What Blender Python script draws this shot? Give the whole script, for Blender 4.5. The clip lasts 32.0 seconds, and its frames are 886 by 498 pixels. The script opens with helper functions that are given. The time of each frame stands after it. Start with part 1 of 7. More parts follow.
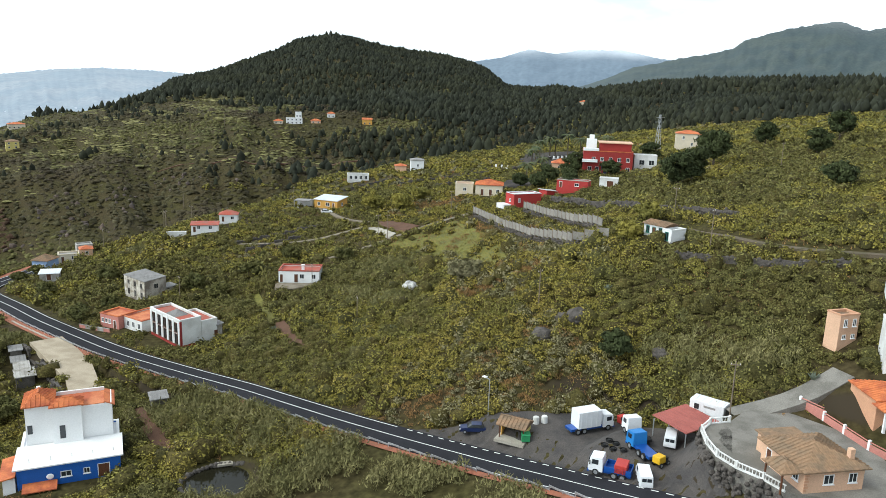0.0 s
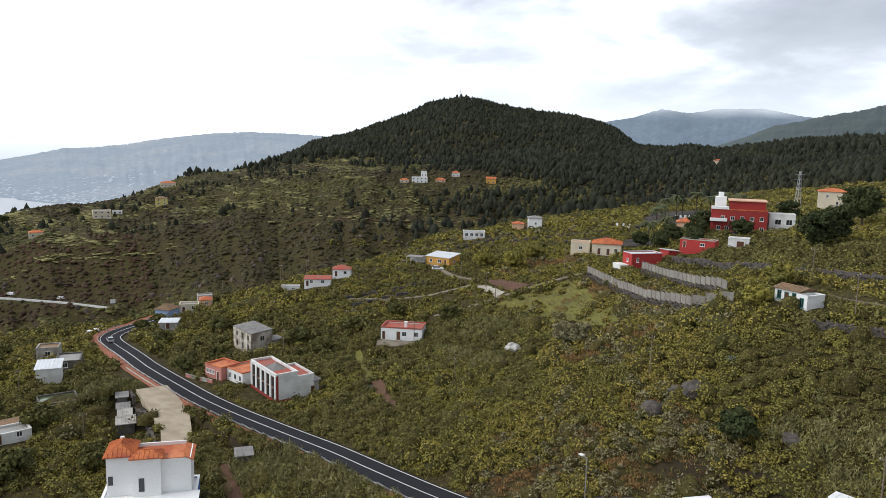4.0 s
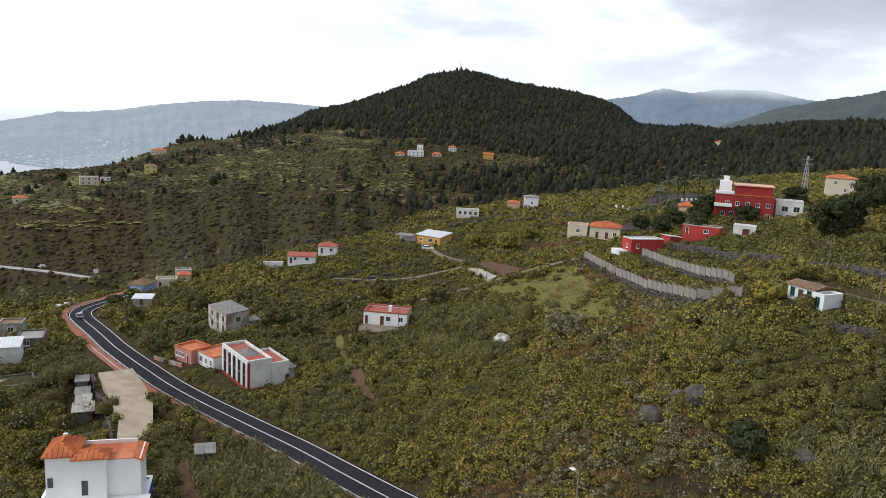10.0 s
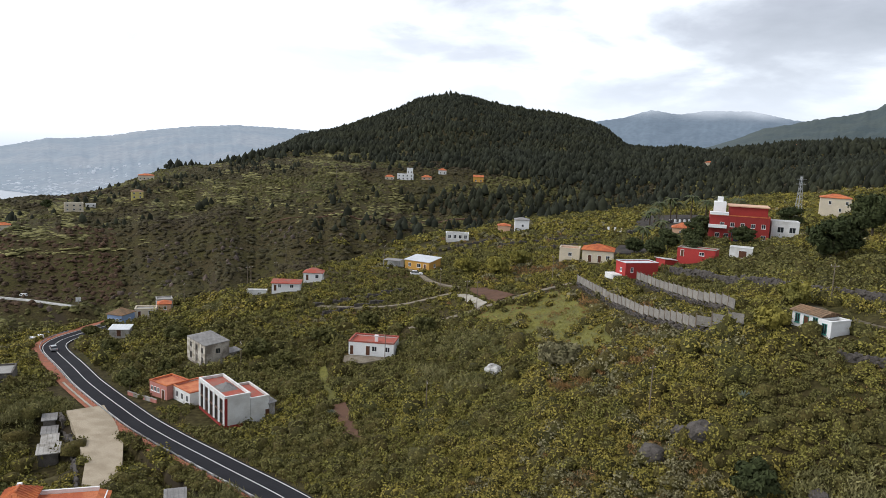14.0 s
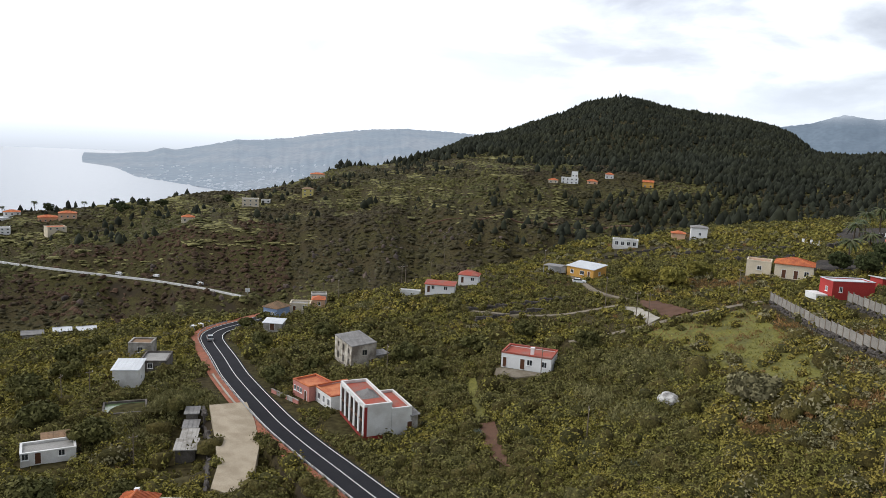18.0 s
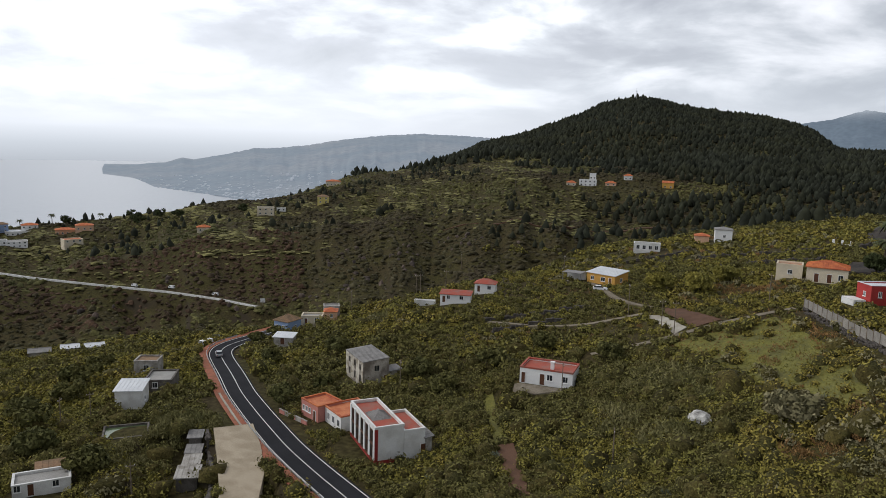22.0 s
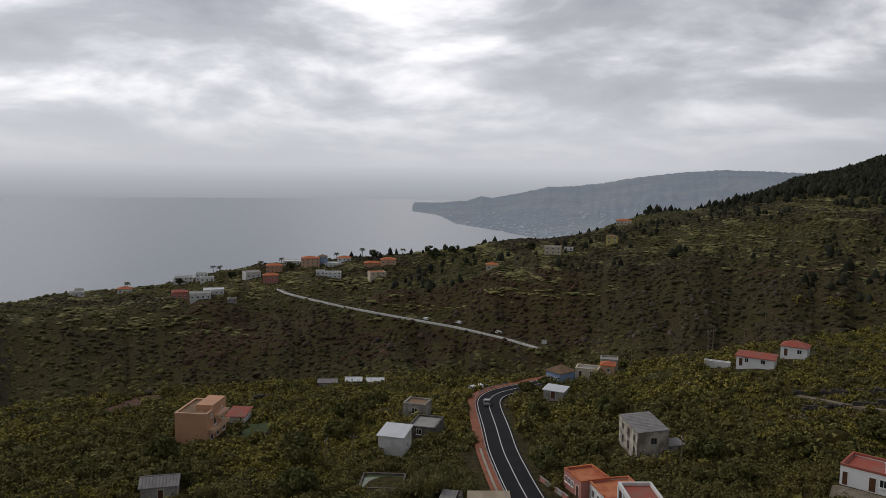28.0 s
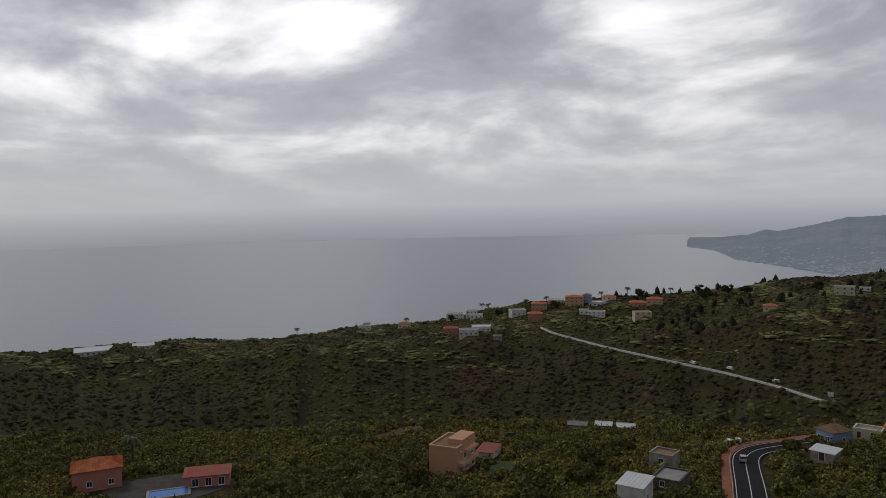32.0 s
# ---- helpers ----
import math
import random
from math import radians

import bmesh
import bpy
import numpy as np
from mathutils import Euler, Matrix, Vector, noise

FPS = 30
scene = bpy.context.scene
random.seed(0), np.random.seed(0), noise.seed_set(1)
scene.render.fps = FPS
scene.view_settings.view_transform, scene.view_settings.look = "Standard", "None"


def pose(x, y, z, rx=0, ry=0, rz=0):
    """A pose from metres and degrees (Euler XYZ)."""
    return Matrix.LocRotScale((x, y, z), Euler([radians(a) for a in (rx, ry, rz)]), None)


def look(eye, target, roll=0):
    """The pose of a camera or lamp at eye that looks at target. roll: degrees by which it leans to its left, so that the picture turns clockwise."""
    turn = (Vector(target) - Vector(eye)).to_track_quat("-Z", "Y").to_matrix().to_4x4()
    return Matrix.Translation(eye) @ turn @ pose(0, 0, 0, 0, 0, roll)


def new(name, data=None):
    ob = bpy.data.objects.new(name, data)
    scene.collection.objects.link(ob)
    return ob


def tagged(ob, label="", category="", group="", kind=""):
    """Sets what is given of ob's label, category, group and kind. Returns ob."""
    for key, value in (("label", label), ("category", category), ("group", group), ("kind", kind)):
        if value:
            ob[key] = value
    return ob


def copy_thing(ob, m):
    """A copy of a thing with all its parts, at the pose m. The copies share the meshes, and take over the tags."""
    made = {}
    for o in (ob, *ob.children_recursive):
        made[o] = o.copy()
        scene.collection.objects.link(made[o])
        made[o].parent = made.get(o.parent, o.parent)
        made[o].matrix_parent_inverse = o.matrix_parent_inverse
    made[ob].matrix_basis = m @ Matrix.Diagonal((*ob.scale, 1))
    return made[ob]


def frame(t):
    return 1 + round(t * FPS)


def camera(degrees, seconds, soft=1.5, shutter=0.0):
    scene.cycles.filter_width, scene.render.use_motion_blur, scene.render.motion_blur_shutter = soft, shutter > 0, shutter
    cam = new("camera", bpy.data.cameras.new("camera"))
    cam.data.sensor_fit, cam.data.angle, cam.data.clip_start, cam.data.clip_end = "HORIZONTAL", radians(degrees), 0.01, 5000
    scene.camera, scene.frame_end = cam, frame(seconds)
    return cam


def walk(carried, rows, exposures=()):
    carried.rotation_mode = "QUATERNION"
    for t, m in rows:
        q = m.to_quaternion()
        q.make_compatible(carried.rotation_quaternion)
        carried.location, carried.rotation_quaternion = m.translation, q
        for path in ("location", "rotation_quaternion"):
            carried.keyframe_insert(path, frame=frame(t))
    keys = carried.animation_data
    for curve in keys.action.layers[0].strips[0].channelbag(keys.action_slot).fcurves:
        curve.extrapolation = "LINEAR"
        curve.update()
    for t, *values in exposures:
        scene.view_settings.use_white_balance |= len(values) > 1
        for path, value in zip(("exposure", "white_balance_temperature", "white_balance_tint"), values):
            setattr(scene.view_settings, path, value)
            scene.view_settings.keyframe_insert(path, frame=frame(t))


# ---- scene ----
import itertools


def eye_pose(x, y, z, yaw, pitch, roll):
    """Yaw to the left from +y and pitch up, in degrees."""
    a, b = radians(yaw), radians(pitch)
    way = Vector((-math.sin(a) * math.cos(b), math.cos(a) * math.cos(b), math.sin(b)))
    return look(Vector((x, y, z)), Vector((x, y, z)) + way, roll)


PATH = [
    (0, -6.61, -20.49, 62.43, -8.27, -12.57, 1.91),
    (0.5, -4.39, -18.89, 61.80, -3.75, -11.86, 6.39),
    (1, -2.83, -17.78, 61.43, 1.23, -11.75, 7.05),
    (1.5, -1.91, -16.94, 61.23, 1.43, -8.95, 3.77),
    (2, -1.43, -16.14, 61.09, 1.81, -8.38, 0.38),
    (2.5, -1.16, -15.25, 60.93, 1.54, -8.58, 1.16),
    (3, -0.96, -14.33, 60.75, 1.49, -8.76, 1.69),
    (3.5, -0.78, -13.44, 60.59, 1.81, -8.12, 1.46),
    (5.5, -0.33, -9.17, 61.04, 1.26, -9.21, 1.26),
    (6, -0.23, -8.11, 61.08, 0.61, -9.19, 2.01),
    (6.5, -0.11, -7.07, 61.12, 0.99, -8.83, 1.69),
    (7, 0.04, -6.03, 61.15, 0.73, -9.25, 2.07),
    (7.5, 0.20, -5.04, 61.15, 0.34, -8.76, 1.64),
    (8, 0.36, -4.12, 61.10, 0.55, -9.23, 1.60),
    (8.5, 0.51, -3.26, 61.00, 0.87, -9.12, 1.56),
    (9, 0.69, -2.39, 60.89, 0.46, -8.18, 2.18),
    (9.5, 0.84, -1.46, 60.78, 2.17, -8.73, 2.11),
    (10, 0.85, -0.48, 60.64, 1.38, -10.25, 2.94),
    (10.5, 0.71, 0.48, 60.47, 0.29, -9.02, 2.71),
    (11, 0.60, 1.41, 60.30, -0.68, -8.65, 2.80),
    (11.5, 0.66, 2.31, 60.20, -0.80, -8.64, 2.44),
    (12, 0.85, 3.21, 60.18, 0.20, -8.49, 2.39),
    (12.5, 1.07, 4.09, 60.20, 0.10, -9.36, 2.63),
    (13, 1.29, 4.92, 60.21, 0.09, -9.04, 1.87),
    (13.5, 1.51, 5.71, 60.24, 0.88, -8.40, 2.33),
    (15.5, 1.64, 8.95, 60.64, 0.29, -9.48, 3.00),
    (16, 1.35, 11.00, 60.24, 0.94, -9.81, 2.13),
    (16.5, 0.79, 14.61, 59.28, 4.37, -9.23, 1.57),
    (17, 0.33, 18.31, 58.29, 8.54, -9.06, 2.92),
    (17.5, 0.07, 21.16, 57.59, 12.63, -9.47, 3.25),
    (18, -0.06, 22.98, 57.25, 13.22, -8.68, 2.95),
    (18.5, -0.14, 24.13, 57.15, 14.39, -9.06, 2.49),
    (19, -0.22, 25.00, 57.12, 14.75, -7.99, 3.22),
    (19.5, -0.29, 25.84, 57.12, 14.28, -7.04, 3.62),
    (20, -0.33, 26.74, 57.17, 13.28, -6.82, 3.85),
    (20.5, -0.39, 27.70, 57.26, 15.29, -8.32, 1.58),
    (21, -0.48, 28.72, 57.36, 14.71, -7.31, 0.96),
    (21.5, -0.64, 29.77, 57.40, 14.62, -7.92, 0.19),
    (22, -0.83, 30.79, 57.38, 14.67, -8.41, 1.72),
    (22.5, -1.00, 31.67, 57.37, 15.09, -7.57, 2.08),
    (23, -1.03, 32.24, 57.48, 14.64, -6.59, 1.59),
    (23.5, -0.94, 32.43, 57.77, 15.01, -6.48, 1.08),
    (24, -0.97, 32.67, 58.13, 19.35, -5.90, 1.31),
    (24.5, -1.38, 33.90, 58.25, 24.23, -6.47, 2.11),
    (25, -2.06, 36.50, 57.99, 29.02, -6.49, 2.02),
    (25.5, -2.64, 39.68, 57.57, 33.33, -6.57, 1.66),
    (26, -2.94, 42.40, 57.26, 37.23, -6.75, 1.50),
    (26.5, -3.09, 44.08, 57.19, 36.90, -6.48, 1.50),
    (28.5, -4.28, 47.16, 57.96, 37.20, -5.92, 0.61),
    (29, -4.48, 48.07, 58.05, 37.42, -6.26, 0.41),
    (29.5, -4.63, 49.05, 58.11, 37.52, -5.82, 0.61),
    (30, -4.56, 50.11, 58.15, 37.70, -6.01, -0.12),
    (30.5, -4.00, 51.04, 58.26, 42.72, -5.11, 0.10),
    (31, -2.63, 51.40, 58.54, 47.84, -5.21, 0.15),
    (31.5, -0.14, 50.66, 59.11, 52.59, -4.18, -0.17),
    (32, 3.78, 48.44, 60.12, 57.64, -3.11, -1.20),
]
cam = camera(61.39, 32.0, soft=0.6)
walk(cam, [(row[0], eye_pose(*row[1:])) for row in PATH],
     exposures=[(0, 0.98, 6150, 2), (1, 1.08, 6150, 2), (2, 0.5, 6250, 6), (3, 0.52, 6350, 9), (16, 0.48, 6350, 10), (17, 0.48, 6350, 10), (19, 0.28, 6400, 10), (20, 0.05, 6400, 10), (21, -0.02, 6400, 10),
                (23, -0.15, 6500, 10), (24, -0.36, 6500, 11), (25, -0.38, 6550, 12), (26, -0.72, 6600, 12), (29, -0.70, 6600, 12), (30, -0.76, 6600, 12), (31, -0.68, 6600, 12), (32, -1.0, 6600, 12)])

# ---------- world, sun ----------
world = bpy.data.worlds.new("overcast_sky")
scene.world = world
world.use_nodes = True
SUN_EL, SUN_AZ = radians(48), radians(105)   # azimuth to the left of +y


def wnode(kind, **values):
    n = world.node_tree.nodes.new(kind)
    for key, value in values.items():
        n.inputs[key].default_value = value
    return n


def wlink(a, b):
    world.node_tree.links.new(a, b)


def wmath(op, a, b=None):
    n = world.node_tree.nodes.new("ShaderNodeMath")
    n.operation = op
    for i, v in enumerate((a, b)):
        if v is None:
            continue
        if isinstance(v, (int, float)):
            n.inputs[i].default_value = v
        else:
            wlink(v, n.inputs[i])
    return n.outputs[0]


def wramp(src, stops, interpolation="LINEAR"):
    n = world.node_tree.nodes.new("ShaderNodeValToRGB")
    n.color_ramp.interpolation = interpolation
    while len(n.color_ramp.elements) < len(stops):
        n.color_ramp.elements.new(0.5)
    for e, (p, c) in zip(n.color_ramp.elements, stops):
        e.position, e.color = p, (*c, 1)
    wlink(src, n.inputs[0])
    return n.outputs[0]


world.node_tree.nodes.clear()
coord = wnode("ShaderNodeTexCoord")
sep = wnode("ShaderNodeSeparateXYZ")
wlink(coord.outputs["Generated"], sep.inputs[0])
up = wmath("MAXIMUM", sep.outputs[2], 0.0)
low = wmath("ADD", up, 0.24)
flat = wnode("ShaderNodeCombineXYZ")
wlink(wmath("DIVIDE", sep.outputs[0], low), flat.inputs[0])
wlink(wmath("DIVIDE", sep.outputs[1], low), flat.inputs[1])
big = wnode("ShaderNodeTexNoise", Scale=1.35, Detail=9.0, Roughness=0.54, Distortion=0.25)
wlink(flat.outputs[0], big.inputs["Vector"])
cover = wramp(big.outputs[0], [(0.355, (1.62, 1.62, 1.63)), (0.425, (1.26, 1.27, 1.30)), (0.495, (0.80, 0.83, 0.87)), (0.565, (0.56, 0.58, 0.63)), (0.70, (0.40, 0.42, 0.46))])
# sky dimmed overhead, out of view, to lower the light on the land
thick = wramp(up, [(0.0, (0.80, 0.80, 0.81)), (0.30, (0.80, 0.80, 0.81)), (0.62, (0.66, 0.66, 0.67)), (1.0, (0.60, 0.60, 0.61))])
shade = wnode("ShaderNodeMix")
shade.data_type, shade.blend_type = "RGBA", "MULTIPLY"
shade.inputs[0].default_value = 1.0
wlink(cover, shade.inputs[6])
wlink(thick, shade.inputs[7])
# brighter on the side of the veiled sun
side = wmath("ADD", wmath("MULTIPLY", sep.outputs[0], -0.80), wmath("MULTIPLY", sep.outputs[1], 0.30))
glow = wramp(wmath("ADD", wmath("MULTIPLY", side, 0.5), 0.5), [(0.39, (0.74, 0.75, 0.76)), (0.52, (0.88, 0.89, 0.91)), (0.65, (1.12, 1.13, 1.15)), (0.73, (1.48, 1.49, 1.5)), (0.82, (1.75, 1.75, 1.75)), (0.92, (1.9, 1.9, 1.9))])
lit = wnode("ShaderNodeMix")
lit.data_type, lit.blend_type = "RGBA", "MULTIPLY"
lit.inputs[0].default_value = 1.0
wlink(shade.outputs[2], lit.inputs[6])
wlink(glow, lit.inputs[7])
# towards the horizon the cloud melts into pale haze, and haze into the sea's grey
haze = wramp(wmath("MULTIPLY", up, 4.0), [(0.0, (1, 1, 1)), (0.16, (0.84, 0.84, 0.84)), (0.40, (0.38, 0.38, 0.38)), (0.75, (0.08, 0.08, 0.08)), (1.0, (0, 0, 0))])
low_air = wramp(wmath("ADD", wmath("MULTIPLY", sep.outputs[2], 4.0), 0.4), [(0.24, (0.47, 0.51, 0.57)), (0.33, (0.60, 0.65, 0.72)), (0.42, (0.80, 0.85, 0.93)), (0.66, (0.84, 0.89, 0.97)), (1.0, (1.0, 1.04, 1.10))])
sea_side = wramp(wmath("ADD", wmath("MULTIPLY", side, 0.5), 0.5), [(0.56, (0.82, 0.83, 0.85)), (0.68, (0.95, 0.95, 0.96)), (0.80, (1.22, 1.21, 1.2)), (0.95, (1.15, 1.15, 1.15))])
air = wnode("ShaderNodeMix")
air.data_type, air.blend_type = "RGBA", "MULTIPLY"
air.inputs[0].default_value = 1.0
wlink(low_air, air.inputs[6])
wlink(sea_side, air.inputs[7])
mix = wnode("ShaderNodeMix")
mix.data_type = "RGBA"
wlink(haze, mix.inputs[0])
wlink(lit.outputs[2], mix.inputs[6])
wlink(air.outputs[2], mix.inputs[7])
sky = wnode("ShaderNodeTexSky")
sky.sky_type, sky.sun_disc = "NISHITA", False
sky.sun_elevation, sky.sun_rotation = SUN_EL, -SUN_AZ
# the clouds hide nearly all of the clear sky
blend = wnode("ShaderNodeMix")
blend.data_type = "RGBA"
blend.inputs[0].default_value = 0.9
dim = wnode("ShaderNodeMix")
dim.data_type, dim.blend_type = "RGBA", "MULTIPLY"
dim.inputs[0].default_value = 1.0
wlink(sky.outputs[0], dim.inputs[6])
dim.inputs[7].default_value = (0.1, 0.1, 0.1, 1)
wlink(dim.outputs[2], blend.inputs[6])
wlink(mix.outputs[2], blend.inputs[7])
back = wnode("ShaderNodeBackground", Strength=1.0)
wlink(blend.outputs[2], back.inputs[0])
wout = wnode("ShaderNodeOutputWorld")
wlink(back.outputs[0], wout.inputs[0])

sun = new("sun", bpy.data.lights.new("sun", "SUN"))
sun.data.energy, sun.data.angle, sun.data.color = 1.1, radians(25), (1.0, 0.95, 0.87)
sun_way = Vector((-math.sin(SUN_AZ) * math.cos(SUN_EL), math.cos(SUN_AZ) * math.cos(SUN_EL), math.sin(SUN_EL)))
sun.matrix_world = look(sun_way * 400, (0, 0, 0))

# ---------- materials ----------
MATS = {}


def material(name, colour, rough=0.8, metal=0.0, spread=0.18, scale=0.6, fine=6.0, bump=0.25, second=None, island=0.0, per_object=0.0, spec=0.3, relief=0.05):
    """A procedural surface: two scales of tone, a second tone in patches, fine relief."""
    if name in MATS:
        return MATS[name]
    m = bpy.data.materials.new(name)
    m.use_nodes = True
    nt = m.node_tree
    b = nt.nodes["Principled BSDF"]
    b.inputs["Roughness"].default_value, b.inputs["Metallic"].default_value = rough, metal
    b.inputs["Specular IOR Level"].default_value = spec
    c = nt.nodes.new("ShaderNodeTexCoord")
    geo = nt.nodes.new("ShaderNodeNewGeometry")
    where = geo.outputs["Position"]
    n1, n2 = nt.nodes.new("ShaderNodeTexNoise"), nt.nodes.new("ShaderNodeTexNoise")
    n1.inputs["Scale"].default_value, n1.inputs["Detail"].default_value = scale, 5
    n2.inputs["Scale"].default_value, n2.inputs["Detail"].default_value = fine, 4
    for n in (n1, n2):
        nt.links.new(where, n.inputs["Vector"])
    mix = nt.nodes.new("ShaderNodeMix")
    mix.data_type = "RGBA"
    ramp = nt.nodes.new("ShaderNodeValToRGB")
    ramp.color_ramp.elements[0].position, ramp.color_ramp.elements[1].position = 0.42, 0.62
    nt.links.new(n1.outputs[0], ramp.inputs[0])
    nt.links.new(ramp.outputs[0], mix.inputs[0])
    dark = second or tuple(v * (1 - spread) for v in colour)
    mix.inputs[6].default_value, mix.inputs[7].default_value = (*colour, 1), (*dark, 1)
    hsv = nt.nodes.new("ShaderNodeHueSaturation")
    nt.links.new(mix.outputs[2], hsv.inputs["Color"])
    val = nt.nodes.new("ShaderNodeMapRange")
    val.inputs[3].default_value, val.inputs[4].default_value = 1 - spread, 1 + spread
    val.inputs[1].default_value, val.inputs[2].default_value = 0.3, 0.7
    nt.links.new(n2.outputs[0], val.inputs[0])
    tone = val.outputs[0]
    for amount, kind, socket in ((island, "ShaderNodeNewGeometry", "Random Per Island"), (per_object, "ShaderNodeObjectInfo", "Random")):
        if amount:
            r = nt.nodes.new(kind)
            mr = nt.nodes.new("ShaderNodeMapRange")
            mr.inputs[3].default_value, mr.inputs[4].default_value = 1 - amount, 1 + amount
            nt.links.new(r.outputs[socket], mr.inputs[0])
            mu = nt.nodes.new("ShaderNodeMath")
            mu.operation = "MULTIPLY"
            nt.links.new(tone, mu.inputs[0])
            nt.links.new(mr.outputs[0], mu.inputs[1])
            tone = mu.outputs[0]
    nt.links.new(tone, hsv.inputs["Value"])
    nt.links.new(hsv.outputs[0], b.inputs["Base Color"])
    if bump:
        bm_ = nt.nodes.new("ShaderNodeBump")
        bm_.inputs["Strength"].default_value, bm_.inputs["Distance"].default_value = bump, relief
        nt.links.new(n2.outputs[0], bm_.inputs["Height"])
        nt.links.new(bm_.outputs[0], b.inputs["Normal"])
    MATS[name] = m
    return m


WHITE = material("white_render", (0.74, 0.74, 0.72), 0.75, scale=0.35, spread=0.08, second=(0.60, 0.59, 0.56))
WHITE_BRIGHT = material("fresh_white_paint", (0.82, 0.82, 0.81), 0.7, scale=0.3, spread=0.05)
GREY_WALL = material("grey_cement_render", (0.40, 0.38, 0.35), 0.9, scale=0.5, spread=0.2, second=(0.25, 0.23, 0.20))
RUIN_WALL = material("weathered_plaster", (0.46, 0.42, 0.36), 0.92, scale=0.45, spread=0.22, second=(0.20, 0.17, 0.14))
SALMON = material("salmon_render", (0.60, 0.33, 0.20), 0.8, scale=0.3, spread=0.1)
PEACH = material("peach_render", (0.66, 0.42, 0.28), 0.8, scale=0.3, spread=0.1)
OCHRE = material("ochre_render", (0.62, 0.34, 0.08), 0.8, scale=0.3, spread=0.12)
REDWALL = material("red_render", (0.42, 0.045, 0.04), 0.75, scale=0.3, spread=0.12)
DARKRED = material("dark_red_render", (0.30, 0.035, 0.03), 0.75, scale=0.3, spread=0.12)
PINKWALL = material("pink_render", (0.52, 0.22, 0.18), 0.8, scale=0.4, spread=0.12)
BLUEWALL = material("blue_render", (0.02, 0.11, 0.42), 0.7, scale=0.3, spread=0.1)
PALEBLUE = material("pale_blue_render", (0.28, 0.38, 0.58), 0.8, scale=0.4, spread=0.12)
YELLOWWALL = material("yellow_render", (0.62, 0.52, 0.18), 0.8, scale=0.3, spread=0.1)
CREAM = material("cream_render", (0.66, 0.58, 0.44), 0.8, scale=0.3, spread=0.1)
TILE = material("orange_roof_tiles", (0.55, 0.17, 0.06), 0.8, scale=0.5, spread=0.16, fine=3.0, second=(0.38, 0.10, 0.045))
TILE_OLD = material("old_brown_roof_tiles", (0.27, 0.17, 0.10), 0.9, scale=0.6, spread=0.2, fine=3.0, second=(0.20, 0.14, 0.09))
ROOF_RED = material("red_painted_flat_roof", (0.38, 0.09, 0.06), 0.85, scale=0.4, spread=0.18, second=(0.30, 0.13, 0.10))
ROOF_ORANGE = material("orange_terracotta_terrace", (0.55, 0.20, 0.09), 0.85, scale=0.4, spread=0.15, second=(0.42, 0.11, 0.05))
ROOF_GREY = material("grey_concrete_roof", (0.33, 0.32, 0.30), 0.9, scale=0.4, spread=0.15)
CONCRETE = material("pale_concrete", (0.40, 0.37, 0.31), 0.9, scale=0.25, spread=0.14, second=(0.30, 0.27, 0.22))
ASPHALT = material("dark_asphalt", (0.026, 0.026, 0.030), 0.95, scale=0.25, spread=0.14, fine=9.0, bump=0.1, spec=0.1)
DIRT_ASPHALT = material("dusty_lay_by_asphalt", (0.085, 0.075, 0.068), 0.95, scale=0.3, spread=0.22, second=(0.055, 0.050, 0.048))
LINE = material("white_road_paint", (0.72, 0.72, 0.70), 0.7, spread=0.1, scale=1.5)
VERGE = material("red_earth_verge", (0.33, 0.12, 0.07), 0.95, spread=0.2, scale=0.5, second=(0.24, 0.10, 0.06))
SOIL = material("brown_soil", (0.115, 0.060, 0.036), 0.95, spread=0.2, scale=0.4)
STONE = material("dark_lava_stone", (0.10, 0.088, 0.078), 0.95, spread=0.3, scale=0.9, fine=4.0, bump=0.6)
GLASS = material("dark_window_glass", (0.03, 0.035, 0.04), 0.12, spread=0.1, bump=0.0, spec=0.6)
WOOD_DARK = material("dark_varnished_wood", (0.12, 0.05, 0.025), 0.6, spread=0.2)
WOOD_GREEN = material("green_painted_wood", (0.05, 0.22, 0.18), 0.6, spread=0.15)
METAL_GREY = material("galvanised_steel", (0.42, 0.43, 0.44), 0.45, metal=0.6, spread=0.12)
METAL_ROOF = material("white_sheet_roof", (0.66, 0.68, 0.70), 0.5, spread=0.08, scale=0.4)
TILE_GREYROOF = material("weathered_corrugated_sheet", (0.26, 0.25, 0.24), 0.85, spread=0.2, scale=0.6)
POLE = material("weathered_timber_pole", (0.20, 0.16, 0.12), 0.9, spread=0.2)
TYRE = material("black_rubber", (0.018, 0.018, 0.018), 0.8, spread=0.1)
WATER_DARK = material("dark_pond_water", (0.016, 0.015, 0.009), 0.08, spread=0.1, bump=0.0, spec=0.12)
WATER_GREEN = material("green_tank_water", (0.10, 0.14, 0.07), 0.15, spread=0.15, bump=0.0)
POOL_BLUE = material("blue_pool_water", (0.05, 0.22, 0.62), 0.1, spread=0.08, bump=0.0)
BLUE_PAINT = material("blue_vehicle_paint", (0.01, 0.07, 0.30), 0.35, spread=0.05, bump=0.0, spec=0.5)
NAVY_PAINT = material("navy_car_paint", (0.012, 0.022, 0.075), 0.3, spread=0.05, bump=0.0, spec=0.5)
LIGHTBLUE_PAINT = material("light_blue_vehicle_paint", (0.03, 0.20, 0.52), 0.35, spread=0.05, bump=0.0, spec=0.5)
WHITE_PAINT = material("white_vehicle_paint", (0.78, 0.79, 0.80), 0.35, spread=0.05, bump=0.0, spec=0.5)
RED_PLASTIC = material("red_plastic", (0.45, 0.05, 0.04), 0.5, spread=0.08, bump=0.0)
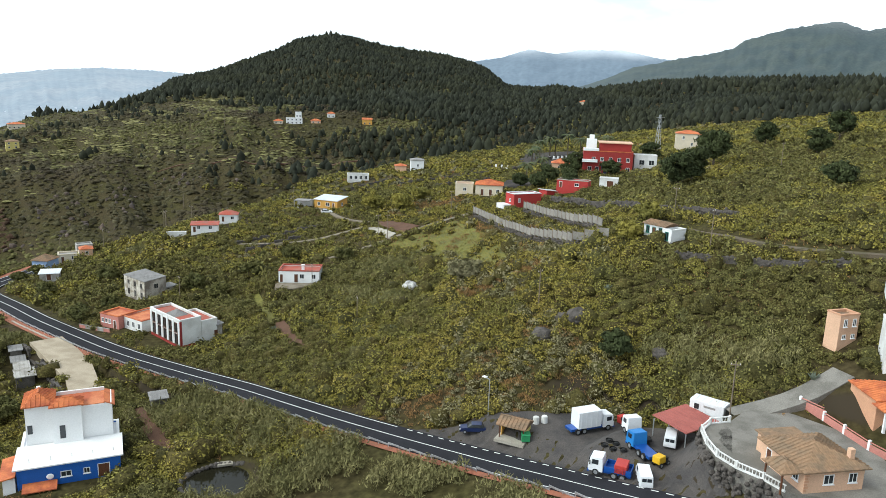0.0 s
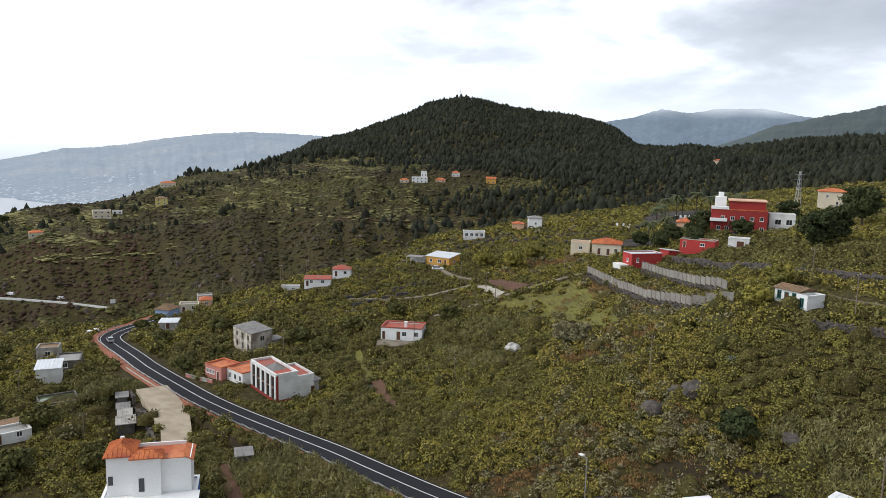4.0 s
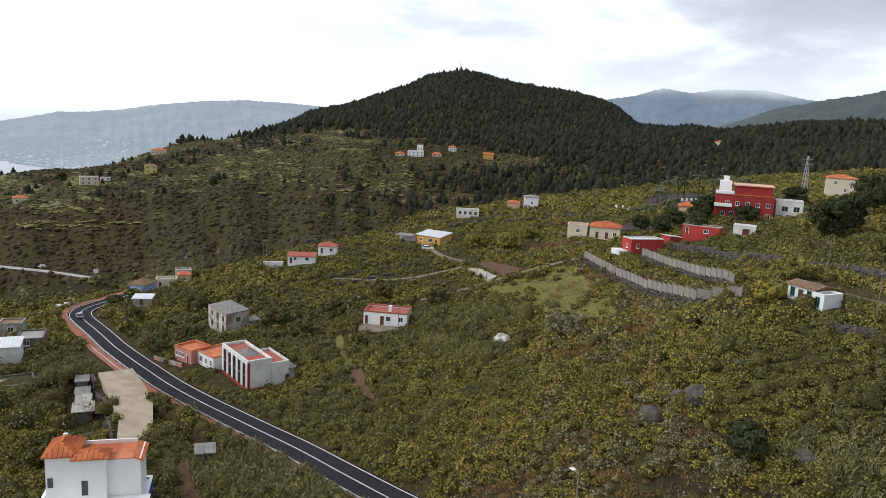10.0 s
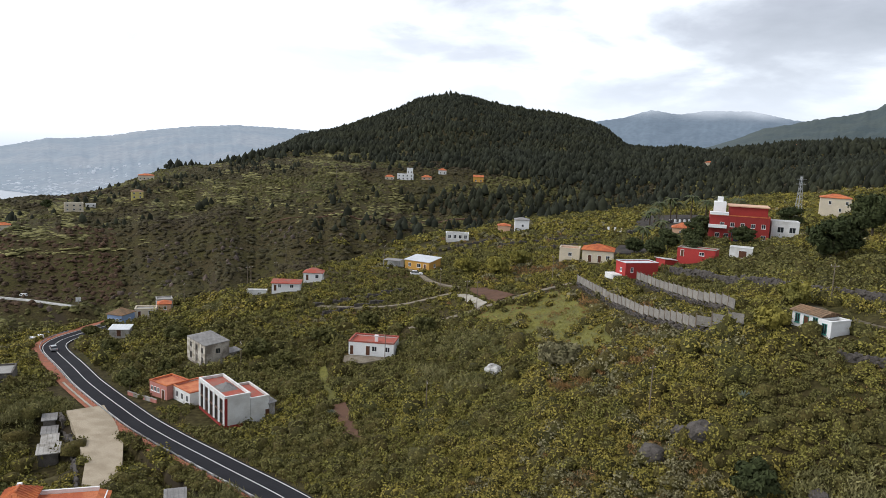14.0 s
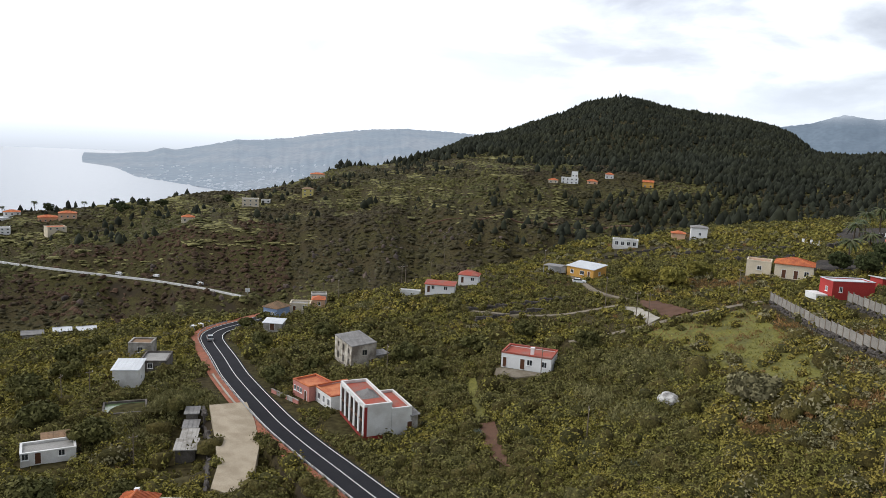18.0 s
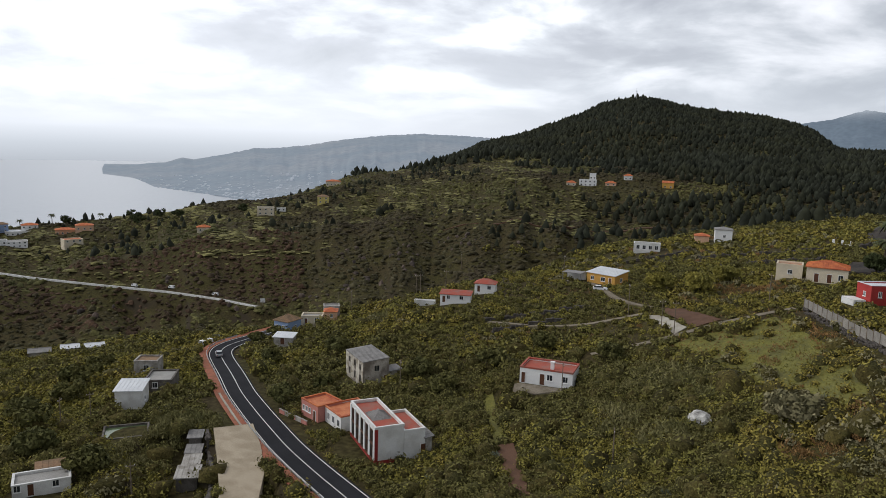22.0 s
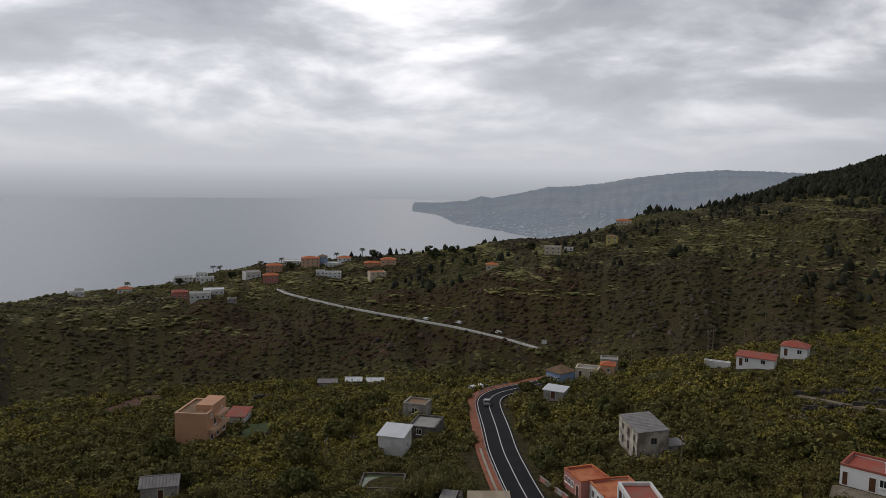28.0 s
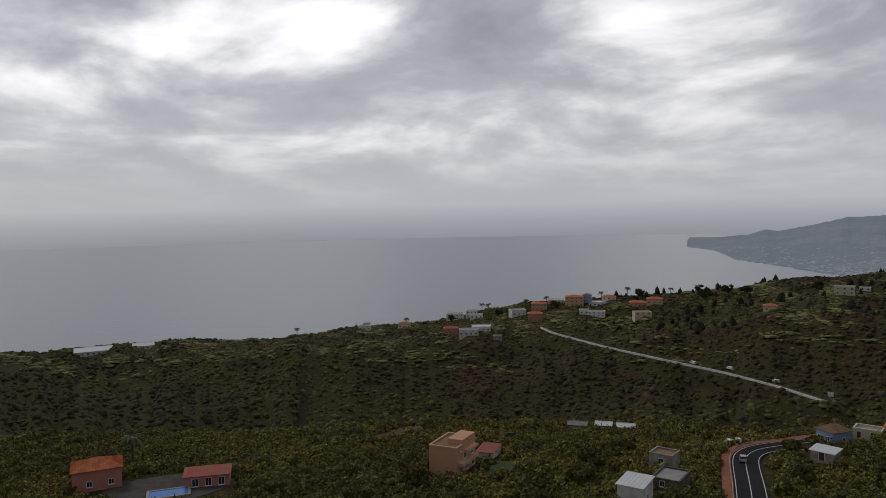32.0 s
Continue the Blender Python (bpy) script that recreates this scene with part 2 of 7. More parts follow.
YELLOW_PAINT = material("yellow_paint", (0.70, 0.42, 0.02), 0.5, spread=0.08, bump=0.0)
GREEN_PLASTIC = material("green_plastic", (0.05, 0.30, 0.12), 0.5, spread=0.08, bump=0.0)


def part(name, bm, mat, parent=None, label="", smooth=False):
    """Link a bmesh as one mesh object under a thing or a part."""
    me = bpy.data.meshes.new(name)
    bm.to_mesh(me)
    bm.free()
    me.materials.append(mat)
    if smooth:
        for p in me.polygons:
            p.use_smooth = True
    ob = new(name, me)
    ob.parent = parent
    if label:
        ob["label"] = label
    return ob


def thing(name, x, y, z, rz=0, label="", category="", group="", kind=""):
    ob = new(name)
    ob.empty_display_size = 0.5
    ob.matrix_world = pose(x, y, z, 0, 0, rz)
    return tagged(ob, label, category, group, kind)


def add_box(bm, x0, y0, z0, x1, y1, z1, bevel=0.0):
    m = Matrix.Translation(((x0 + x1) / 2, (y0 + y1) / 2, (z0 + z1) / 2)) @ Matrix.Diagonal((x1 - x0, y1 - y0, z1 - z0, 1))
    made = bmesh.ops.create_cube(bm, size=1, matrix=m)["verts"]
    if bevel:
        edges = list({e for v in made for e in v.link_edges})
        bmesh.ops.bevel(bm, geom=edges, offset=bevel, segments=2, affect="EDGES", profile=0.6)
    return made


def box(x0, y0, z0, x1, y1, z1, bevel=0.0):
    bm = bmesh.new()
    add_box(bm, x0, y0, z0, x1, y1, z1, bevel)
    return bm


def tube(p, q, r0, r1=None, seg=8):
    bm = bmesh.new()
    add_tube(bm, p, q, r0, r1, seg)
    return bm


def add_tube(bm, p, q, r0, r1=None, seg=8):
    p, q = Vector(p), Vector(q)
    m = Matrix.Translation((p + q) / 2) @ (q - p).to_track_quat("Z", "Y").to_matrix().to_4x4()
    bmesh.ops.create_cone(bm, cap_ends=True, segments=seg, radius1=r0, radius2=r0 if r1 is None else r1, depth=(q - p).length, matrix=m)


def add_poly(bm, points, depth_vec):
    """A polygon extruded along a vector."""
    base = [bm.verts.new(p) for p in points]
    top = [bm.verts.new(Vector(p) + Vector(depth_vec)) for p in points]
    n = len(points)
    bm.faces.new(base[::-1])
    bm.faces.new(top)
    for i in range(n):
        bm.faces.new((base[i], base[(i + 1) % n], top[(i + 1) % n], top[i]))
    bmesh.ops.recalc_face_normals(bm, faces=bm.faces)

# ---------- the lie of the land ----------
def lattice(ix, iy, seed):
    h = (ix * 374761393 + iy * 668265263 + seed * 974711) & 0x7FFFFFFF
    h = ((h ^ (h >> 13)) * 1274126177) & 0x7FFFFFFF
    return ((h ^ (h >> 16)) & 0xFFFF) / 65535.0


def vnoise(x, y, seed=0):
    """Smooth value noise, 0 to 1, for arrays."""
    x, y = np.asarray(x, float), np.asarray(y, float)
    ix, iy = np.floor(x).astype(np.int64), np.floor(y).astype(np.int64)
    u, v = x - ix, y - iy
    u, v = u * u * (3 - 2 * u), v * v * (3 - 2 * v)
    a, b = lattice(ix, iy, seed), lattice(ix + 1, iy, seed)
    c, d = lattice(ix, iy + 1, seed), lattice(ix + 1, iy + 1, seed)
    return (a * (1 - u) + b * u) * (1 - v) + (c * (1 - u) + d * u) * v


def fbm(x, y, seed=0, octaves=4):
    total, amp, norm = 0, 1.0, 0
    for k in range(octaves):
        total, norm = total + amp * vnoise(x * 2**k, y * 2**k, seed + k), norm + amp
        amp *= 0.5
    return total / norm


# ground levels where the buildings and the road stand: x, y, z
LEVELS = np.array([
    (-42, 146, 2), (-18, 181, 8.5), (-63, 187, 1.5), (10, 158, 13), (-12, 256, 14), (31, 343, 20), (45, 216, 23.5), (98, 284, 29),
    (57, 118, 31), (43, 130, 27), (-55, 240, 8), (-112, 234, -4), (-99, 226, -0.5), (-91, 219, 0.2), (-103, 165, 0), (-145, 146, -4), (-165, 93, 0), (-72, 142, 3),
    (20, 83, 10), (48, 82, 15), (-50, 97, 3), (-176, 203, -9), (-217, 127, -9), (-286, 52, -9), (100, 130, 38), (170, 190, 44),
    (210, 270, 47), (40, 48, 17), (90, 92, 36), (-60, 30, 2), (0, -60, 14), (145, 424, 27)], float)


def _spread():
    p = LEVELS[:, :2] / 100
    n = len(p)
    r = np.sqrt(((p[:, None] - p[None]) ** 2).sum(-1) + 0.01)
    a = np.zeros((n + 3, n + 3))
    a[:n, :n] = r + 0.02 * np.eye(n) * -1
    a[:n, n], a[:n, n + 1:] = 1, p
    a[n, :n], a[n + 1:, :n] = 1, p.T
    return np.linalg.solve(a, np.r_[LEVELS[:, 2], 0, 0, 0])


WEIGHTS = _spread()


def near_level(x, y):
    q = np.stack([x, y], -1) / 100
    n = len(LEVELS)
    z = WEIGHTS[n] + q @ WEIGHTS[n + 1:]
    for k in range(n):
        z = z + WEIGHTS[k] * np.sqrt(((q - LEVELS[k, :2] / 100) ** 2).sum(-1) + 0.01)
    return z


# the far side of the ravine, by bearing (degrees to the left of +y) and distance from (0, 40)
BEARINGS = np.array([-50, -35, -20, -10, 0, 10, 20, 30, 40, 50, 60, 70, 80, 95], float)
REACH = np.array([250, 330, 430, 560, 750, 1000, 1400, 1900], float)
RIM = np.array([600, 560, 450, 400, 330, 255, 225, 228, 235, 237, 235, 232, 240, 290], float)
FAR = np.array([
    (60, 70, 80, 85, 90, 95, 100, 110), (45, 55, 62, 58, 55, 55, 60, 70), (30, 35, 30, 10, 25, 42, 50, 60), (20, 20, 10, -5, 22, 42, 72, 122),
    (0, -10, -18, 0, 29, 42, 75, 165), (-20, -28, -20, 5, 26, 36, 50, 60), (-40, -42, -32, -8, 8, 12, -30, -150), (-50, -60, -46, -14, -9, -40, -150, -160),
    (-55, -64, -56, -34, -26, -75, -160, -170), (-55, -66, -60, -44, -36, -95, -170, -170), (-55, -62, -52, -37, -55, -125, -170, -170),
    (-50, -58, -46, -36, -65, -125, -170, -170), (-45, -52, -42, -37, -62, -125, -170, -170), (-20, -30, -20, -15, -60, -125, -170, -170)], float)


# crest of the conical hill and of the wooded ridge beside it, by bearing
CREST_B = np.array([-50, -30, -28, -24.4, -21.9, -18.8, -16.8, -15.2, -13.3, -12.6, -12.1, -11.2, -9.9, -8.2, -6, -3.9, -1.7, -0.4, 0.5, 3.1, 4.8, 6.5, 9.1, 12, 16], float)
CREST_Z = np.array([92, 79, 76, 69, 58, 48, 54, 48, 50, 56, 72, 93, 110, 124, 129, 139, 152, 164, 166, 150, 120, 97, 66, 45, 20], float)


def smooth(t):
    t = np.clip(t, 0, 1)
    return t * t * (3 - 2 * t)


def bare_level(x, y):
    """Height of the ground before anything was built on it."""
    x, y = np.asarray(x, float), np.asarray(y, float)
    dx, dy = x, y - 40
    d = np.hypot(dx, dy) + 1e-6
    b = np.clip(np.degrees(np.arctan2(-dx, dy)), -50, 95)
    k = np.clip(np.searchsorted(BEARINGS, b, side="right") - 1, 0, len(BEARINGS) - 2)
    u = smooth((b - BEARINGS[k]) / (BEARINGS[k + 1] - BEARINGS[k]))
    dd = np.clip(d, REACH[0], REACH[-1])
    j = np.clip(np.searchsorted(REACH, dd, side="right") - 1, 0, len(REACH) - 2)
    v = smooth((dd - REACH[j]) / (REACH[j + 1] - REACH[j])) * 0.4 + 0.6 * (dd - REACH[j]) / (REACH[j + 1] - REACH[j])
    far = (FAR[k, j] * (1 - v) + FAR[k, j + 1] * v) * (1 - u) + (FAR[k + 1, j] * (1 - v) + FAR[k + 1, j + 1] * v) * u
    crest = np.interp(b, CREST_B, CREST_Z)
    foot = FAR[k, 5] * (1 - u) + FAR[k + 1, 5] * u
    climb = np.clip((d - 1000) / (400 + 480 * smooth((b + 14) / 2)), 0, 1)
    hill = smooth((15 - b) / 5) * (d > 1000)
    far = far * (1 - hill) + (foot + (crest - foot) * climb ** 0.9) * hill
    rim = RIM[k] * (1 - u) + RIM[k + 1] * u
    gully = np.abs(fbm(b / 3.1, d / 420.0, 3) - 0.5) * 2
    wall = smooth((d - rim - 20) / 90) * smooth((820 - d) / 200)
    far = far + wall * (gully - 0.35) * 16 + (fbm(x / 60, y / 60, 9) - 0.5) * 9 * smooth((d - rim) / 90)
    nd = np.minimum(d, rim + 30) / d
    near = near_level(dx * nd, 40 + dy * nd) + (fbm(x / 9, y / 9, 5) - 0.5) * 1.3 * smooth((d - 90) / 40)
    w = smooth((d - rim) / 75)
    return near * (1 - w) + far * w


# the road's middle line
ROAD = np.array([(-93, 246), (-99, 239.5), (-104.5, 231.5), (-108.5, 224), (-111, 217.5), (-111.2, 211.5), (-108.5, 205.5), (-102.8, 198), (-94, 187), (-82.5, 172), (-71, 159), (-59.5, 147),
                 (-41, 130.5), (-24, 114), (-16, 105.3), (-6.3, 95.4), (2.5, 87.3), (12, 78.6), (22, 68.5), (31, 57), (41, 43), (54, 22), (66, -5), (74, -40)], float)


def resample(line, step):
    line = np.asarray(line, float)
    seg = np.hypot(*np.diff(line, axis=0).T)
    s = np.r_[0, np.cumsum(seg)]
    u = np.linspace(0, s[-1], max(2, int(s[-1] / step)))
    p = np.stack([np.interp(u, s, line[:, 0]), np.interp(u, s, line[:, 1])], -1)
    for _ in range(6):
        p[1:-1] = (p[:-2] + 2 * p[1:-1] + p[2:]) / 4
    return p


ROAD_LINE = resample(ROAD, 2.0)
ROAD_Z = bare_level(ROAD_LINE[:, 0], ROAD_LINE[:, 1])
ROAD_Z = np.maximum(ROAD_Z, -6.5)
for _ in range(60):
    ROAD_Z[1:-1] = (ROAD_Z[:-2] + 2 * ROAD_Z[1:-1] + ROAD_Z[2:]) / 4

# levelled yards: x, y, radius
PADS = [(28, 77, 13), (38, 68, 8), (-45, 91, 9), (-43, 152, 9), (-57, 163, 8), (-17, 183, 8), (52, 58, 11), (-100, 160, 6), (-148, 147, 7), (-12, 262, 9), (97, 258, 13),
        (52, 209, 7), (62, 127, 6), (46, 243, 8), (-170, 80, 12), (-60, 189, 6)]
PAD_Z = [float(bare_level(np.array([a]), np.array([b]))[0]) for a, b, _ in PADS]


# hollows below walls: x, y, radius, depth
DIPS = [(-76.5, 136.5, 9.5, 3.0), (-69, 126, 8.5, 3.0), (-23.2, 82.3, 6.0, 1.2)]


def road_gap(x, y):
    """Distance from the road's middle line and its height there."""
    x, y = np.asarray(x, float), np.asarray(y, float)
    best, z = np.full(x.shape, 1e9), np.zeros(x.shape)
    for k in range(len(ROAD_LINE)):
        d = np.hypot(x - ROAD_LINE[k, 0], y - ROAD_LINE[k, 1])
        nearer = d < best
        best, z = np.where(nearer, d, best), np.where(nearer, ROAD_Z[k], z)
    return best, z


# the road across the ravine and its bed
RAVINE = resample([(-478, 452), (-458, 443.5), (-426, 438), (-384, 432.5), (-328, 430.5), (-282, 430), (-243, 424), (-211, 414.5)], 5.0)


def level(x, y):
    """Height of the ground, with the yards and the roads cut into it."""
    x, y = np.asarray(x, float), np.asarray(y, float)
    z = bare_level(x, y)
    for (a, b, r), pz in zip(PADS, PAD_Z):
        w = smooth((1.5 * r - np.hypot(x - a, y - b)) / (0.5 * r))
        z = z * (1 - w) + pz * w
    near = (np.abs(x) < 160) & (y > -70) & (y < 300)
    if near.any():
        gap, rz = road_gap(x[near], y[near])
        w = smooth((9.5 - gap) / 4.0)
        z[near] = z[near] * (1 - w) + (rz - 0.26) * w
        side = (x[near] - -47) * -0.707 + (y[near] - 126) * -0.707
        drop = smooth((gap - 4.9) / 0.5) * smooth((15 - gap) / 7) * smooth((17 - np.hypot(x[near] + 46, y[near] - 125)) / 4) * (side > 0)
        z[near] -= 2.6 * drop
    bed = (x < -195) & (x > -495) & (y > 395) & (y < 470)
    if bed.any():
        gap = np.min(np.hypot(x[bed][:, None] - RAVINE[:, 0], y[bed][:, None] - RAVINE[:, 1]), axis=1)
        w = smooth((17 - gap) / 12)
        z[bed] = z[bed] * (1 - w) - 42.7 * w
    for a, b, r, deep in DIPS:
        z -= deep * smooth((r - np.hypot(x - a, y - b)) / (0.35 * r))
    return z


def ground(x, y):
    return float(level(np.array([x]), np.array([y]))[0])

GRASS = material("scrub_ground", (0.052, 0.046, 0.017), 0.95, spread=0.5, scale=0.05, fine=0.9, bump=0.6, second=(0.052, 0.041, 0.019), spec=0.08)
# bare brown rock where the ground is steep; the slope's shade darkens its colour
gnt = GRASS.node_tree
gb = gnt.nodes["Principled BSDF"]
ggeo, gsep = gnt.nodes.new("ShaderNodeNewGeometry"), gnt.nodes.new("ShaderNodeSeparateXYZ")
gnt.links.new(ggeo.outputs["Normal"], gsep.inputs[0])
gnoise = gnt.nodes.new("ShaderNodeTexNoise")
gnoise.inputs["Scale"].default_value, gnoise.inputs["Detail"].default_value = 0.11, 8
gnt.links.new(ggeo.outputs["Position"], gnoise.inputs["Vector"])
gsum = gnt.nodes.new("ShaderNodeMath")
gsum.operation = "MULTIPLY_ADD"
gsum.inputs[1].default_value = 0.45
gnt.links.new(gnoise.outputs[0], gsum.inputs[0])
gnt.links.new(gsep.outputs[2], gsum.inputs[2])
gmap = gnt.nodes.new("ShaderNodeMapRange")
for k_, v_ in ((1, 0.98), (2, 1.08), (3, 1.0), (4, 0.0)):
    gmap.inputs[k_].default_value = v_
gnt.links.new(gsum.outputs[0], gmap.inputs[0])
gmix = gnt.nodes.new("ShaderNodeMix")
gmix.data_type = "RGBA"
gnt.links.new(gmap.outputs[0], gmix.inputs[0])
gnt.links.new(gb.inputs["Base Color"].links[0].from_socket, gmix.inputs[6])
gmix.inputs[7].default_value = (0.044, 0.035, 0.023, 1)
gnt.links.new(gmix.outputs[2], gb.inputs["Base Color"])
# rows close together near the middle, wider far out
radii = [6.0]
while radii[-1] < 2300:
    radii.append(radii[-1] + min(max(1.1, radii[-1] * 0.013), 18))
radii = np.array(radii)
turns = np.radians(np.concatenate([np.arange(-74, 100, 0.6), np.arange(100, 285, 2.5)]))
A_, R_ = np.meshgrid(turns, radii)
gx, gy = -np.sin(A_) * R_, 40 + np.cos(A_) * R_
gz = level(gx.ravel(), gy.ravel()).reshape(gx.shape)
verts = np.stack([gx, gy, gz], -1).reshape(-1, 3)
nr, nt_ = gx.shape
faces = []
for i in range(nr - 1):
    for j in range(nt_):
        k = (j + 1) % nt_
        faces.append((i * nt_ + j, i * nt_ + k, (i + 1) * nt_ + k, (i + 1) * nt_ + j))
faces.append(tuple(range(nt_))[::-1])
me = bpy.data.meshes.new("ground")
me.from_pydata(verts.tolist(), [], faces)
me.materials.append(GRASS)
me.polygons.foreach_set("use_smooth", [True] * len(me.polygons))
land = tagged(new("ground", me), "scrub covered hillside cut by a deep ravine", "ground", kind="structure")

SEA = -131.0
sea_mat = bpy.data.materials.new("sea_water")
sea_mat.use_nodes = True
sb = sea_mat.node_tree.nodes["Principled BSDF"]
sb.inputs["Base Color"].default_value, sb.inputs["Roughness"].default_value = (0.22, 0.25, 0.285, 1), 0.32
sn = sea_mat.node_tree.nodes.new("ShaderNodeTexNoise")
sn.inputs["Scale"].default_value, sn.inputs["Detail"].default_value = 0.06, 6
sg = sea_mat.node_tree.nodes.new("ShaderNodeNewGeometry")
sea_mat.node_tree.links.new(sg.outputs["Position"], sn.inputs["Vector"])
sbump = sea_mat.node_tree.nodes.new("ShaderNodeBump")
sbump.inputs["Strength"].default_value, sbump.inputs["Distance"].default_value = 0.25, 3.0
sea_mat.node_tree.links.new(sn.outputs[0], sbump.inputs["Height"])
sea_mat.node_tree.links.new(sbump.outputs[0], sb.inputs["Normal"])
bm = bmesh.new()
bmesh.ops.create_circle(bm, cap_ends=True, segments=96, radius=4900, matrix=pose(0, 0, SEA))
sea = tagged(part("water", bm, sea_mat), "grey open sea under an overcast sky", "sea", kind="structure")


def ridge(name, mat, profile, crest, foot, foot_z, label, rough=0.06, seed=0):
    """A far range: crest line of (bearing, elevation) in degrees at distance crest, sloping to its foot."""
    prof = np.array(profile, float)
    b = np.arange(prof[0, 0], prof[-1, 0], 0.12)
    el = np.interp(b, prof[:, 0], prof[:, 1])
    steps = 26
    rows = []
    for i in range(steps + 1):
        s = i / steps
        ft = np.interp(b, *np.array(foot, float).T) if isinstance(foot, list) else foot
        d = (ft + (crest - ft) * s)
        top = 60 + crest * np.tan(np.radians(el)) * 1.0
        f = np.interp(b, *np.array(foot_z, float).T) if isinstance(foot_z, list) else foot_z
        z = f + (top - f) * (s ** 1.15)
        z = z + (fbm(b * 1.7, np.full_like(b, s * 7), seed) - 0.5) * rough * (top - f) * (1 - abs(2 * s - 1)) * 3
        z = z + (fbm(b * 6, np.full_like(b, s * 3), seed + 5) - 0.5) * 8 * np.clip((top - f) / 120, 0, 1)
        rows.append(np.stack([-np.sin(np.radians(b)) * d, 40 + np.cos(np.radians(b)) * d, z], -1))
    # back of the range
    rows.append(rows[-1] * np.array([1.12, 1.12, 0]) + np.array([0, 0, foot_z if not isinstance(foot_z, list) else SEA]))
    v = np.concatenate(rows)
    n = len(b)
    f = [(i * n + j, i * n + j + 1, (i + 1) * n + j + 1, (i + 1) * n + j) for i in range(steps + 1) for j in range(n - 1)]
    me = bpy.data.meshes.new(name)
    me.from_pydata(v.tolist(), [], [q[::-1] for q in f])
    me.materials.append(mat)
    me.polygons.foreach_set("use_smooth", [True] * len(me.polygons))
    return tagged(new(name, me), label, "mountain", kind="structure")


def haze_glow_mat(name, base, glow, strength, patch=None, scale=0.004, cloud=None):
    """Land seen through kilometres of sea air; the haze is painted as emission."""
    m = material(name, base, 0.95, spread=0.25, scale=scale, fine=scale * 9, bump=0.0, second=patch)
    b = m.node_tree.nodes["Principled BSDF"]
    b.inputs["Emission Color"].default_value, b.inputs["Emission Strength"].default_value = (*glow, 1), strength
    if cloud:
        # the top fades to transparent, standing in for the cloud base
        nt = m.node_tree
        low_z, high_z, most = cloud
        where, split = nt.nodes.new("ShaderNodeNewGeometry"), nt.nodes.new("ShaderNodeSeparateXYZ")
        drift, sum_, veil = nt.nodes.new("ShaderNodeTexNoise"), nt.nodes.new("ShaderNodeMath"), nt.nodes.new("ShaderNodeMapRange")
        drift.inputs["Scale"].default_value, drift.inputs["Detail"].default_value = 0.0022, 5
        nt.links.new(where.outputs["Position"], split.inputs[0])
        nt.links.new(where.outputs["Position"], drift.inputs["Vector"])
        sum_.operation, sum_.inputs[1].default_value = "MULTIPLY_ADD", (high_z - low_z) * 1.2
        nt.links.new(drift.outputs[0], sum_.inputs[0])
        nt.links.new(split.outputs[2], sum_.inputs[2])
        shift = (high_z - low_z) * 0.6
        for i_, v_ in ((1, low_z + shift), (2, high_z + shift), (3, 0.0), (4, most)):
            veil.inputs[i_].default_value = v_
        veil.interpolation_type = "SMOOTHSTEP"
        nt.links.new(sum_.outputs[0], veil.inputs[0])
        clear, both = nt.nodes.new("ShaderNodeBsdfTransparent"), nt.nodes.new("ShaderNodeMixShader")
        nt.links.new(veil.outputs[0], both.inputs[0])
        nt.links.new(b.outputs[0], both.inputs[1])
        nt.links.new(clear.outputs[0], both.inputs[2])
        nt.links.new(both.outputs[0], nt.nodes["Material Output"].inputs[0])
    return m


# bluish emission in these materials stands in for distance haze
FARCOAST = haze_glow_mat("far_hazy_coast", (0.075, 0.09, 0.09), (0.34, 0.41, 0.52), 0.44, (0.12, 0.12, 0.11), cloud=(40, 135, 0.75))
FARBLUE = haze_glow_mat("far_range_haze_blue", (0.06, 0.075, 0.085), (0.24, 0.32, 0.43), 0.36, cloud=(180, 300, 0.85))
MIDRANGE = haze_glow_mat("hazed_wooded_range", (0.026, 0.036, 0.030), (0.18, 0.25, 0.32), 0.14, (0.040, 0.048, 0.034), scale=0.012, cloud=(225, 420, 0.6))
SHORE_B, SHORE_D = [4, 26, 30.5, 33.3, 36, 37.5, 39.5], [1800, 1950, 2200, 2430, 2650, 3180, 3450]
COAST = [(4, -0.6), (10, 0.0), (13, 0.2), (16.5, 0.28), (19, 0.12), (21, -0.12), (23.2, -0.45), (25, -0.8), (27.4, -1.1), (29, -1.15), (31.5, -1.72), (33.3, -2.05), (34.1, -1.93), (35.2, -2.3), (36, -2.35), (37.5, -2.53), (38.1, -2.75), (39.5, -2.77)]
ridge("backdrop_far_coast", FARCOAST, COAST, 3950, list(zip(SHORE_B, SHORE_D)), [(4, SEA), (40, SEA)], "coastal slope with blue-grey haze in its colour and a far town", seed=11)
ridge("backdrop_blue_range", FARBLUE, [(-34, 1.8), (-27, 2.0), (-23.8, 2.2), (-21.1, 2.75), (-18.1, 2.7), (-16.2, 2.38), (-14.2, 2.65), (-12.2, 2.0), (-10.6, 1.75), (-8, 1.2), (2, 0.0)], 4600, 3900, 20, "distant mountain with blue haze in its colour under low cloud", seed=21)
ridge("backdrop_wooded_range", MIDRANGE, [(-80, 5.0), (-60, 5.6), (-48, 4.8), (-40, 4.5), (-38, 4.45), (-36.9, 4.3), (-35.4, 4.9), (-32.4, 4.45), (-29.6, 3.65), (-28.9, 3.1), (-27.3, 2.65), (-25.2, 2.3), (-23.9, 1.96), (-22.1, 1.6), (-20.3, 0.8), (-18.8, 0.25), (-15, -0.9)], 2900, 2200, 60, "dark wooded mountain flank with haze glow in its colour", seed=31)

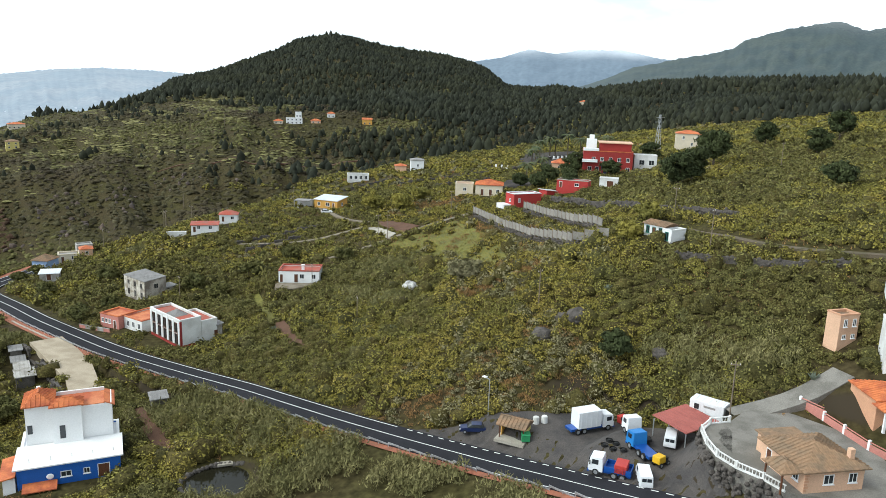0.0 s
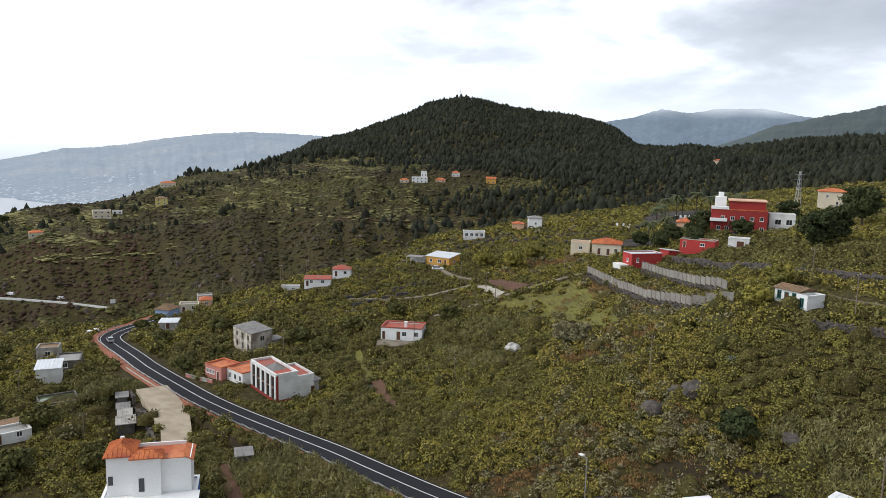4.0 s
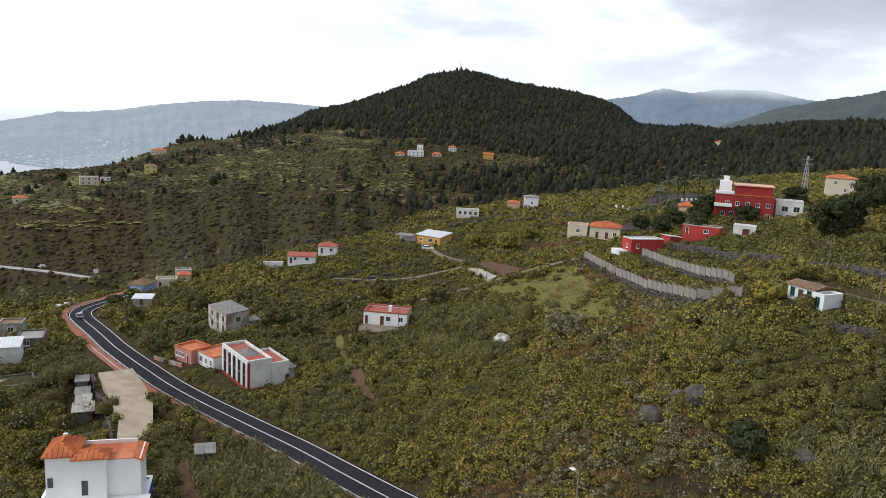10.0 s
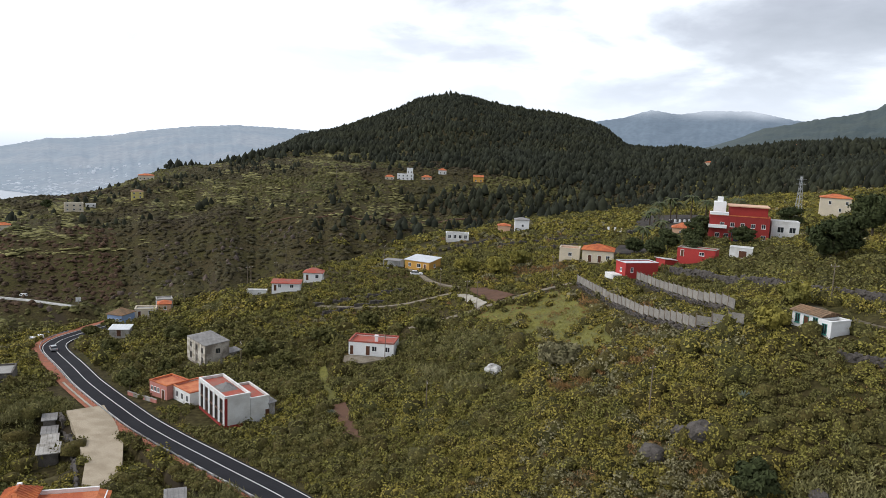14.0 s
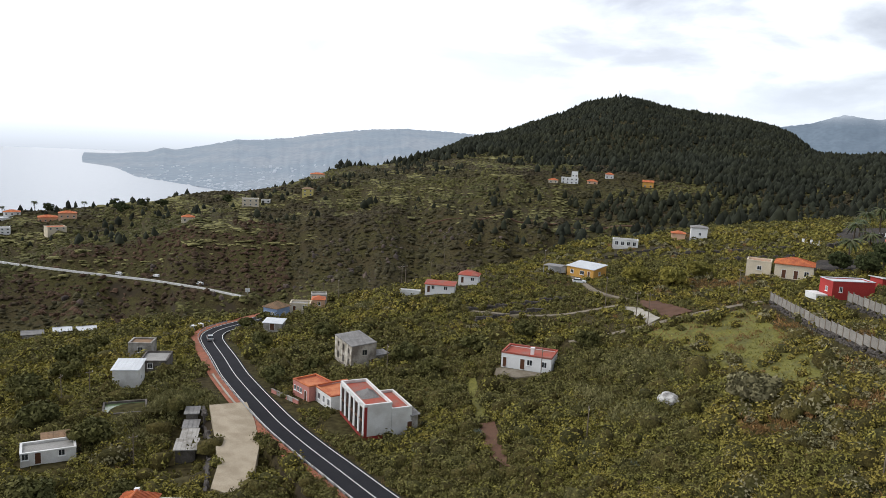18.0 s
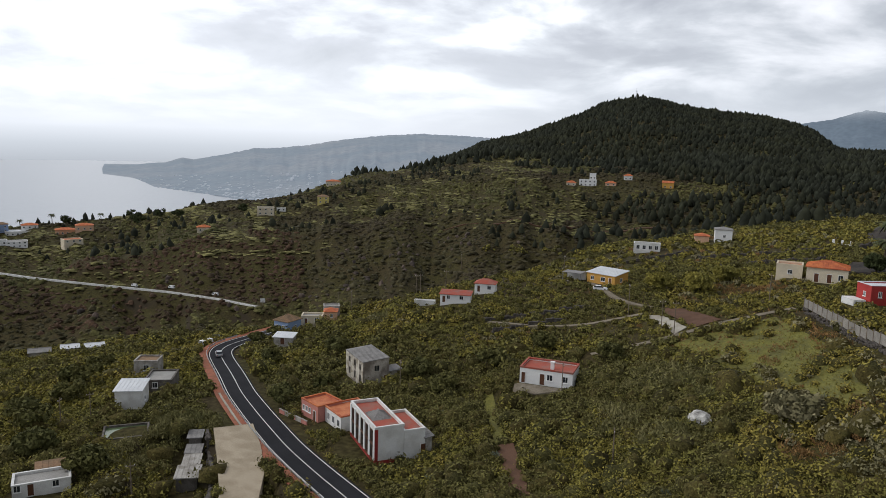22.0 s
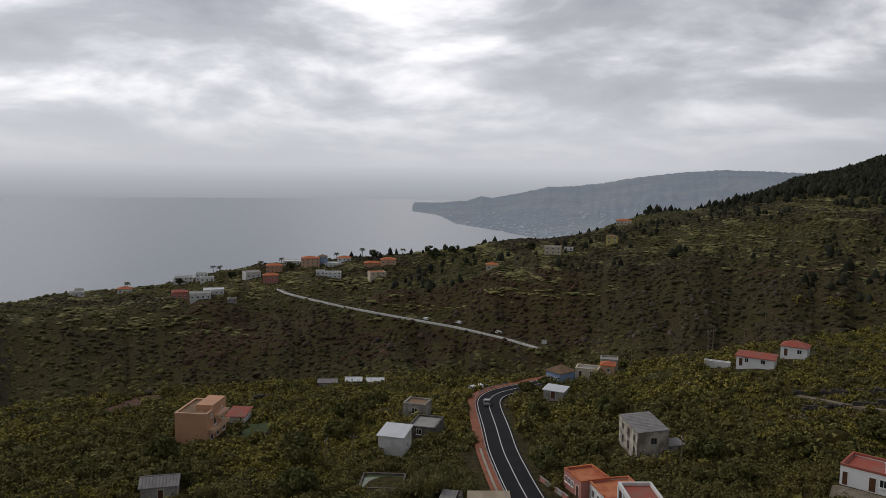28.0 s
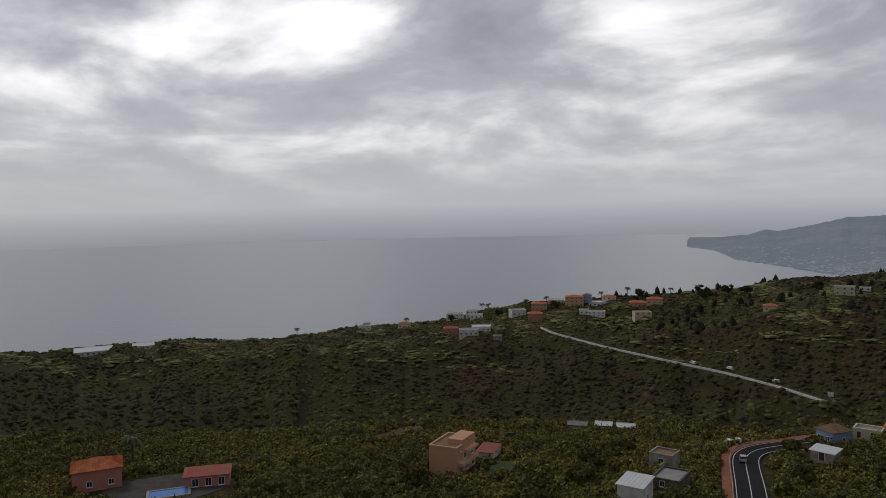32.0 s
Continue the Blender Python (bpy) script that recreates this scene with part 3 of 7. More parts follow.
# the town on the far coast: specks of white walls, haze glowing in their colour
town = bmesh.new()
for _ in range(420):
    tb_ = random.triangular(14, 38, 27)
    td = random.uniform(0, 1) ** 2.2
    ft = float(np.interp(tb_, SHORE_B, SHORE_D))
    dd = ft + (3950 - ft) * (0.03 + td * 0.4)
    s_ = (dd - ft) / (3950 - ft)
    el = float(np.interp(tb_, *zip(*COAST)))
    zz = SEA + (60 + 3950 * math.tan(radians(el)) - SEA) * s_ ** 1.15
    w_ = random.uniform(1.2, 4.5)
    add_box(town, -math.sin(radians(tb_)) * dd - w_, 40 + math.cos(radians(tb_)) * dd - 5, zz - 3, -math.sin(radians(tb_)) * dd + w_, 40 + math.cos(radians(tb_)) * dd + 5, zz + random.uniform(0.5, 2.6))
tagged(part("far_town", town, haze_glow_mat("hazed_pale_walls", (0.26, 0.27, 0.28), (0.46, 0.52, 0.60), 0.50)), "pale buildings of a far coastal town with haze glow in their colour", "town", kind="stuff")

# ---------- houses ----------
def opening(parent, face, u, z, w, h, depth, width, kind="window", frame=None, glass=None, arch=False):
    """A window or door on a face of a house. Faces: L (y=0, looks along +y), R (x=0, looks along -x), B and S behind them. u runs from the front corner."""
    bm_f, bm_g, bm_s = bmesh.new(), bmesh.new(), bmesh.new()
    t = 0.09
    pieces = [(0, 0, t, h), (w - t, 0, w, h), (t, h - t, w - t, h)]
    if kind == "window":
        pieces += [(t, 0, w - t, t), (w / 2 - t / 3, t, w / 2 + t / 3, h - t)]
    mats = {"L": lambda a, b, c: (u + a, b, z + c), "R": lambda a, b, c: (-b, -(u + a), z + c), "B": lambda a, b, c: (u + a, -depth - b, z + c), "S": lambda a, b, c: (width + b, -(u + a), z + c)}
    to = mats[face]

    def block(bm, a0, c0, a1, c1, b0, b1):
        p, q = to(a0, b0, c0), to(a1, b1, c1)
        add_box(bm, min(p[0], q[0]), min(p[1], q[1]), min(p[2], q[2]), max(p[0], q[0]), max(p[1], q[1]), max(p[2], q[2]))
    for a0, c0, a1, c1 in pieces:
        block(bm_f, a0, c0, a1, c1, -0.12, 0.06)
    block(bm_g, t, t if kind == "window" else 0, w - t, h - t, -0.10, 0.015)
    ob = part(kind, bm_g, glass or (GLASS if kind == "window" else WOOD_DARK), parent)
    part("frame", bm_f, frame or WHITE_BRIGHT, ob)
    if kind == "window":
        block(bm_s, -0.08, -0.09, w + 0.08, -0.003, -0.05, 0.16)
        part("sill", bm_s, frame or WHITE_BRIGHT, ob)
    else:
        bm_s.free()
    return ob


def ring(bm, x0, y0, x1, y1, z0, z1, t):
    add_box(bm, x0, y0, z0, x1, y0 + t, z1)
    add_box(bm, x0, y1 - t, z0, x1, y1, z1)
    add_box(bm, x0, y0 + t, z0, x0 + t, y1 - t, z1)
    add_box(bm, x1 - t, y0 + t, z0, x1, y1 - t, z1)


def add_hip(bm, x0, y0, x1, y1, z, rise, over=0.35, thick=0.16, gable=False, rows=None):
    """A tiled hip or gable roof with eaves and rows of tiles standing up as ribs."""
    a0, b0, a1, b1 = x0 - over, y0 - over, x1 + over, y1 + over
    long_x = (a1 - a0) >= (b1 - b0)
    run = min(a1 - a0, b1 - b0) / 2
    end = 0.0 if gable else run
    if long_x:
        r0, r1 = Vector((a0 + end, (b0 + b1) / 2, z + rise)), Vector((a1 - end, (b0 + b1) / 2, z + rise))
    else:
        r0, r1 = Vector(((a0 + a1) / 2, b0 + end, z + rise)), Vector(((a0 + a1) / 2, b1 - end, z + rise))
    c = [Vector((a0, b0, z)), Vector((a1, b0, z)), Vector((a1, b1, z)), Vector((a0, b1, z))]
    if long_x:
        slopes = [(c[0], c[1], r1, r0), (c[2], c[3], r0, r1), (c[1], c[2], r1, r1), (c[3], c[0], r0, r0)]
    else:
        slopes = [(c[1], c[2], r1, r0), (c[3], c[0], r0, r1), (c[0], c[1], r0, r0), (c[2], c[3], r1, r1)]
    for p, q, s, t in slopes:
        pts = [p, q, s] if (s - t).length < 1e-4 else [p, q, s, t]
        low = [v - Vector((0, 0, thick)) for v in pts]
        vt, vl = [bm.verts.new(v) for v in pts], [bm.verts.new(v) for v in low]
        bm.faces.new(vt)
        bm.faces.new(vl[::-1])
        for i in range(len(pts)):
            k = (i + 1) % len(pts)
            bm.faces.new((vt[i], vl[i], vl[k], vt[k]))
        n = max(2, int((q - p).length / 0.55))
        for i in range(1, n):
            f = i / n
            a = p.lerp(q, f)
            if len(pts) == 4:
                g = (t if f < 0.5 else s)
                la = (t - p).dot((q - p).normalized()) / (q - p).length
                lb = 1 - (s - p).dot((q - p).normalized()) / (q - p).length
                k = 1 if la <= f <= 1 - lb else (f / max(la, 1e-3) if f < la else (1 - f) / max(lb, 1e-3))
                line = t.lerp(s, min(max((f - la) / max(1 - la - lb, 1e-3), 0), 1))
                b = a + (line - p.lerp(q, min(max(f, la), 1 - lb))) * k
            else:
                b = a + (s - p.lerp(q, 0.5)) * (1 - abs(2 * f - 1))
            if (b - a).length > 0.3 and rows is not None:
                rows.append((a + Vector((0, 0, 0.03)), b + Vector((0, 0, 0.03))))
            elif (b - a).length > 0.3:
                add_tube(bm, a + Vector((0, 0, 0.03)), b + Vector((0, 0, 0.03)), 0.07, 0.07, 4)
    add_tube(bm, r0 - Vector((0, 0, 0.02)), r1 + Vector((0.001, 0, 0.02)), 0.13, 0.13, 6) if (r1 - r0).length > 0.2 else None


FOOT = []   # x, y, radius kept free of shrubs


def house(name, x, y, th, w, d, h, wall, roof_mat, label, wins=(), z=None, roof="flat", rise=1.6, parapet=0.6, rim=None, base=2.6, chimney=None, plinth=None, category="house", group="", over=0.35, frame=None):
    """Stands with its front corner at x, y; its long front runs from there w metres along th degrees, its side d metres along th-90."""
    z = ground(x, y) if z is None else z
    t = thing(name, x, y, z, th, label, category, group)
    ca, sa = math.cos(radians(th)), math.sin(radians(th))
    FOOT.append((x + ca * w / 2 + sa * d / 2, y + sa * w / 2 - ca * d / 2, max(w, d) * 0.5 + 1.2))
    FOOT.append((x + ca * w / 2 - sa * 1.8, y + sa * w / 2 + ca * 1.8, min(w, 9) * 0.4))
    bm = bmesh.new()
    if roof == "flat":
        wt = 0.25
        ring(bm, 0, -d, w, 0, -base, h, wt)
        part("wall", bm, wall, t)
        part("roof", box(wt, -d + wt, h - 0.45, w - wt, -wt, h - 0.2), roof_mat, t)
        bm = bmesh.new()
        ring(bm, -0.06, -d - 0.06, w + 0.06, 0.06, h + 0.003, h + parapet * 0.25 + 0.1, wt + 0.12)
        part("parapet", bm, rim or wall, t)
    elif roof in ("hip", "gable"):
        ring(bm, 0, -d, w, 0, -base, h, 0.25)
        if roof == "gable":
            mid = -d / 2 if w >= d else w / 2
            for k in (0, 1):
                if w >= d:
                    xx = 0.0 if k == 0 else w - 0.25
                    add_poly(bm, [(xx, -d, h), (xx, 0, h), (xx, mid, h + rise * 0.86)], (0.25, 0, 0))
                else:
                    yy = 0.0 if k == 0 else -d + 0.25
                    add_poly(bm, [(0, yy, h), (w, yy, h), (mid, yy, h + rise * 0.86)], (0, -0.25, 0))
        part("wall", bm, wall, t)
        bm = bmesh.new()
        tile_rows = []
        add_hip(bm, 0, -d, w, 0, h + 0.05, rise, over, gable=roof == "gable", rows=tile_rows)
        rf = part("roof", bm, roof_mat, t)
        if math.hypot(x, y - 40) < 215:
            for a, b in tile_rows:
                part("tile_row", tube(a, b, 0.07, 0.07, 4), roof_mat, rf)
    elif roof == "mono":
        add_poly(bm, [(0, 0, -base), (0, 0, h), (0, -d, h + rise), (0, -d, -base)], (w, 0, 0))
        part("wall", bm, wall, t)
        bm = bmesh.new()
        add_poly(bm, [(-over, over, h - 0.02 + 0.004), (-over, over, h + 0.14), (-over, -d - over, h + rise + 0.16), (-over, -d - over, h + rise + 0.004)], (w + 2 * over, 0, 0))
        rf = part("roof", bm, roof_mat, t)
        for i in range(int((w + 2 * over) / 0.8)):
            xx = -over + 0.4 + i * 0.8
            part("roof_rib", tube((xx, over, h + 0.15), (xx, -d - over, h + rise + 0.17), 0.05, 0.05, 4), roof_mat, rf)
    if plinth:
        bm = bmesh.new()
        ring(bm, -0.05, -d - 0.05, w + 0.05, 0.05, -base, plinth[0], 0.3)
        part("plinth", bm, plinth[1], t)
    for win in wins:
        face, u, zz, ww, hh, *kind = win
        opening(t, face, u, zz, ww, hh, d, w, *(kind or ("window",)), frame=frame)
    if chimney:
        cx, cy, ch = chimney
        bm = box(cx - 0.35, cy - 0.35, h - 0.3, cx + 0.35, cy + 0.35, h + ch)
        add_box(bm, cx - 0.45, cy - 0.45, h + ch, cx + 0.45, cy + 0.45, h + ch + 0.12)
        part("chimney", bm, wall, t)
    return t


def row(face, n, start, step, z, w, h, kind="window"):
    return [(face, start + i * step, z, w, h, kind) for i in range(n)]


# the tall white house by the road
wb = house("townhouse", -41.2, 143.7, 129, 13.8, 5.2, 6.3, WHITE, ROOF_RED, "two-storey white house with tall windows and a red plinth", row("L", 5, 1.0, 2.6, 3.5, 1.5, 2.3) + row("L", 5, 1.0, 2.6, 0.72, 1.5, 2.5), plinth=(0.7, DARKRED), base=3.4, parapet=1.2, frame=WOOD_DARK)
bm = bmesh.new()
add_hip(bm, 4.6, -4.4, 8.4, -1.2, 6.1, 1.1, 0.2)
part("skylight", bm, TILE_GREYROOF, wb, "small grey pitched roof")
for i in range(6):
    part("pilaster", box(0.3 + i * 2.6, 0.004, 0.72, 0.75 + i * 2.6, 0.14, 6.2), WHITE_BRIGHT, wb)
part("corner_band", box(-0.07, -0.5, 0.71, -0.004, 0.07, 6.25), DARKRED, wb, "dark red painted corner")
annex = house("annex", -37.1, 147.0, 129, 9.6, 3.9, 5.2, WHITE, ROOF_RED, "whitewashed rear annex with a red flat roof", [("R", 3.0, 1.0, 1.1, 1.7, "door")], parapet=0.8)
house("shed", -33.9, 149.4, 129, 3.6, 1.1, 3.6, GREY_WALL, TILE_GREYROOF, "small grey lean-to against the annex", [], roof="mono", rise=0.3)
house("cottage", -52.3, 155.6, 139, 7.8, 7.6, 2.9, WHITE, ROOF_ORANGE, "low white roadside house with an orange flat roof", row("L", 3, 0.6, 2.1, 0.8, 1.0, 1.4) + [("L", 6.6, 0, 0.9, 2.1, "door"), ("R", 3, 1, 1, 1.2)], parapet=0.6, rim=ROOF_ORANGE)
house("cottage", -58.4, 158.8, 146, 6.2, 5.6, 3.1, PINKWALL, ROOF_ORANGE, "pink roadside house with an orange flat roof", row("L", 3, 2.6, 1.15, 1.1, 0.8, 1.1) + [("L", 0.8, 0, 1.0, 2.1, "door")], parapet=0.6, rim=TILE)
# garden wall in front of the pink house
for i in range(5):
    gx_, gy_ = -60.2 - 1.7 * i, 157.4 + 1.06 * i
    gw = thing("garden_wall", gx_, gy_, ground(gx_, gy_), 148, "low whitewashed garden wall beside the road", "wall", "garden walls by the pink house")
    part("wall", box(0, -0.2, -0.8, 1.9, 0, 0.8), GREY_WALL if i % 2 else PINKWALL, gw)
    part("cap", box(-0.05, -0.26, 0.803, 1.95, 0.06, 0.9), GREY_WALL, gw)
house("farmhouse", -11.4, 175.8, 174, 10.8, 7.0, 3.0, WHITE_BRIGHT, ROOF_RED, "single-storey white farmhouse with a red flat roof", [("L", 0.9, 1.0, 1.1, 1.3), ("L", 4.0, 1.0, 1.2, 1.3), ("L", 5.6, 0, 1.1, 2.3, "door"), ("L", 9.6, 0, 0.9, 2.2, "door"), ("S", 2, 1, 1, 1.2)], parapet=1.0, rim=ROOF_RED, chimney=(4.6, -2.2, 1.3))
house("ruin", -57.6, 181.0, 132, 11.0, 6.2, 5.6, RUIN_WALL, TILE_GREYROOF, "abandoned two-storey house with stained bare plaster", row("L", 3, 1.2, 3.4, 3.4, 1.1, 1.5) + row("L", 3, 1.2, 3.4, 0.6, 1.1, 1.8) + [("R", 2.6, 3.3, 1.3, 1.4), ("R", 4.9, 0.4, 0.9, 1.9, "door")], roof="mono", rise=0.5, frame=RUIN_WALL, over=0.1)
ruin = bpy.data.objects["ruin"]
for x0, x1 in ((0.05, 1.05), (2.45, 4.4), (5.9, 7.85), (9.3, 10.95)):
    part("plaster", box(x0, 0.004, 0.2, x1, 0.05, 5.5), material("peeling_pale_plaster", (0.58, 0.54, 0.46), 0.9, spread=0.2, scale=0.7, second=(0.30, 0.26, 0.20)), ruin, "peeling pale plaster")
house("shed", -53.0, 185.2, 132, 3.4, 3.0, 2.4, RUIN_WALL, TILE_GREYROOF, "roofless stone outhouse beside the ruin", [("L", 1, 0, 1.0, 1.8, "door")], roof="mono", rise=0.2)
# blue house with the white roof terrace
bhz = ground(-45, 90)
bh = house("villa", -38.8, 87.4, 196, 12.2, 12.8, 3.1, BLUEWALL, WHITE_BRIGHT, "villa with a blue lower storey and a broad white terrace", [("L", 1.3, 0.2, 1.5, 2.1, "door"), ("L", 3.7, 1.1, 0.8, 0.9), ("L", 5.9, 1.1, 1.3, 0.9)], z=bhz, parapet=0.2, rim=WHITE_BRIGHT, base=4)
part("upper_wall", box(0.7, -12.6, 2.95, 4.5, -7.2, 8.7), WHITE_BRIGHT, bh, "white upper storey")
part("upper_wall", box(4.502, -12.6, 2.95, 8.098, -9.002, 8.7), WHITE_BRIGHT, bh)
part("upper_wall", box(4.502, -9.0, 2.95, 8.1, -6.4, 9.5), WHITE_BRIGHT, bh, "white stair tower")
part("upper_wall", box(8.102, -12.6, 2.95, 11.4, -7.2, 9.7), WHITE_BRIGHT, bh, "white upper storey")
for (x0, y0, x1, y1, zz, rr) in ((4.5, -9.0, 8.1, -6.4, 9.5, 0.8), (8.1, -12.6, 11.4, -7.2, 9.7, 1.35)):
    bm = bmesh.new()
    add_hip(bm, x0, y0, x1, y1, zz, rr, 0.35)
    part("roof", bm, TILE, bh)
part("roof_terrace", box(4.494, -12.3, 8.703, 8.09, -9.01, 8.82), ROOF_ORANGE, bh)
part("roof_terrace", box(1.6, -12.3, 8.703, 4.49, -7.25, 8.82), ROOF_ORANGE, bh, "terracotta roof terrace")
bm = bmesh.new()
add_poly(bm, [(0.3, -12.8, 8.3), (0.3, -6.9, 8.3), (1.6, -7.2, 8.9), (1.6, -12.5, 8.9)], (0, 0, 0.15))
part("roof_edge", bm, TILE, bh, "sloping tiled roof edge")
part("parapet", box(1.6, -12.6, 8.703, 8.09, -12.33, 9.35), WHITE_BRIGHT, bh)
part("chimney", box(9.6, -11.6, 9.8, 10.1, -11.1, 11.1), WHITE_BRIGHT, bh)
bm = box(6.6, -6.398, 4.2, 7.3, -6.34, 6.3)
part("window", bm, GLASS, bh)
part("window", box(10.6, -7.198, 5.2, 11.2, -7.14, 6.6), GLASS, bh)
part("terrace_slab", box(-0.4, -7.1, 3.205, 12.6, 0.4, 3.4), WHITE_BRIGHT, bh, "broad white roof terrace")
for i in range(5):
    part("vent_pipe", tube((0.8 + i * 2.5, -1.4, 3.4), (0.8 + i * 2.5, -1.4, 4.0), 0.06), WHITE, bh)
bm = bmesh.new()
add_poly(bm, [(12.3, 0.6, 2.4), (12.3, -5.4, 2.9), (14.2, -5.4, 2.5), (14.2, 0.6, 2.0)], (0, 0, 0.18))
part("porch_roof", bm, TILE, bh, "orange tiled side porch")
part("porch_wall", box(12.4, -5.2, -2.0, 13.8, 0.2, 2.0), WHITE_BRIGHT, bh)
bm = bmesh.new()
add_poly(bm, [(7.6, 2.0, 0.3), (7.6, 0.07, 0.8), (11.6, 0.07, 0.8), (11.6, 2.0, 0.3)], (0, 0, 0.15))
part("porch_roof", bm, TILE, bh, "orange tiled lean-to")
part("yard_wall", box(-0.4, 2.8, -3.5, 13.0, 3.1, -0.3), GREY_WALL, bh, "bare block yard wall")
part("satellite_dish", tube((8.4, 0.3, 1.6), (8.4, 0.42, 1.6), 0.45, 0.3, 14), WHITE_BRIGHT, bh)
DARK_BLOCK = material("dark_weathered_blocks", (0.15, 0.135, 0.12), 0.95, spread=0.25, scale=0.8, second=(0.09, 0.08, 0.07))
bh.matrix_world = bh.matrix_world @ Matrix.Diagonal((1.12, 1, 1, 1))
# shed, shack and tank below the bend
house("outbuilding", -97.2, 157.6, 203, 5.2, 6.2, 3.9, WHITE, METAL_ROOF, "white outbuilding under a pale sheet roof", [("R", 2.4, 1, 1.0, 1.0)], roof="mono", rise=0.5)
house("shed", -102.6, 161.0, 203, 1.6, 4.6, 2.2, PINKWALL, METAL_ROOF, "small pink lean-to beside the outbuilding", [], roof="mono", rise=0.2)
house("outbuilding", -99.0, 170.5, 203, 6.0, 8.0, 2.2, DARK_BLOCK, ROOF_GREY, "low dark store with a flat concrete roof", [("L", 3, 0.6, 1.2, 1.3)], parapet=0.4)
house("outbuilding", -112.0, 183.5, 200, 5.6, 5.0, 3.2, GREY_WALL, TILE_OLD, "unplastered block building with a flat brown roof", [("L", 2, 0.8, 1.4, 1.5)], parapet=0.3)
# salmon apartment block
pen = house("apartment_block", -142.6, 143.8, 211, 7.4, 10.8, 7.0, SALMON, TILE_OLD, "salmon three-storey block with a roof terrace and balconies", [("R", 1.8, 0.4, 1.4, 1.5), ("R", 5.2, 0.4, 1.4, 1.5), ("R", 8.6, 0.4, 1.6, 1.5), ("R", 3.8, 3.4, 1.4, 1.6), ("R", 8.0, 3.4, 1.4, 1.6), ("R", 2.2, 5.6, 0.8, 0.8), ("R", 8.0, 5.6, 0.8, 0.8)], rim=PEACH, parapet=0.4, base=3.4)
part("upper_wall", box(0.001, -10.79, 6.8, 4.0, -3.4, 8.1), SALMON, pen)
part("balcony", box(-1.2, -10.2, 2.4, -0.004, -1.0, 3.2), PEACH, pen, "peach balcony front")
part("balcony", box(-1.2, -10.2, 4.9, -0.004, -4.0, 5.6), PEACH, pen, "peach balcony front")
house("outbuilding", -151.0, 160.5, 214, 4.5, 6.2, 1.5, WHITE, ROOF_RED, "low white outbuilding with a red sheet roof", [("R", 2.0, 0.8, 1.0, 1.0)], roof="mono", rise=0.5)
# the blue cottage above the bend and its neighbours
house("cottage", -98.2, 225.6, 166, 5.2, 6.0, 3.8, PALEBLUE, TILE_OLD, "pale blue cottage with an old brown tiled roof", [("L", 1, 1.2, 1.1, 1.4), ("L", 3.6, 1.2, 1.1, 1.4), ("R", 3, 1.2, 1, 1.2)], roof="hip", rise=1.5)
house("outbuilding", -90.4, 212.6, 190, 5.2, 4.2, 2.2, GREY_WALL, METAL_ROOF, "small store with a white sheet roof", [("L", 2, 0.3, 1.4, 1.9, "door")], roof="mono", rise=0.35)
house("cottage", -91.6, 235.5, 198, 6.4, 4.6, 2.6, CREAM, ROOF_GREY, "cream cottage with a flat roof and terrace", [("L", 1.2, 1.0, 1.2, 1.2), ("L", 4.5, 0, 1.0, 2.1, "door")], parapet=0.7)
house("cottage", -88.4, 239.0, 200, 3.8, 4.0, 2.8, PEACH, TILE, "tiny peach house with an orange tiled roof", [("L", 1.2, 1.0, 1.0, 1.1)], roof="hip", rise=0.9)
house("outbuilding", -90.6, 246.5, 205, 5.0, 4.5, 3.3, GREY_WALL, ROOF_GREY, "unplastered grey block house", [("L", 1.6, 1.0, 1.2, 1.2)], parapet=0.3)
# white pair at the rim
house("cottage", -47.8, 243.6, 185, 9.0, 4.6, 2.4, WHITE_BRIGHT, ROOF_RED, "long white cottage with a faded red roof", [("L", 2.0, 1.0, 1.2, 1.2), ("L", 6.0, 1.0, 1.0, 1.2), ("L", 7.4, 0, 1.0, 2.0, "door")], roof="mono", rise=0.5)
house("garden_wall", -58.8, 244.5, 188, 6.4, 1.4, 1.1, WHITE, CONCRETE, "low white terrace wall beside the cottage", [], category="wall", parapet=0.2)
house("cottage", -43.0, 257.4, 182, 6.4, 4.6, 2.9, WHITE_BRIGHT, ROOF_RED, "white cottage with a red tiled roof", [("L", 1.2, 1.1, 1.2, 1.2), ("L", 4.6, 0.3, 1.0, 2.0, "door"), ("R", 2, 1, 1, 1.2)], roof="hip", rise=1.3)
# orange house with carport
house("bungalow", -6.6, 260.6, 150, 10.0, 7.6, 3.1, OCHRE, METAL_ROOF, "orange bungalow under a ribbed white sheet roof", [("L", 1.2, 0.3, 1.0, 2.1, "door"), ("L", 3.4, 1.0, 1.6, 1.3), ("L", 7.4, 1.0, 1.2, 1.2), ("R", 3.0, 1.0, 1.2, 1.2)], roof="mono", rise=0.9)
cp = thing("carport", -17.0, 263.5, ground(-17, 263.5), 166, "carport with a grey sheet roof beside the orange bungalow", "carport")
part("roof", box(0, -5, 2.6, 6.2, 0, 2.75), TILE_GREYROOF, cp)
for px_, py_ in ((0.2, -0.2), (6.0, -0.2), (0.2, -4.8), (6.0, -4.8)):
    part("post", tube((px_, py_, -1), (px_, py_, 2.6), 0.08), METAL_GREY, cp)
part("wall", box(0, -5.2, -1, 6.2, -5.003, 2.6), WHITE, cp)
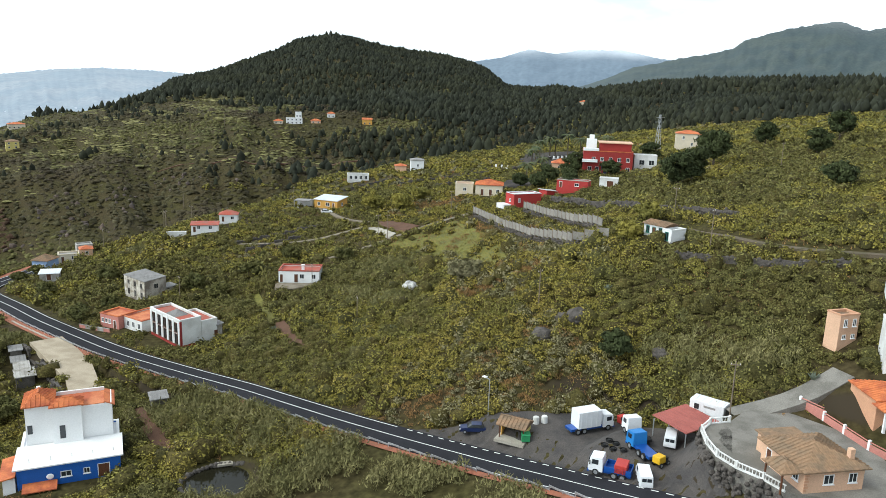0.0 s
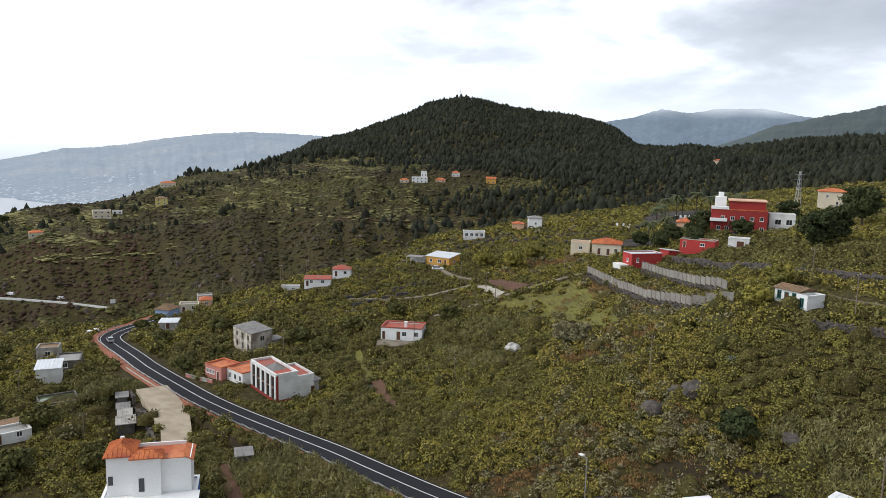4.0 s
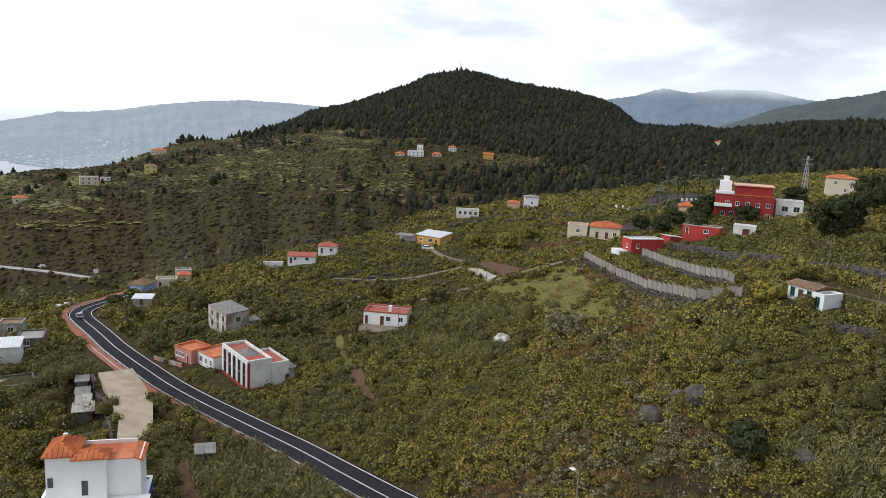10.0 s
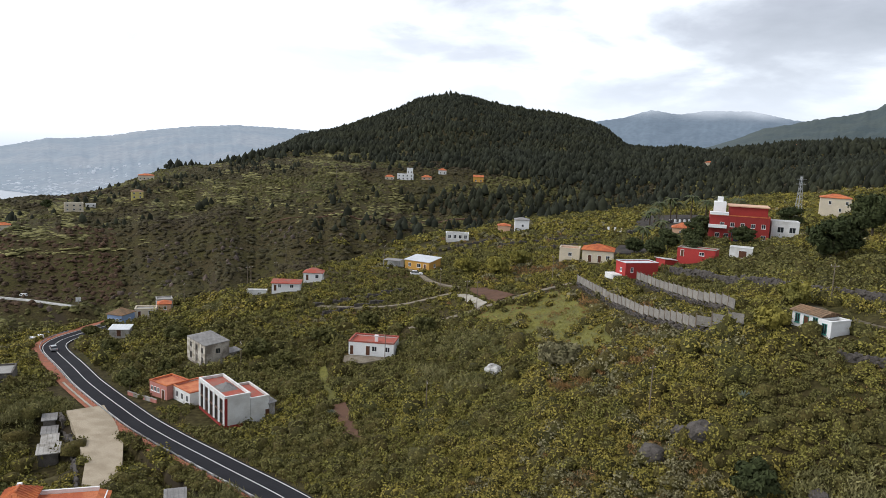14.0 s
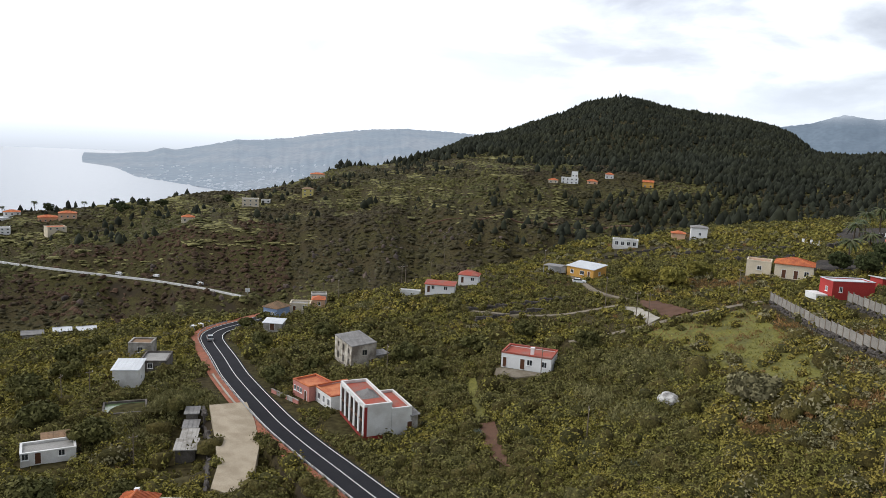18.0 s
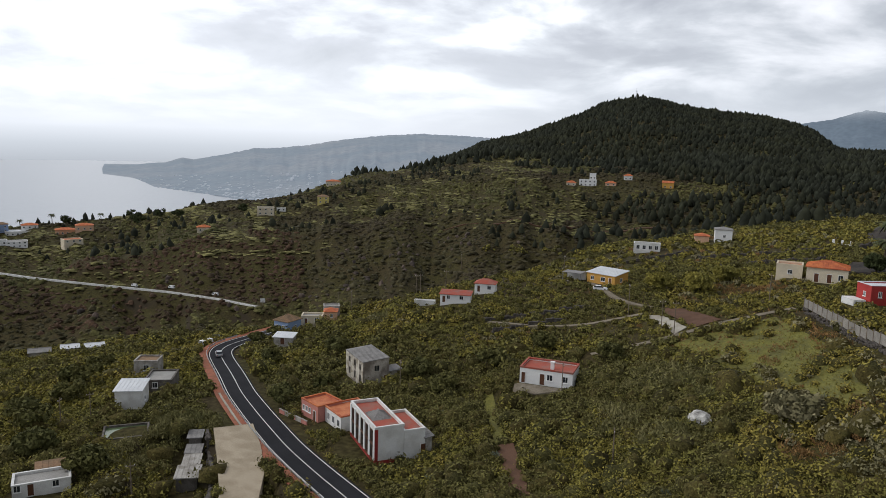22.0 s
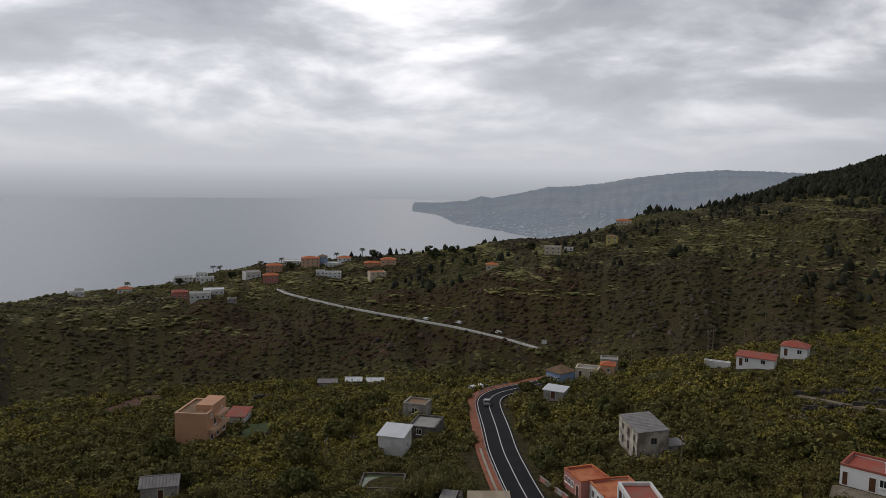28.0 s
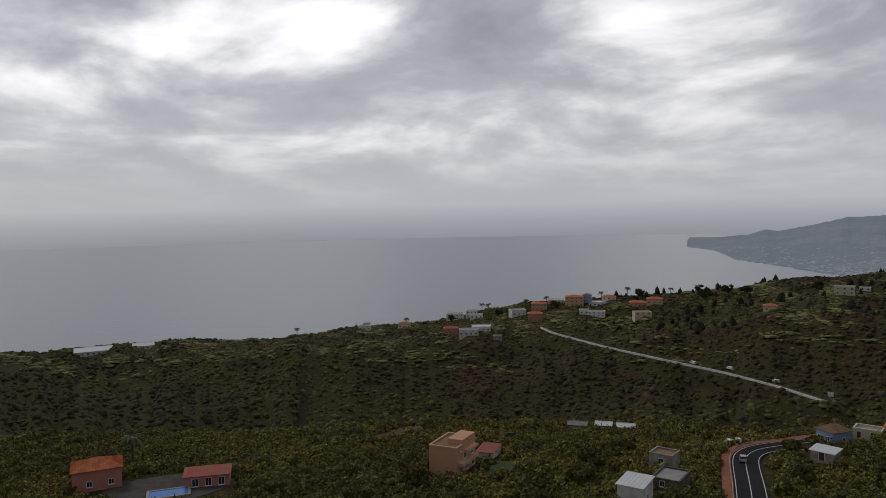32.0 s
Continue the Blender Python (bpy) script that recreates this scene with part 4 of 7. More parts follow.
# houses along the upper lane
house("outbuilding", 35.2, 341.5, 178, 6.4, 6.0, 4.4, WHITE_BRIGHT, TILE_GREYROOF, "small white square house with a grey pitched roof", [("L", 2.4, 1.2, 1.0, 1.2)], roof="hip", rise=0.9)
house("outbuilding", 27.0, 345.0, 178, 5.5, 5.0, 2.6, PEACH, TILE, "low peach building beside the white house", [], roof="hip", rise=0.9)
house("cottage", 8.0, 328.0, 180, 10.0, 5.0, 2.8, WHITE, ROOF_GREY, "long low white farm building with dark openings", row("L", 4, 0.8, 2.3, 0.6, 1.3, 1.6), parapet=0.3)
house("villa", 51.6, 238.0, 166, 9.6, 8.0, 4.0, CREAM, TILE, "cream house with an orange hipped roof", [("L", 1.0, 1.0, 1.2, 1.5), ("L", 3.6, 0.2, 1.2, 2.3, "door"), ("L", 6.6, 0.2, 1.2, 2.3, "door"), ("R", 3.0, 1.0, 1.0, 1.4)], roof="hip", rise=1.5)
house("annex", 42.0, 243.6, 168, 6.4, 5.5, 3.4, CREAM, TILE, "cream annex with a balustraded flat roof", [("L", 2.4, 1.1, 1.2, 1.2)], parapet=1.2)
rb = house("house", 48.0, 204.9, 107, 5.2, 10.0, 4.2, REDWALL, METAL_ROOF, "red house with a flat pale overhanging roof", [("L", 1.8, 1.6, 0.9, 1.1), ("R", 1.6, 1.7, 0.8, 1.3)], parapet=0.1, rim=METAL_ROOF)
part("terrace", box(1.0, 0.3, -1.5, 5.6, 3.0, 0.9), WHITE, rb, "white terrace wall")
part("stair", box(-1.0, 0.3, -1.2, 0.9, 2.0, 0.2), WHITE, rb)
house("house", 75.0, 214.6, 150, 10.5, 5.0, 3.0, REDWALL, ROOF_GREY, "long low red house with a flat grey roof", [("L", 8.6, 0.5, 1.0, 2.0, "door"), ("L", 3.0, 1.2, 1.4, 1.0)], parapet=0.2, rim=CONCRETE)
house("outbuilding", 62.0, 217.5, 120, 3.6, 5.5, 2.2, REDWALL, WHITE, "small red building with a white sloping parapet", [], roof="mono", rise=-0.8)
house("outbuilding", 84.6, 213.0, 156, 6.0, 4.0, 2.7, WHITE, METAL_ROOF, "white garage box on the slope", [("L", 1.4, 0, 2.2, 2.0, "door")], parapet=0.2)
big = house("mansion", 104.2, 250.0, 163, 18.5, 13.0, 8.4, DARKRED, TILE, "large dark red three-storey mansion with pale balconies", row("L", 5, 1.2, 3.2, 4.9, 1.3, 1.4) + row("L", 2, 1.0, 3.4, 1.2, 1.4, 1.5) + row("L", 2, 12.4, 2.8, 1.2, 1.4, 1.5) + row("R", 3, 1.5, 3.6, 4.9, 1.3, 1.4) + row("R", 3, 1.5, 3.6, 1.4, 1.3, 1.4), parapet=0.9, rim=TILE, base=5)
part("upper_wall", box(0.6, -12.4, 8.2, 12.4, -3.2, 11.4), DARKRED, big)
part("upper_roof", box(0.1, -12.9, 11.403, 12.9, -2.7, 11.75), PEACH, big, "pale overhanging roof slab")
part("tower", box(13.6, -9.5, 8.2, 17.4, -4.5, 12.6), WHITE_BRIGHT, big, "white roof tower")
part("tower", box(14.6, -8.6, 12.603, 16.4, -6.6, 14.2), WHITE_BRIGHT, big, "white roof turret")
part("balcony", box(13.2, 0.07, 4.4, 18.9, 1.6, 5.4), WHITE_BRIGHT, big, "white balcony")
part("balcony", box(12.8, -2.8, 8.6, 18.6, 0.2, 9.5), WHITE_BRIGHT, big, "white roof balustrade")
part("porch", box(6.4, 0.004, -1.0, 11.6, 2.2, 4.2), NAVY_PAINT, big, "dark blue recessed porch")
for xx in (6.6, 8.9, 11.2):
    part("column", tube((xx, 2.4, -1.4), (xx, 2.4, 4.2), 0.2, 0.17, 10), DARKRED, big)
house("annex", 114.5, 251.5, 163, 8.5, 6.0, 4.2, WHITE, METAL_ROOF, "white garage annex beside the red mansion", row("L", 2, 1.0, 3.6, 0.6, 2.0, 1.9), parapet=0.4)
house("cottage", 89.2, 276.0, 163, 8.6, 6.0, 3.4, PEACH, TILE, "orange cottage among palms with a tiled roof", [("L", 1.4, 1, 1.1, 1.3), ("L", 5, 1, 1.1, 1.3)], roof="hip", rise=1.5)
house("farmhouse", 156.4, 301.0, 156, 11.0, 8.0, 6.4, CREAM, TILE, "cream two-storey farmhouse on the ridge", [("L", 1.0, 3.8, 1.0, 1.4), ("L", 3.2, 1.0, 1.0, 1.4), ("L", 7.0, 3.8, 1.0, 1.4)], roof="hip", rise=1.3)
# white house with green doors
house("cottage", 59.85, 121.92, 116, 5.4, 4.0, 2.6, WHITE_BRIGHT, TILE_OLD, "white cottage with green doors and an old tiled roof", [("L", 0.6, 0.7, 0.9, 1.5), ("L", 2.2, 0, 1.0, 2.1, "door"), ("L", 3.9, 0.7, 0.9, 1.5)], roof="gable", rise=0.55, base=3.6, frame=WOOD_GREEN)
house("annex", 60.32, 119.59, 116, 2.28, 4.4, 2.6, WHITE_BRIGHT, ROOF_GREY, "flat-roofed white wing of the cottage", [("L", 0.7, 0.5, 0.9, 1.7)], parapet=0.3, base=3.4, frame=WOOD_GREEN)
# tan corner tower
house("tower_house", 71.6, 77.6, 190, 3.6, 2.6, 4.0, PEACH, TILE_OLD, "narrow two-storey peach house with a flat roof", [("L", 0.5, 2.2, 0.7, 1.2), ("L", 2.2, 2.2, 0.7, 1.2), ("L", 0.5, 0.3, 0.7, 0.7), ("L", 2.2, 0.3, 0.7, 0.7)], parapet=0.5, rim=SALMON, base=4)
# low houses under the platform and on the slope
house("cottage", -82.8, 121.5, 222, 8.0, 4.6, 2.0, WHITE, ROOF_GREY, "low white cottage with a patched grey roof", [("L", 1.6, 1.0, 1.0, 1.1), ("L", 5.0, 0.2, 1.0, 2.0, "door"), ("L", 6.8, 1.0, 1.0, 1.1)], parapet=0.5)
house("annex", -86.4, 124.4, 222, 4.0, 2.6, 1.8, CREAM, TILE_OLD, "tiled wing of the low cottage", [], roof="mono", rise=0.6)
house("outbuilding", -115.6, 118.6, 232, 6.0, 5.0, 2.6, GREY_WALL, TILE_GREYROOF, "small grey hut with a pitched sheet roof", [("L", 2.2, 0.3, 1.1, 1.8, "door")], roof="gable", rise=1.0)
house("finca", -172.5, 74.5, 262, 10.0, 8.0, 4.6, PINKWALL, TILE, "terracotta house with an orange tiled roof beside the pool", [("L", 1.6, 1.0, 1.2, 1.3), ("L", 6.0, 1.0, 1.2, 1.3)], roof="hip", rise=1.6)
house("outbuilding", -159.6, 94.6, 250, 9.6, 4.6, 2.6, PINKWALL, ROOF_RED, "long low pool house with a red roof", row("L", 3, 1.0, 2.8, 0.4, 1.4, 1.8), roof="mono", rise=0.6)
for k, (hx, hy, hw, hr) in enumerate(((-163.0, 204.5, 5.5, 0), (-157.0, 209.0, 4.6, 1), (-152.0, 213.5, 5.0, 1))):
    house("greenhouse", hx, hy, 222, hw, 4.0, 0.9, GREY_WALL, METAL_ROOF if hr else TILE_GREYROOF, "low farm shelter with a pale sheet roof" if hr else "low farm shelter with a dark sheet roof", [], roof="gable", rise=0.7, category="shed")

# ---------- far houses ----------
def far_house(x, y, w, h, wall, roof_mat, label, roof="flat", turn=0.0, d=None, storeys=1, name="far_house", rise=1.6):
    bearing = math.degrees(math.atan2(-x, y - 45))
    th = 180 + bearing + turn
    d = d or w * 0.7
    ca, sa = math.cos(radians(th)), math.sin(radians(th))
    cx, cy = x - ca * w / 2, y - sa * w / 2
    n = max(2, int(w / 3.6))
    wins = []
    for s in range(storeys):
        wins += row("L", n, w / n * 0.5 - 0.7, w / n, 1.0 + s * h / storeys, 1.4, min(1.5, h / storeys - 1.4))
    return house(name, cx, cy, th, w, d, h, wall, roof_mat, label, wins, z=ground(x, y) - 0.3, roof=roof, rise=rise, parapet=0.6, base=6, group="houses across the ravine")


far_house(-305, 599, 14, 6.5, CREAM, ROOF_GREY, "cream two-storey house on a terraced slope", storeys=2)
far_house(-330, 545, 10, 4, CREAM, TILE, "cream cottage with a tiled roof on the slope", "hip")
far_house(-275, 649, 10, 6.5, YELLOWWALL, TILE_OLD, "yellow two-storey house on the ridge", "hip", storeys=2)
far_house(-310, 637, 8, 3, WHITE, ROOF_GREY, "low white farm building on the ridge")
far_house(-330, 800, 16, 5, CREAM, TILE, "long house with an orange roof on the ridge", "hip")
far_house(-49, 743, 16, 6, WHITE_BRIGHT, ROOF_GREY, "white chalet on a terrace", storeys=2)
far_house(-45, 748, 6, 11, WHITE_BRIGHT, ROOF_GREY, "white tower of the chalet", storeys=2)
far_house(-64, 738, 9, 3.4, CREAM, TILE, "tiled outbuilding of the chalet", "hip")
far_house(-28, 745, 10, 3.4, PEACH, TILE, "peach outbuilding of the chalet", "hip")
far_house(-13, 762, 8, 4.4, WHITE, TILE, "white cottage on the terraced slope", "hip")
far_house(23, 743, 10, 5.5, OCHRE, TILE, "ochre house with an orange roof", "gable")
far_house(-615, 395, 12, 4, WHITE, TILE, "white house on the cliff top", "hip")
far_house(-640, 365, 12, 4, WHITE, ROOF_GREY, "white house on the cliff top")
far_house(-661, 378, 8, 4.5, WHITE, ROOF_GREY, "small white house on the cliff top")
far_house(-598, 442, 17, 6, WHITE_BRIGHT, ROOF_GREY, "white villa on the cliff top", storeys=2)
far_house(-590, 456, 11, 7, WHITE_BRIGHT, ROOF_GREY, "white villa on the cliff top", storeys=2)
far_house(-572, 449, 12, 4, WHITE_BRIGHT, ROOF_GREY, "low white villa on the cliff top")
far_house(-504, 376, 12, 5, PINKWALL, ROOF_RED, "pink house with a red roof", "hip")
far_house(-472, 372, 15, 4.5, WHITE, ROOF_GREY, "long white house among village gardens")
far_house(-478, 388, 15, 4, WHITE, METAL_ROOF, "long white shed with a pale roof")
far_house(-455, 387, 6.5, 3.5, GREY_WALL, ROOF_GREY, "unplastered grey hut near the cliff")
far_house(-545, 479, 14, 5.5, WHITE, ROOF_GREY, "white village house with a flat roof", turn=20)
far_house(-546, 504, 15, 7, SALMON, TILE, "salmon village house with a tiled roof", "hip", storeys=2)
far_house(-513, 472, 13, 7.5, PINKWALL, TILE, "terracotta village house with a tiled roof", "hip", storeys=2)
far_house(-549, 528, 16, 4, WHITE, METAL_ROOF, "long white village building with pale roof")
far_house(-523, 528, 17, 9, PEACH, TILE, "large peach village house with an orange roof", "hip", storeys=3)
far_house(-524, 545, 9, 7.5, PALEBLUE, TILE_OLD, "pale blue two-storey village house", "hip", storeys=2)
far_house(-511, 548, 19, 4, WHITE, METAL_ROOF, "long white village building with pale roof")
far_house(-472, 507, 15, 5, WHITE_BRIGHT, ROOF_GREY, "white stepped village house", storeys=2)
far_house(-480, 500, 8, 4, WHITE_BRIGHT, ROOF_GREY, "low wing of the stepped white house")
far_house(-510, 560, 13, 3.5, WHITE, TILE, "white village cottage with tiled roof", "hip")
far_house(-470, 556, 15, 4.5, SALMON, TILE, "long salmon village house", "hip")
far_house(-452, 558, 14, 4.5, PEACH, TILE, "peach village house with an orange roof", "hip")
far_house(-430, 520, 14, 3, CREAM, ROOF_ORANGE, "low cream village building", turn=15)
far_house(-600, 122, 26, 3.5, WHITE, METAL_ROOF, "white plastic greenhouse near the cliff", "gable", name="greenhouse", rise=2)
far_house(-700, 175, 18, 3.5, WHITE, METAL_ROOF, "white plastic greenhouse near the cliff", "gable", name="greenhouse", rise=2)
far_house(560, 1250, 22, 7, CREAM, TILE, "farm buildings in the forest clearing", "hip", storeys=2)
far_house(470, 1150, 14, 6, WHITE, TILE, "white house in the forest clearing", "hip", storeys=2)
far_house(300, 900, 12, 5, CREAM, TILE, "cream house in the forest", "hip")

# mast on the hilltop
mast = thing("radio_mast", -25, 1885, ground(-25, 1885), 0, "thin lattice radio mast on the wooded hilltop", "mast")
part("pole", tube((0, 0, -2), (0, 0, 30), 0.6, 0.35, 6), METAL_GREY, mast)
part("crossarm", box(-2.5, -0.3, 22, 2.5, 0.3, 22.6), METAL_GREY, mast)

# ---------- roads, yards and walls ----------
def ribbon(line, z, half_in, half_out, lift, name, mat, label, category, kind="structure", thick=0.0, parent=None):
    """A strip along a line between two offsets to its left."""
    p = np.asarray(line, float)
    d = np.gradient(p, axis=0)
    d /= np.hypot(*d.T)[:, None]
    n = np.stack([-d[:, 1], d[:, 0]], -1)
    a, b = p + n * half_in, p + n * half_out
    zz = np.asarray(z, float) + lift
    v = np.concatenate([np.c_[a, zz], np.c_[b, zz]]).tolist()
    k = len(p)
    if thick:
        v += np.concatenate([np.c_[a, zz - thick], np.c_[b, zz - thick]]).tolist()
    f = [(i, i + 1, k + i + 1, k + i) for i in range(k - 1)]
    if thick:
        f += [(i + 1, i, 2 * k + i, 2 * k + i + 1) for i in range(k - 1)] + [(k + i, k + i + 1, 3 * k + i + 1, 3 * k + i) for i in range(k - 1)]
    me = bpy.data.meshes.new(name)
    me.from_pydata(v, [], f)
    me.materials.append(mat)
    bm = bmesh.new()
    bm.from_mesh(me)
    bmesh.ops.recalc_face_normals(bm, faces=bm.faces)
    if not thick:
        for fc in bm.faces:
            if fc.normal.z < 0:
                fc.normal_flip()
    bm.to_mesh(me)
    bm.free()
    ob = new(name, me)
    if parent:
        ob.parent = parent
        return ob
    return tagged(ob, label, category, kind=kind)


road = ribbon(ROAD_LINE, ROAD_Z, -3.3, 3.3, 0.0, "road", ASPHALT, "two-lane road of fresh dark asphalt with white lines", "road", thick=0.5)
start_dash = int(np.argmin(np.hypot(ROAD_LINE[:, 0] - 2, ROAD_LINE[:, 1] - 88)))
ribbon(ROAD_LINE, ROAD_Z, -2.95, -2.79, 0.006, "edge_line", LINE, "", "", parent=road)
ribbon(ROAD_LINE[:start_dash], ROAD_Z[:start_dash], 2.79, 2.95, 0.006, "edge_line", LINE, "", "", parent=road)
ribbon(ROAD_LINE, ROAD_Z, -0.08, 0.08, 0.006, "centre_line", LINE, "", "", parent=road)
fine = resample(ROAD_LINE[start_dash:], 0.5)
finez = np.interp(np.linspace(0, 1, len(fine)), np.linspace(0, 1, len(ROAD_Z[start_dash:])), ROAD_Z[start_dash:])
for i in range(0, min(len(fine) - 4, 96), 4):
    ribbon(fine[i:i + 3], finez[i:i + 3], 2.77, 2.97, 0.006, "dash", LINE, "", "", parent=road)
# red earth along the outer side
ribbon(ROAD_LINE[2:int(len(ROAD_LINE) * 0.40)], ROAD_Z[2:int(len(ROAD_LINE) * 0.40)], -5.6, -3.31, -0.03, "verge", VERGE, "strip of bare red earth along the outer edge of the bend", "verge")
ribbon(ROAD_LINE[int(len(ROAD_LINE) * 0.40):], ROAD_Z[int(len(ROAD_LINE) * 0.40):], -4.6, -3.31, -0.05, "verge", VERGE, "strip of bare red earth beside the guard rail", "verge")


def along(line, z, s):
    seg = np.hypot(*np.diff(line, axis=0).T)
    c = np.r_[0, np.cumsum(seg)]
    x, y = np.interp(s, c, line[:, 0]), np.interp(s, c, line[:, 1])
    x2, y2 = np.interp(s + 0.5, c, line[:, 0]), np.interp(s + 0.5, c, line[:, 1])
    d = np.array([x2 - x, y2 - y]) / max(np.hypot(x2 - x, y2 - y), 1e-6)
    return np.array([x, y]), d, float(np.interp(s, c, z)), c[-1]


# guard rail on the outer side, in lengths of four metres
_, _, _, road_len = along(ROAD_LINE, ROAD_Z, 0)
bmr = bmesh.new()
for za, zb, tk in ((0.45, 0.55, 0.05), (0.55, 0.65, 0.09), (0.65, 0.75, 0.05)):
    add_box(bmr, 0, -tk, za, 3.95, 0.0, zb)
rail = thing("guard_rail", 0, 0, 0, 0, "galvanised steel guard rail on short posts", "guard rail", "guard rails along the road")
part("rail", bmr, METAL_GREY, rail)
part("post", box(0.1, -0.12, -0.6, 0.22, -0.092, 0.75), METAL_GREY, rail)
part("post", box(2.1, -0.12, -0.6, 2.22, -0.092, 0.75), METAL_GREY, rail)
first = True
for s in np.arange(30, road_len - 60, 4.0):
    p, d, z, _ = along(ROAD_LINE, ROAD_Z, s)
    q = p + np.array([d[1], -d[0]]) * 3.55
    m = pose(q[0], q[1], z, 0, 0, math.degrees(math.atan2(d[1], d[0])))
    if first:
        rail.matrix_world, first = m, False
    else:
        copy_thing(rail, m)
# red retaining wall with piers under the road
bmw = box(0, -0.25, -3.0, 2.9, 0, -0.1)
pier = thing("retaining_wall", 0, 0, 0, 0, "weathered red retaining wall with pale piers below the road", "wall", "retaining wall bays")
part("wall", bmw, material("faded_red_masonry", (0.30, 0.12, 0.085), 0.9, spread=0.25, scale=0.8, second=(0.22, 0.13, 0.10)), pier)
part("pier", box(2.6, 0.003, -3.0, 2.95, 0.15, 0.05), CONCRETE, pier)
part("cap", box(0, -0.3, -0.097, 2.95, 0.1, 0.04), CONCRETE, pier)
first = True
for s in np.arange(90, 126, 3.0):
    p, d, z, _ = along(ROAD_LINE, ROAD_Z, s)
    q = p + np.array([d[1], -d[0]]) * 4.7
    FOOT.append((*(p + np.array([d[1], -d[0]]) * 7.0), 2.4))
    m = pose(q[0], q[1], z, 0, 0, math.degrees(math.atan2(-d[1], -d[0])))
    if first:
        pier.matrix_world, first = m, False
    else:
        copy_thing(pier, m)


def inside(x, y, poly):
    hit = np.zeros(np.shape(x), bool)
    n = len(poly)
    for i in range(n):
        (x0, y0), (x1, y1) = poly[i], poly[(i + 1) % n]
        hit ^= ((y0 > y) != (y1 > y)) & (x < (x1 - x0) * (y - y0) / ((y1 - y0) or 1e-9) + x0)
    return hit


def drape(name, poly, mat, label, category, lift=0.06, step=1.0, kind="structure", skirt=0.5, even=False):
    """A surface laid over the ground inside an outline; an even one is built up to a plane."""
    bm = bmesh.new()
    vs = [bm.verts.new((x, y, 0)) for x, y in poly]
    bm.faces.new(vs)
    for axis in (0, 1):
        lo, hi = min(p[axis] for p in poly), max(p[axis] for p in poly)
        for c in np.arange(lo + step, hi, step):
            co, no = [0, 0, 0], [0, 0, 0]
            co[axis], no[axis] = c, 1
            bmesh.ops.bisect_plane(bm, geom=bm.verts[:] + bm.edges[:] + bm.faces[:], plane_co=co, plane_no=no)
    pts = np.array([v.co[:2] for v in bm.verts])
    heights = level(pts[:, 0], pts[:, 1])
    if even:
        grid = np.c_[pts, np.ones(len(pts))]
        heights = grid @ np.linalg.lstsq(grid, heights, rcond=None)[0]
    for v, z in zip(bm.verts, heights):
        v.co.z = z + lift
    for f in bm.faces:
        if f.normal.z < 0:
            f.normal_flip()
    if skirt:
        edges = [e for e in bm.edges if e.is_boundary]
        made = bmesh.ops.extrude_edge_only(bm, edges=edges)["geom"]
        for v in made:
            if isinstance(v, bmesh.types.BMVert):
                v.co.z -= skirt
    bm.normal_update()
    return tagged(part(name, bm, mat), label, category, kind=kind)


TRACK = material("dusty_earth_track", (0.125, 0.098, 0.066), 0.95, spread=0.25, scale=0.4, second=(0.085, 0.075, 0.04))
YARD_GREY = material("worn_grey_concrete", (0.215, 0.20, 0.175), 0.92, spread=0.2, scale=0.35, second=(0.15, 0.14, 0.12))
LAYBY = [(-2, 94.5), (6, 89.5), (14, 88), (24, 88), (34, 86), (42, 80), (46, 72), (45, 64), (40, 55), (34, 55.5), (26, 65), (16, 76), (6, 85.5)]
drape("lay_by", LAYBY, DIRT_ASPHALT, "dusty dark lay-by used as a lorry yard", "yard", lift=0.05)
PLATFORM = [(-74.2, 147.5), (-69.6, 153.8), (-63.5, 145.5), (-57.8, 136.4), (-53.8, 127), (-51.2, 117), (-55.8, 117), (-59.4, 125.4), (-64.2, 132.6), (-69, 140)]
drape("platform", PLATFORM, material("stained_ramp_concrete", (0.42, 0.35, 0.255), 0.92, spread=0.16, scale=0.3, second=(0.33, 0.27, 0.19)), "pale stained concrete ramp beside the road", "ramp", lift=0.75, skirt=4.0, step=3.0, even=True)
FIELD = [(-43.4, 109.4), (-41.2, 110.6), (-30.8, 91.8), (-33.2, 90.4)]
drape("soil_bed", FIELD, SOIL, "bare reddish-brown garden bed", "garden bed", lift=0.25)
drape("soil_bed", [(-70, 90), (-64, 92), (-58, 84), (-64, 80)], SOIL, "bare brown garden bed", "garden bed", lift=0.25)
PATIO = [(-23, 176.0), (-11, 174.8), (-12, 173.4), (-18, 172.6), (-23, 173.6)]
drape("patio", PATIO, material("trodden_concrete", (0.22, 0.19, 0.145), 0.95, spread=0.25, scale=0.5, second=(0.15, 0.125, 0.09)), "trodden pale yard in front of the farmhouse", "yard", lift=0.25)
YARD = [(2.6, 219.9), (5.9, 218.6), (11.4, 205.6), (8.6, 201.2)]
MEADOW = [(30, 207), (37, 170), (39, 152), (30, 146), (20, 164), (13, 184), (8, 195), (22, 203)]
drape("terrace", YARD, CONCRETE, "pale concrete yard beside the lane", "yard", lift=0.15)
PLOT = [(7.3, 225.6), (11.4, 224.2), (19.0, 208.4), (13.2, 205.2), (6.8, 219.4)]
drape("soil_bed", PLOT, SOIL, "ploughed brown plot with pale borders", "garden bed", lift=0.2)
STRIP = [(-29.4, 175), (-27.2, 175), (-20.2, 153.3), (-22.2, 152)]
PATH_BED = [(-22.4, 150.9), (-19.4, 153.1), (-13.2, 131.8), (-15.6, 131.6)]
drape("soil_bed", PATH_BED, SOIL, "bare trodden brown path in the scrub", "path", lift=0.2)
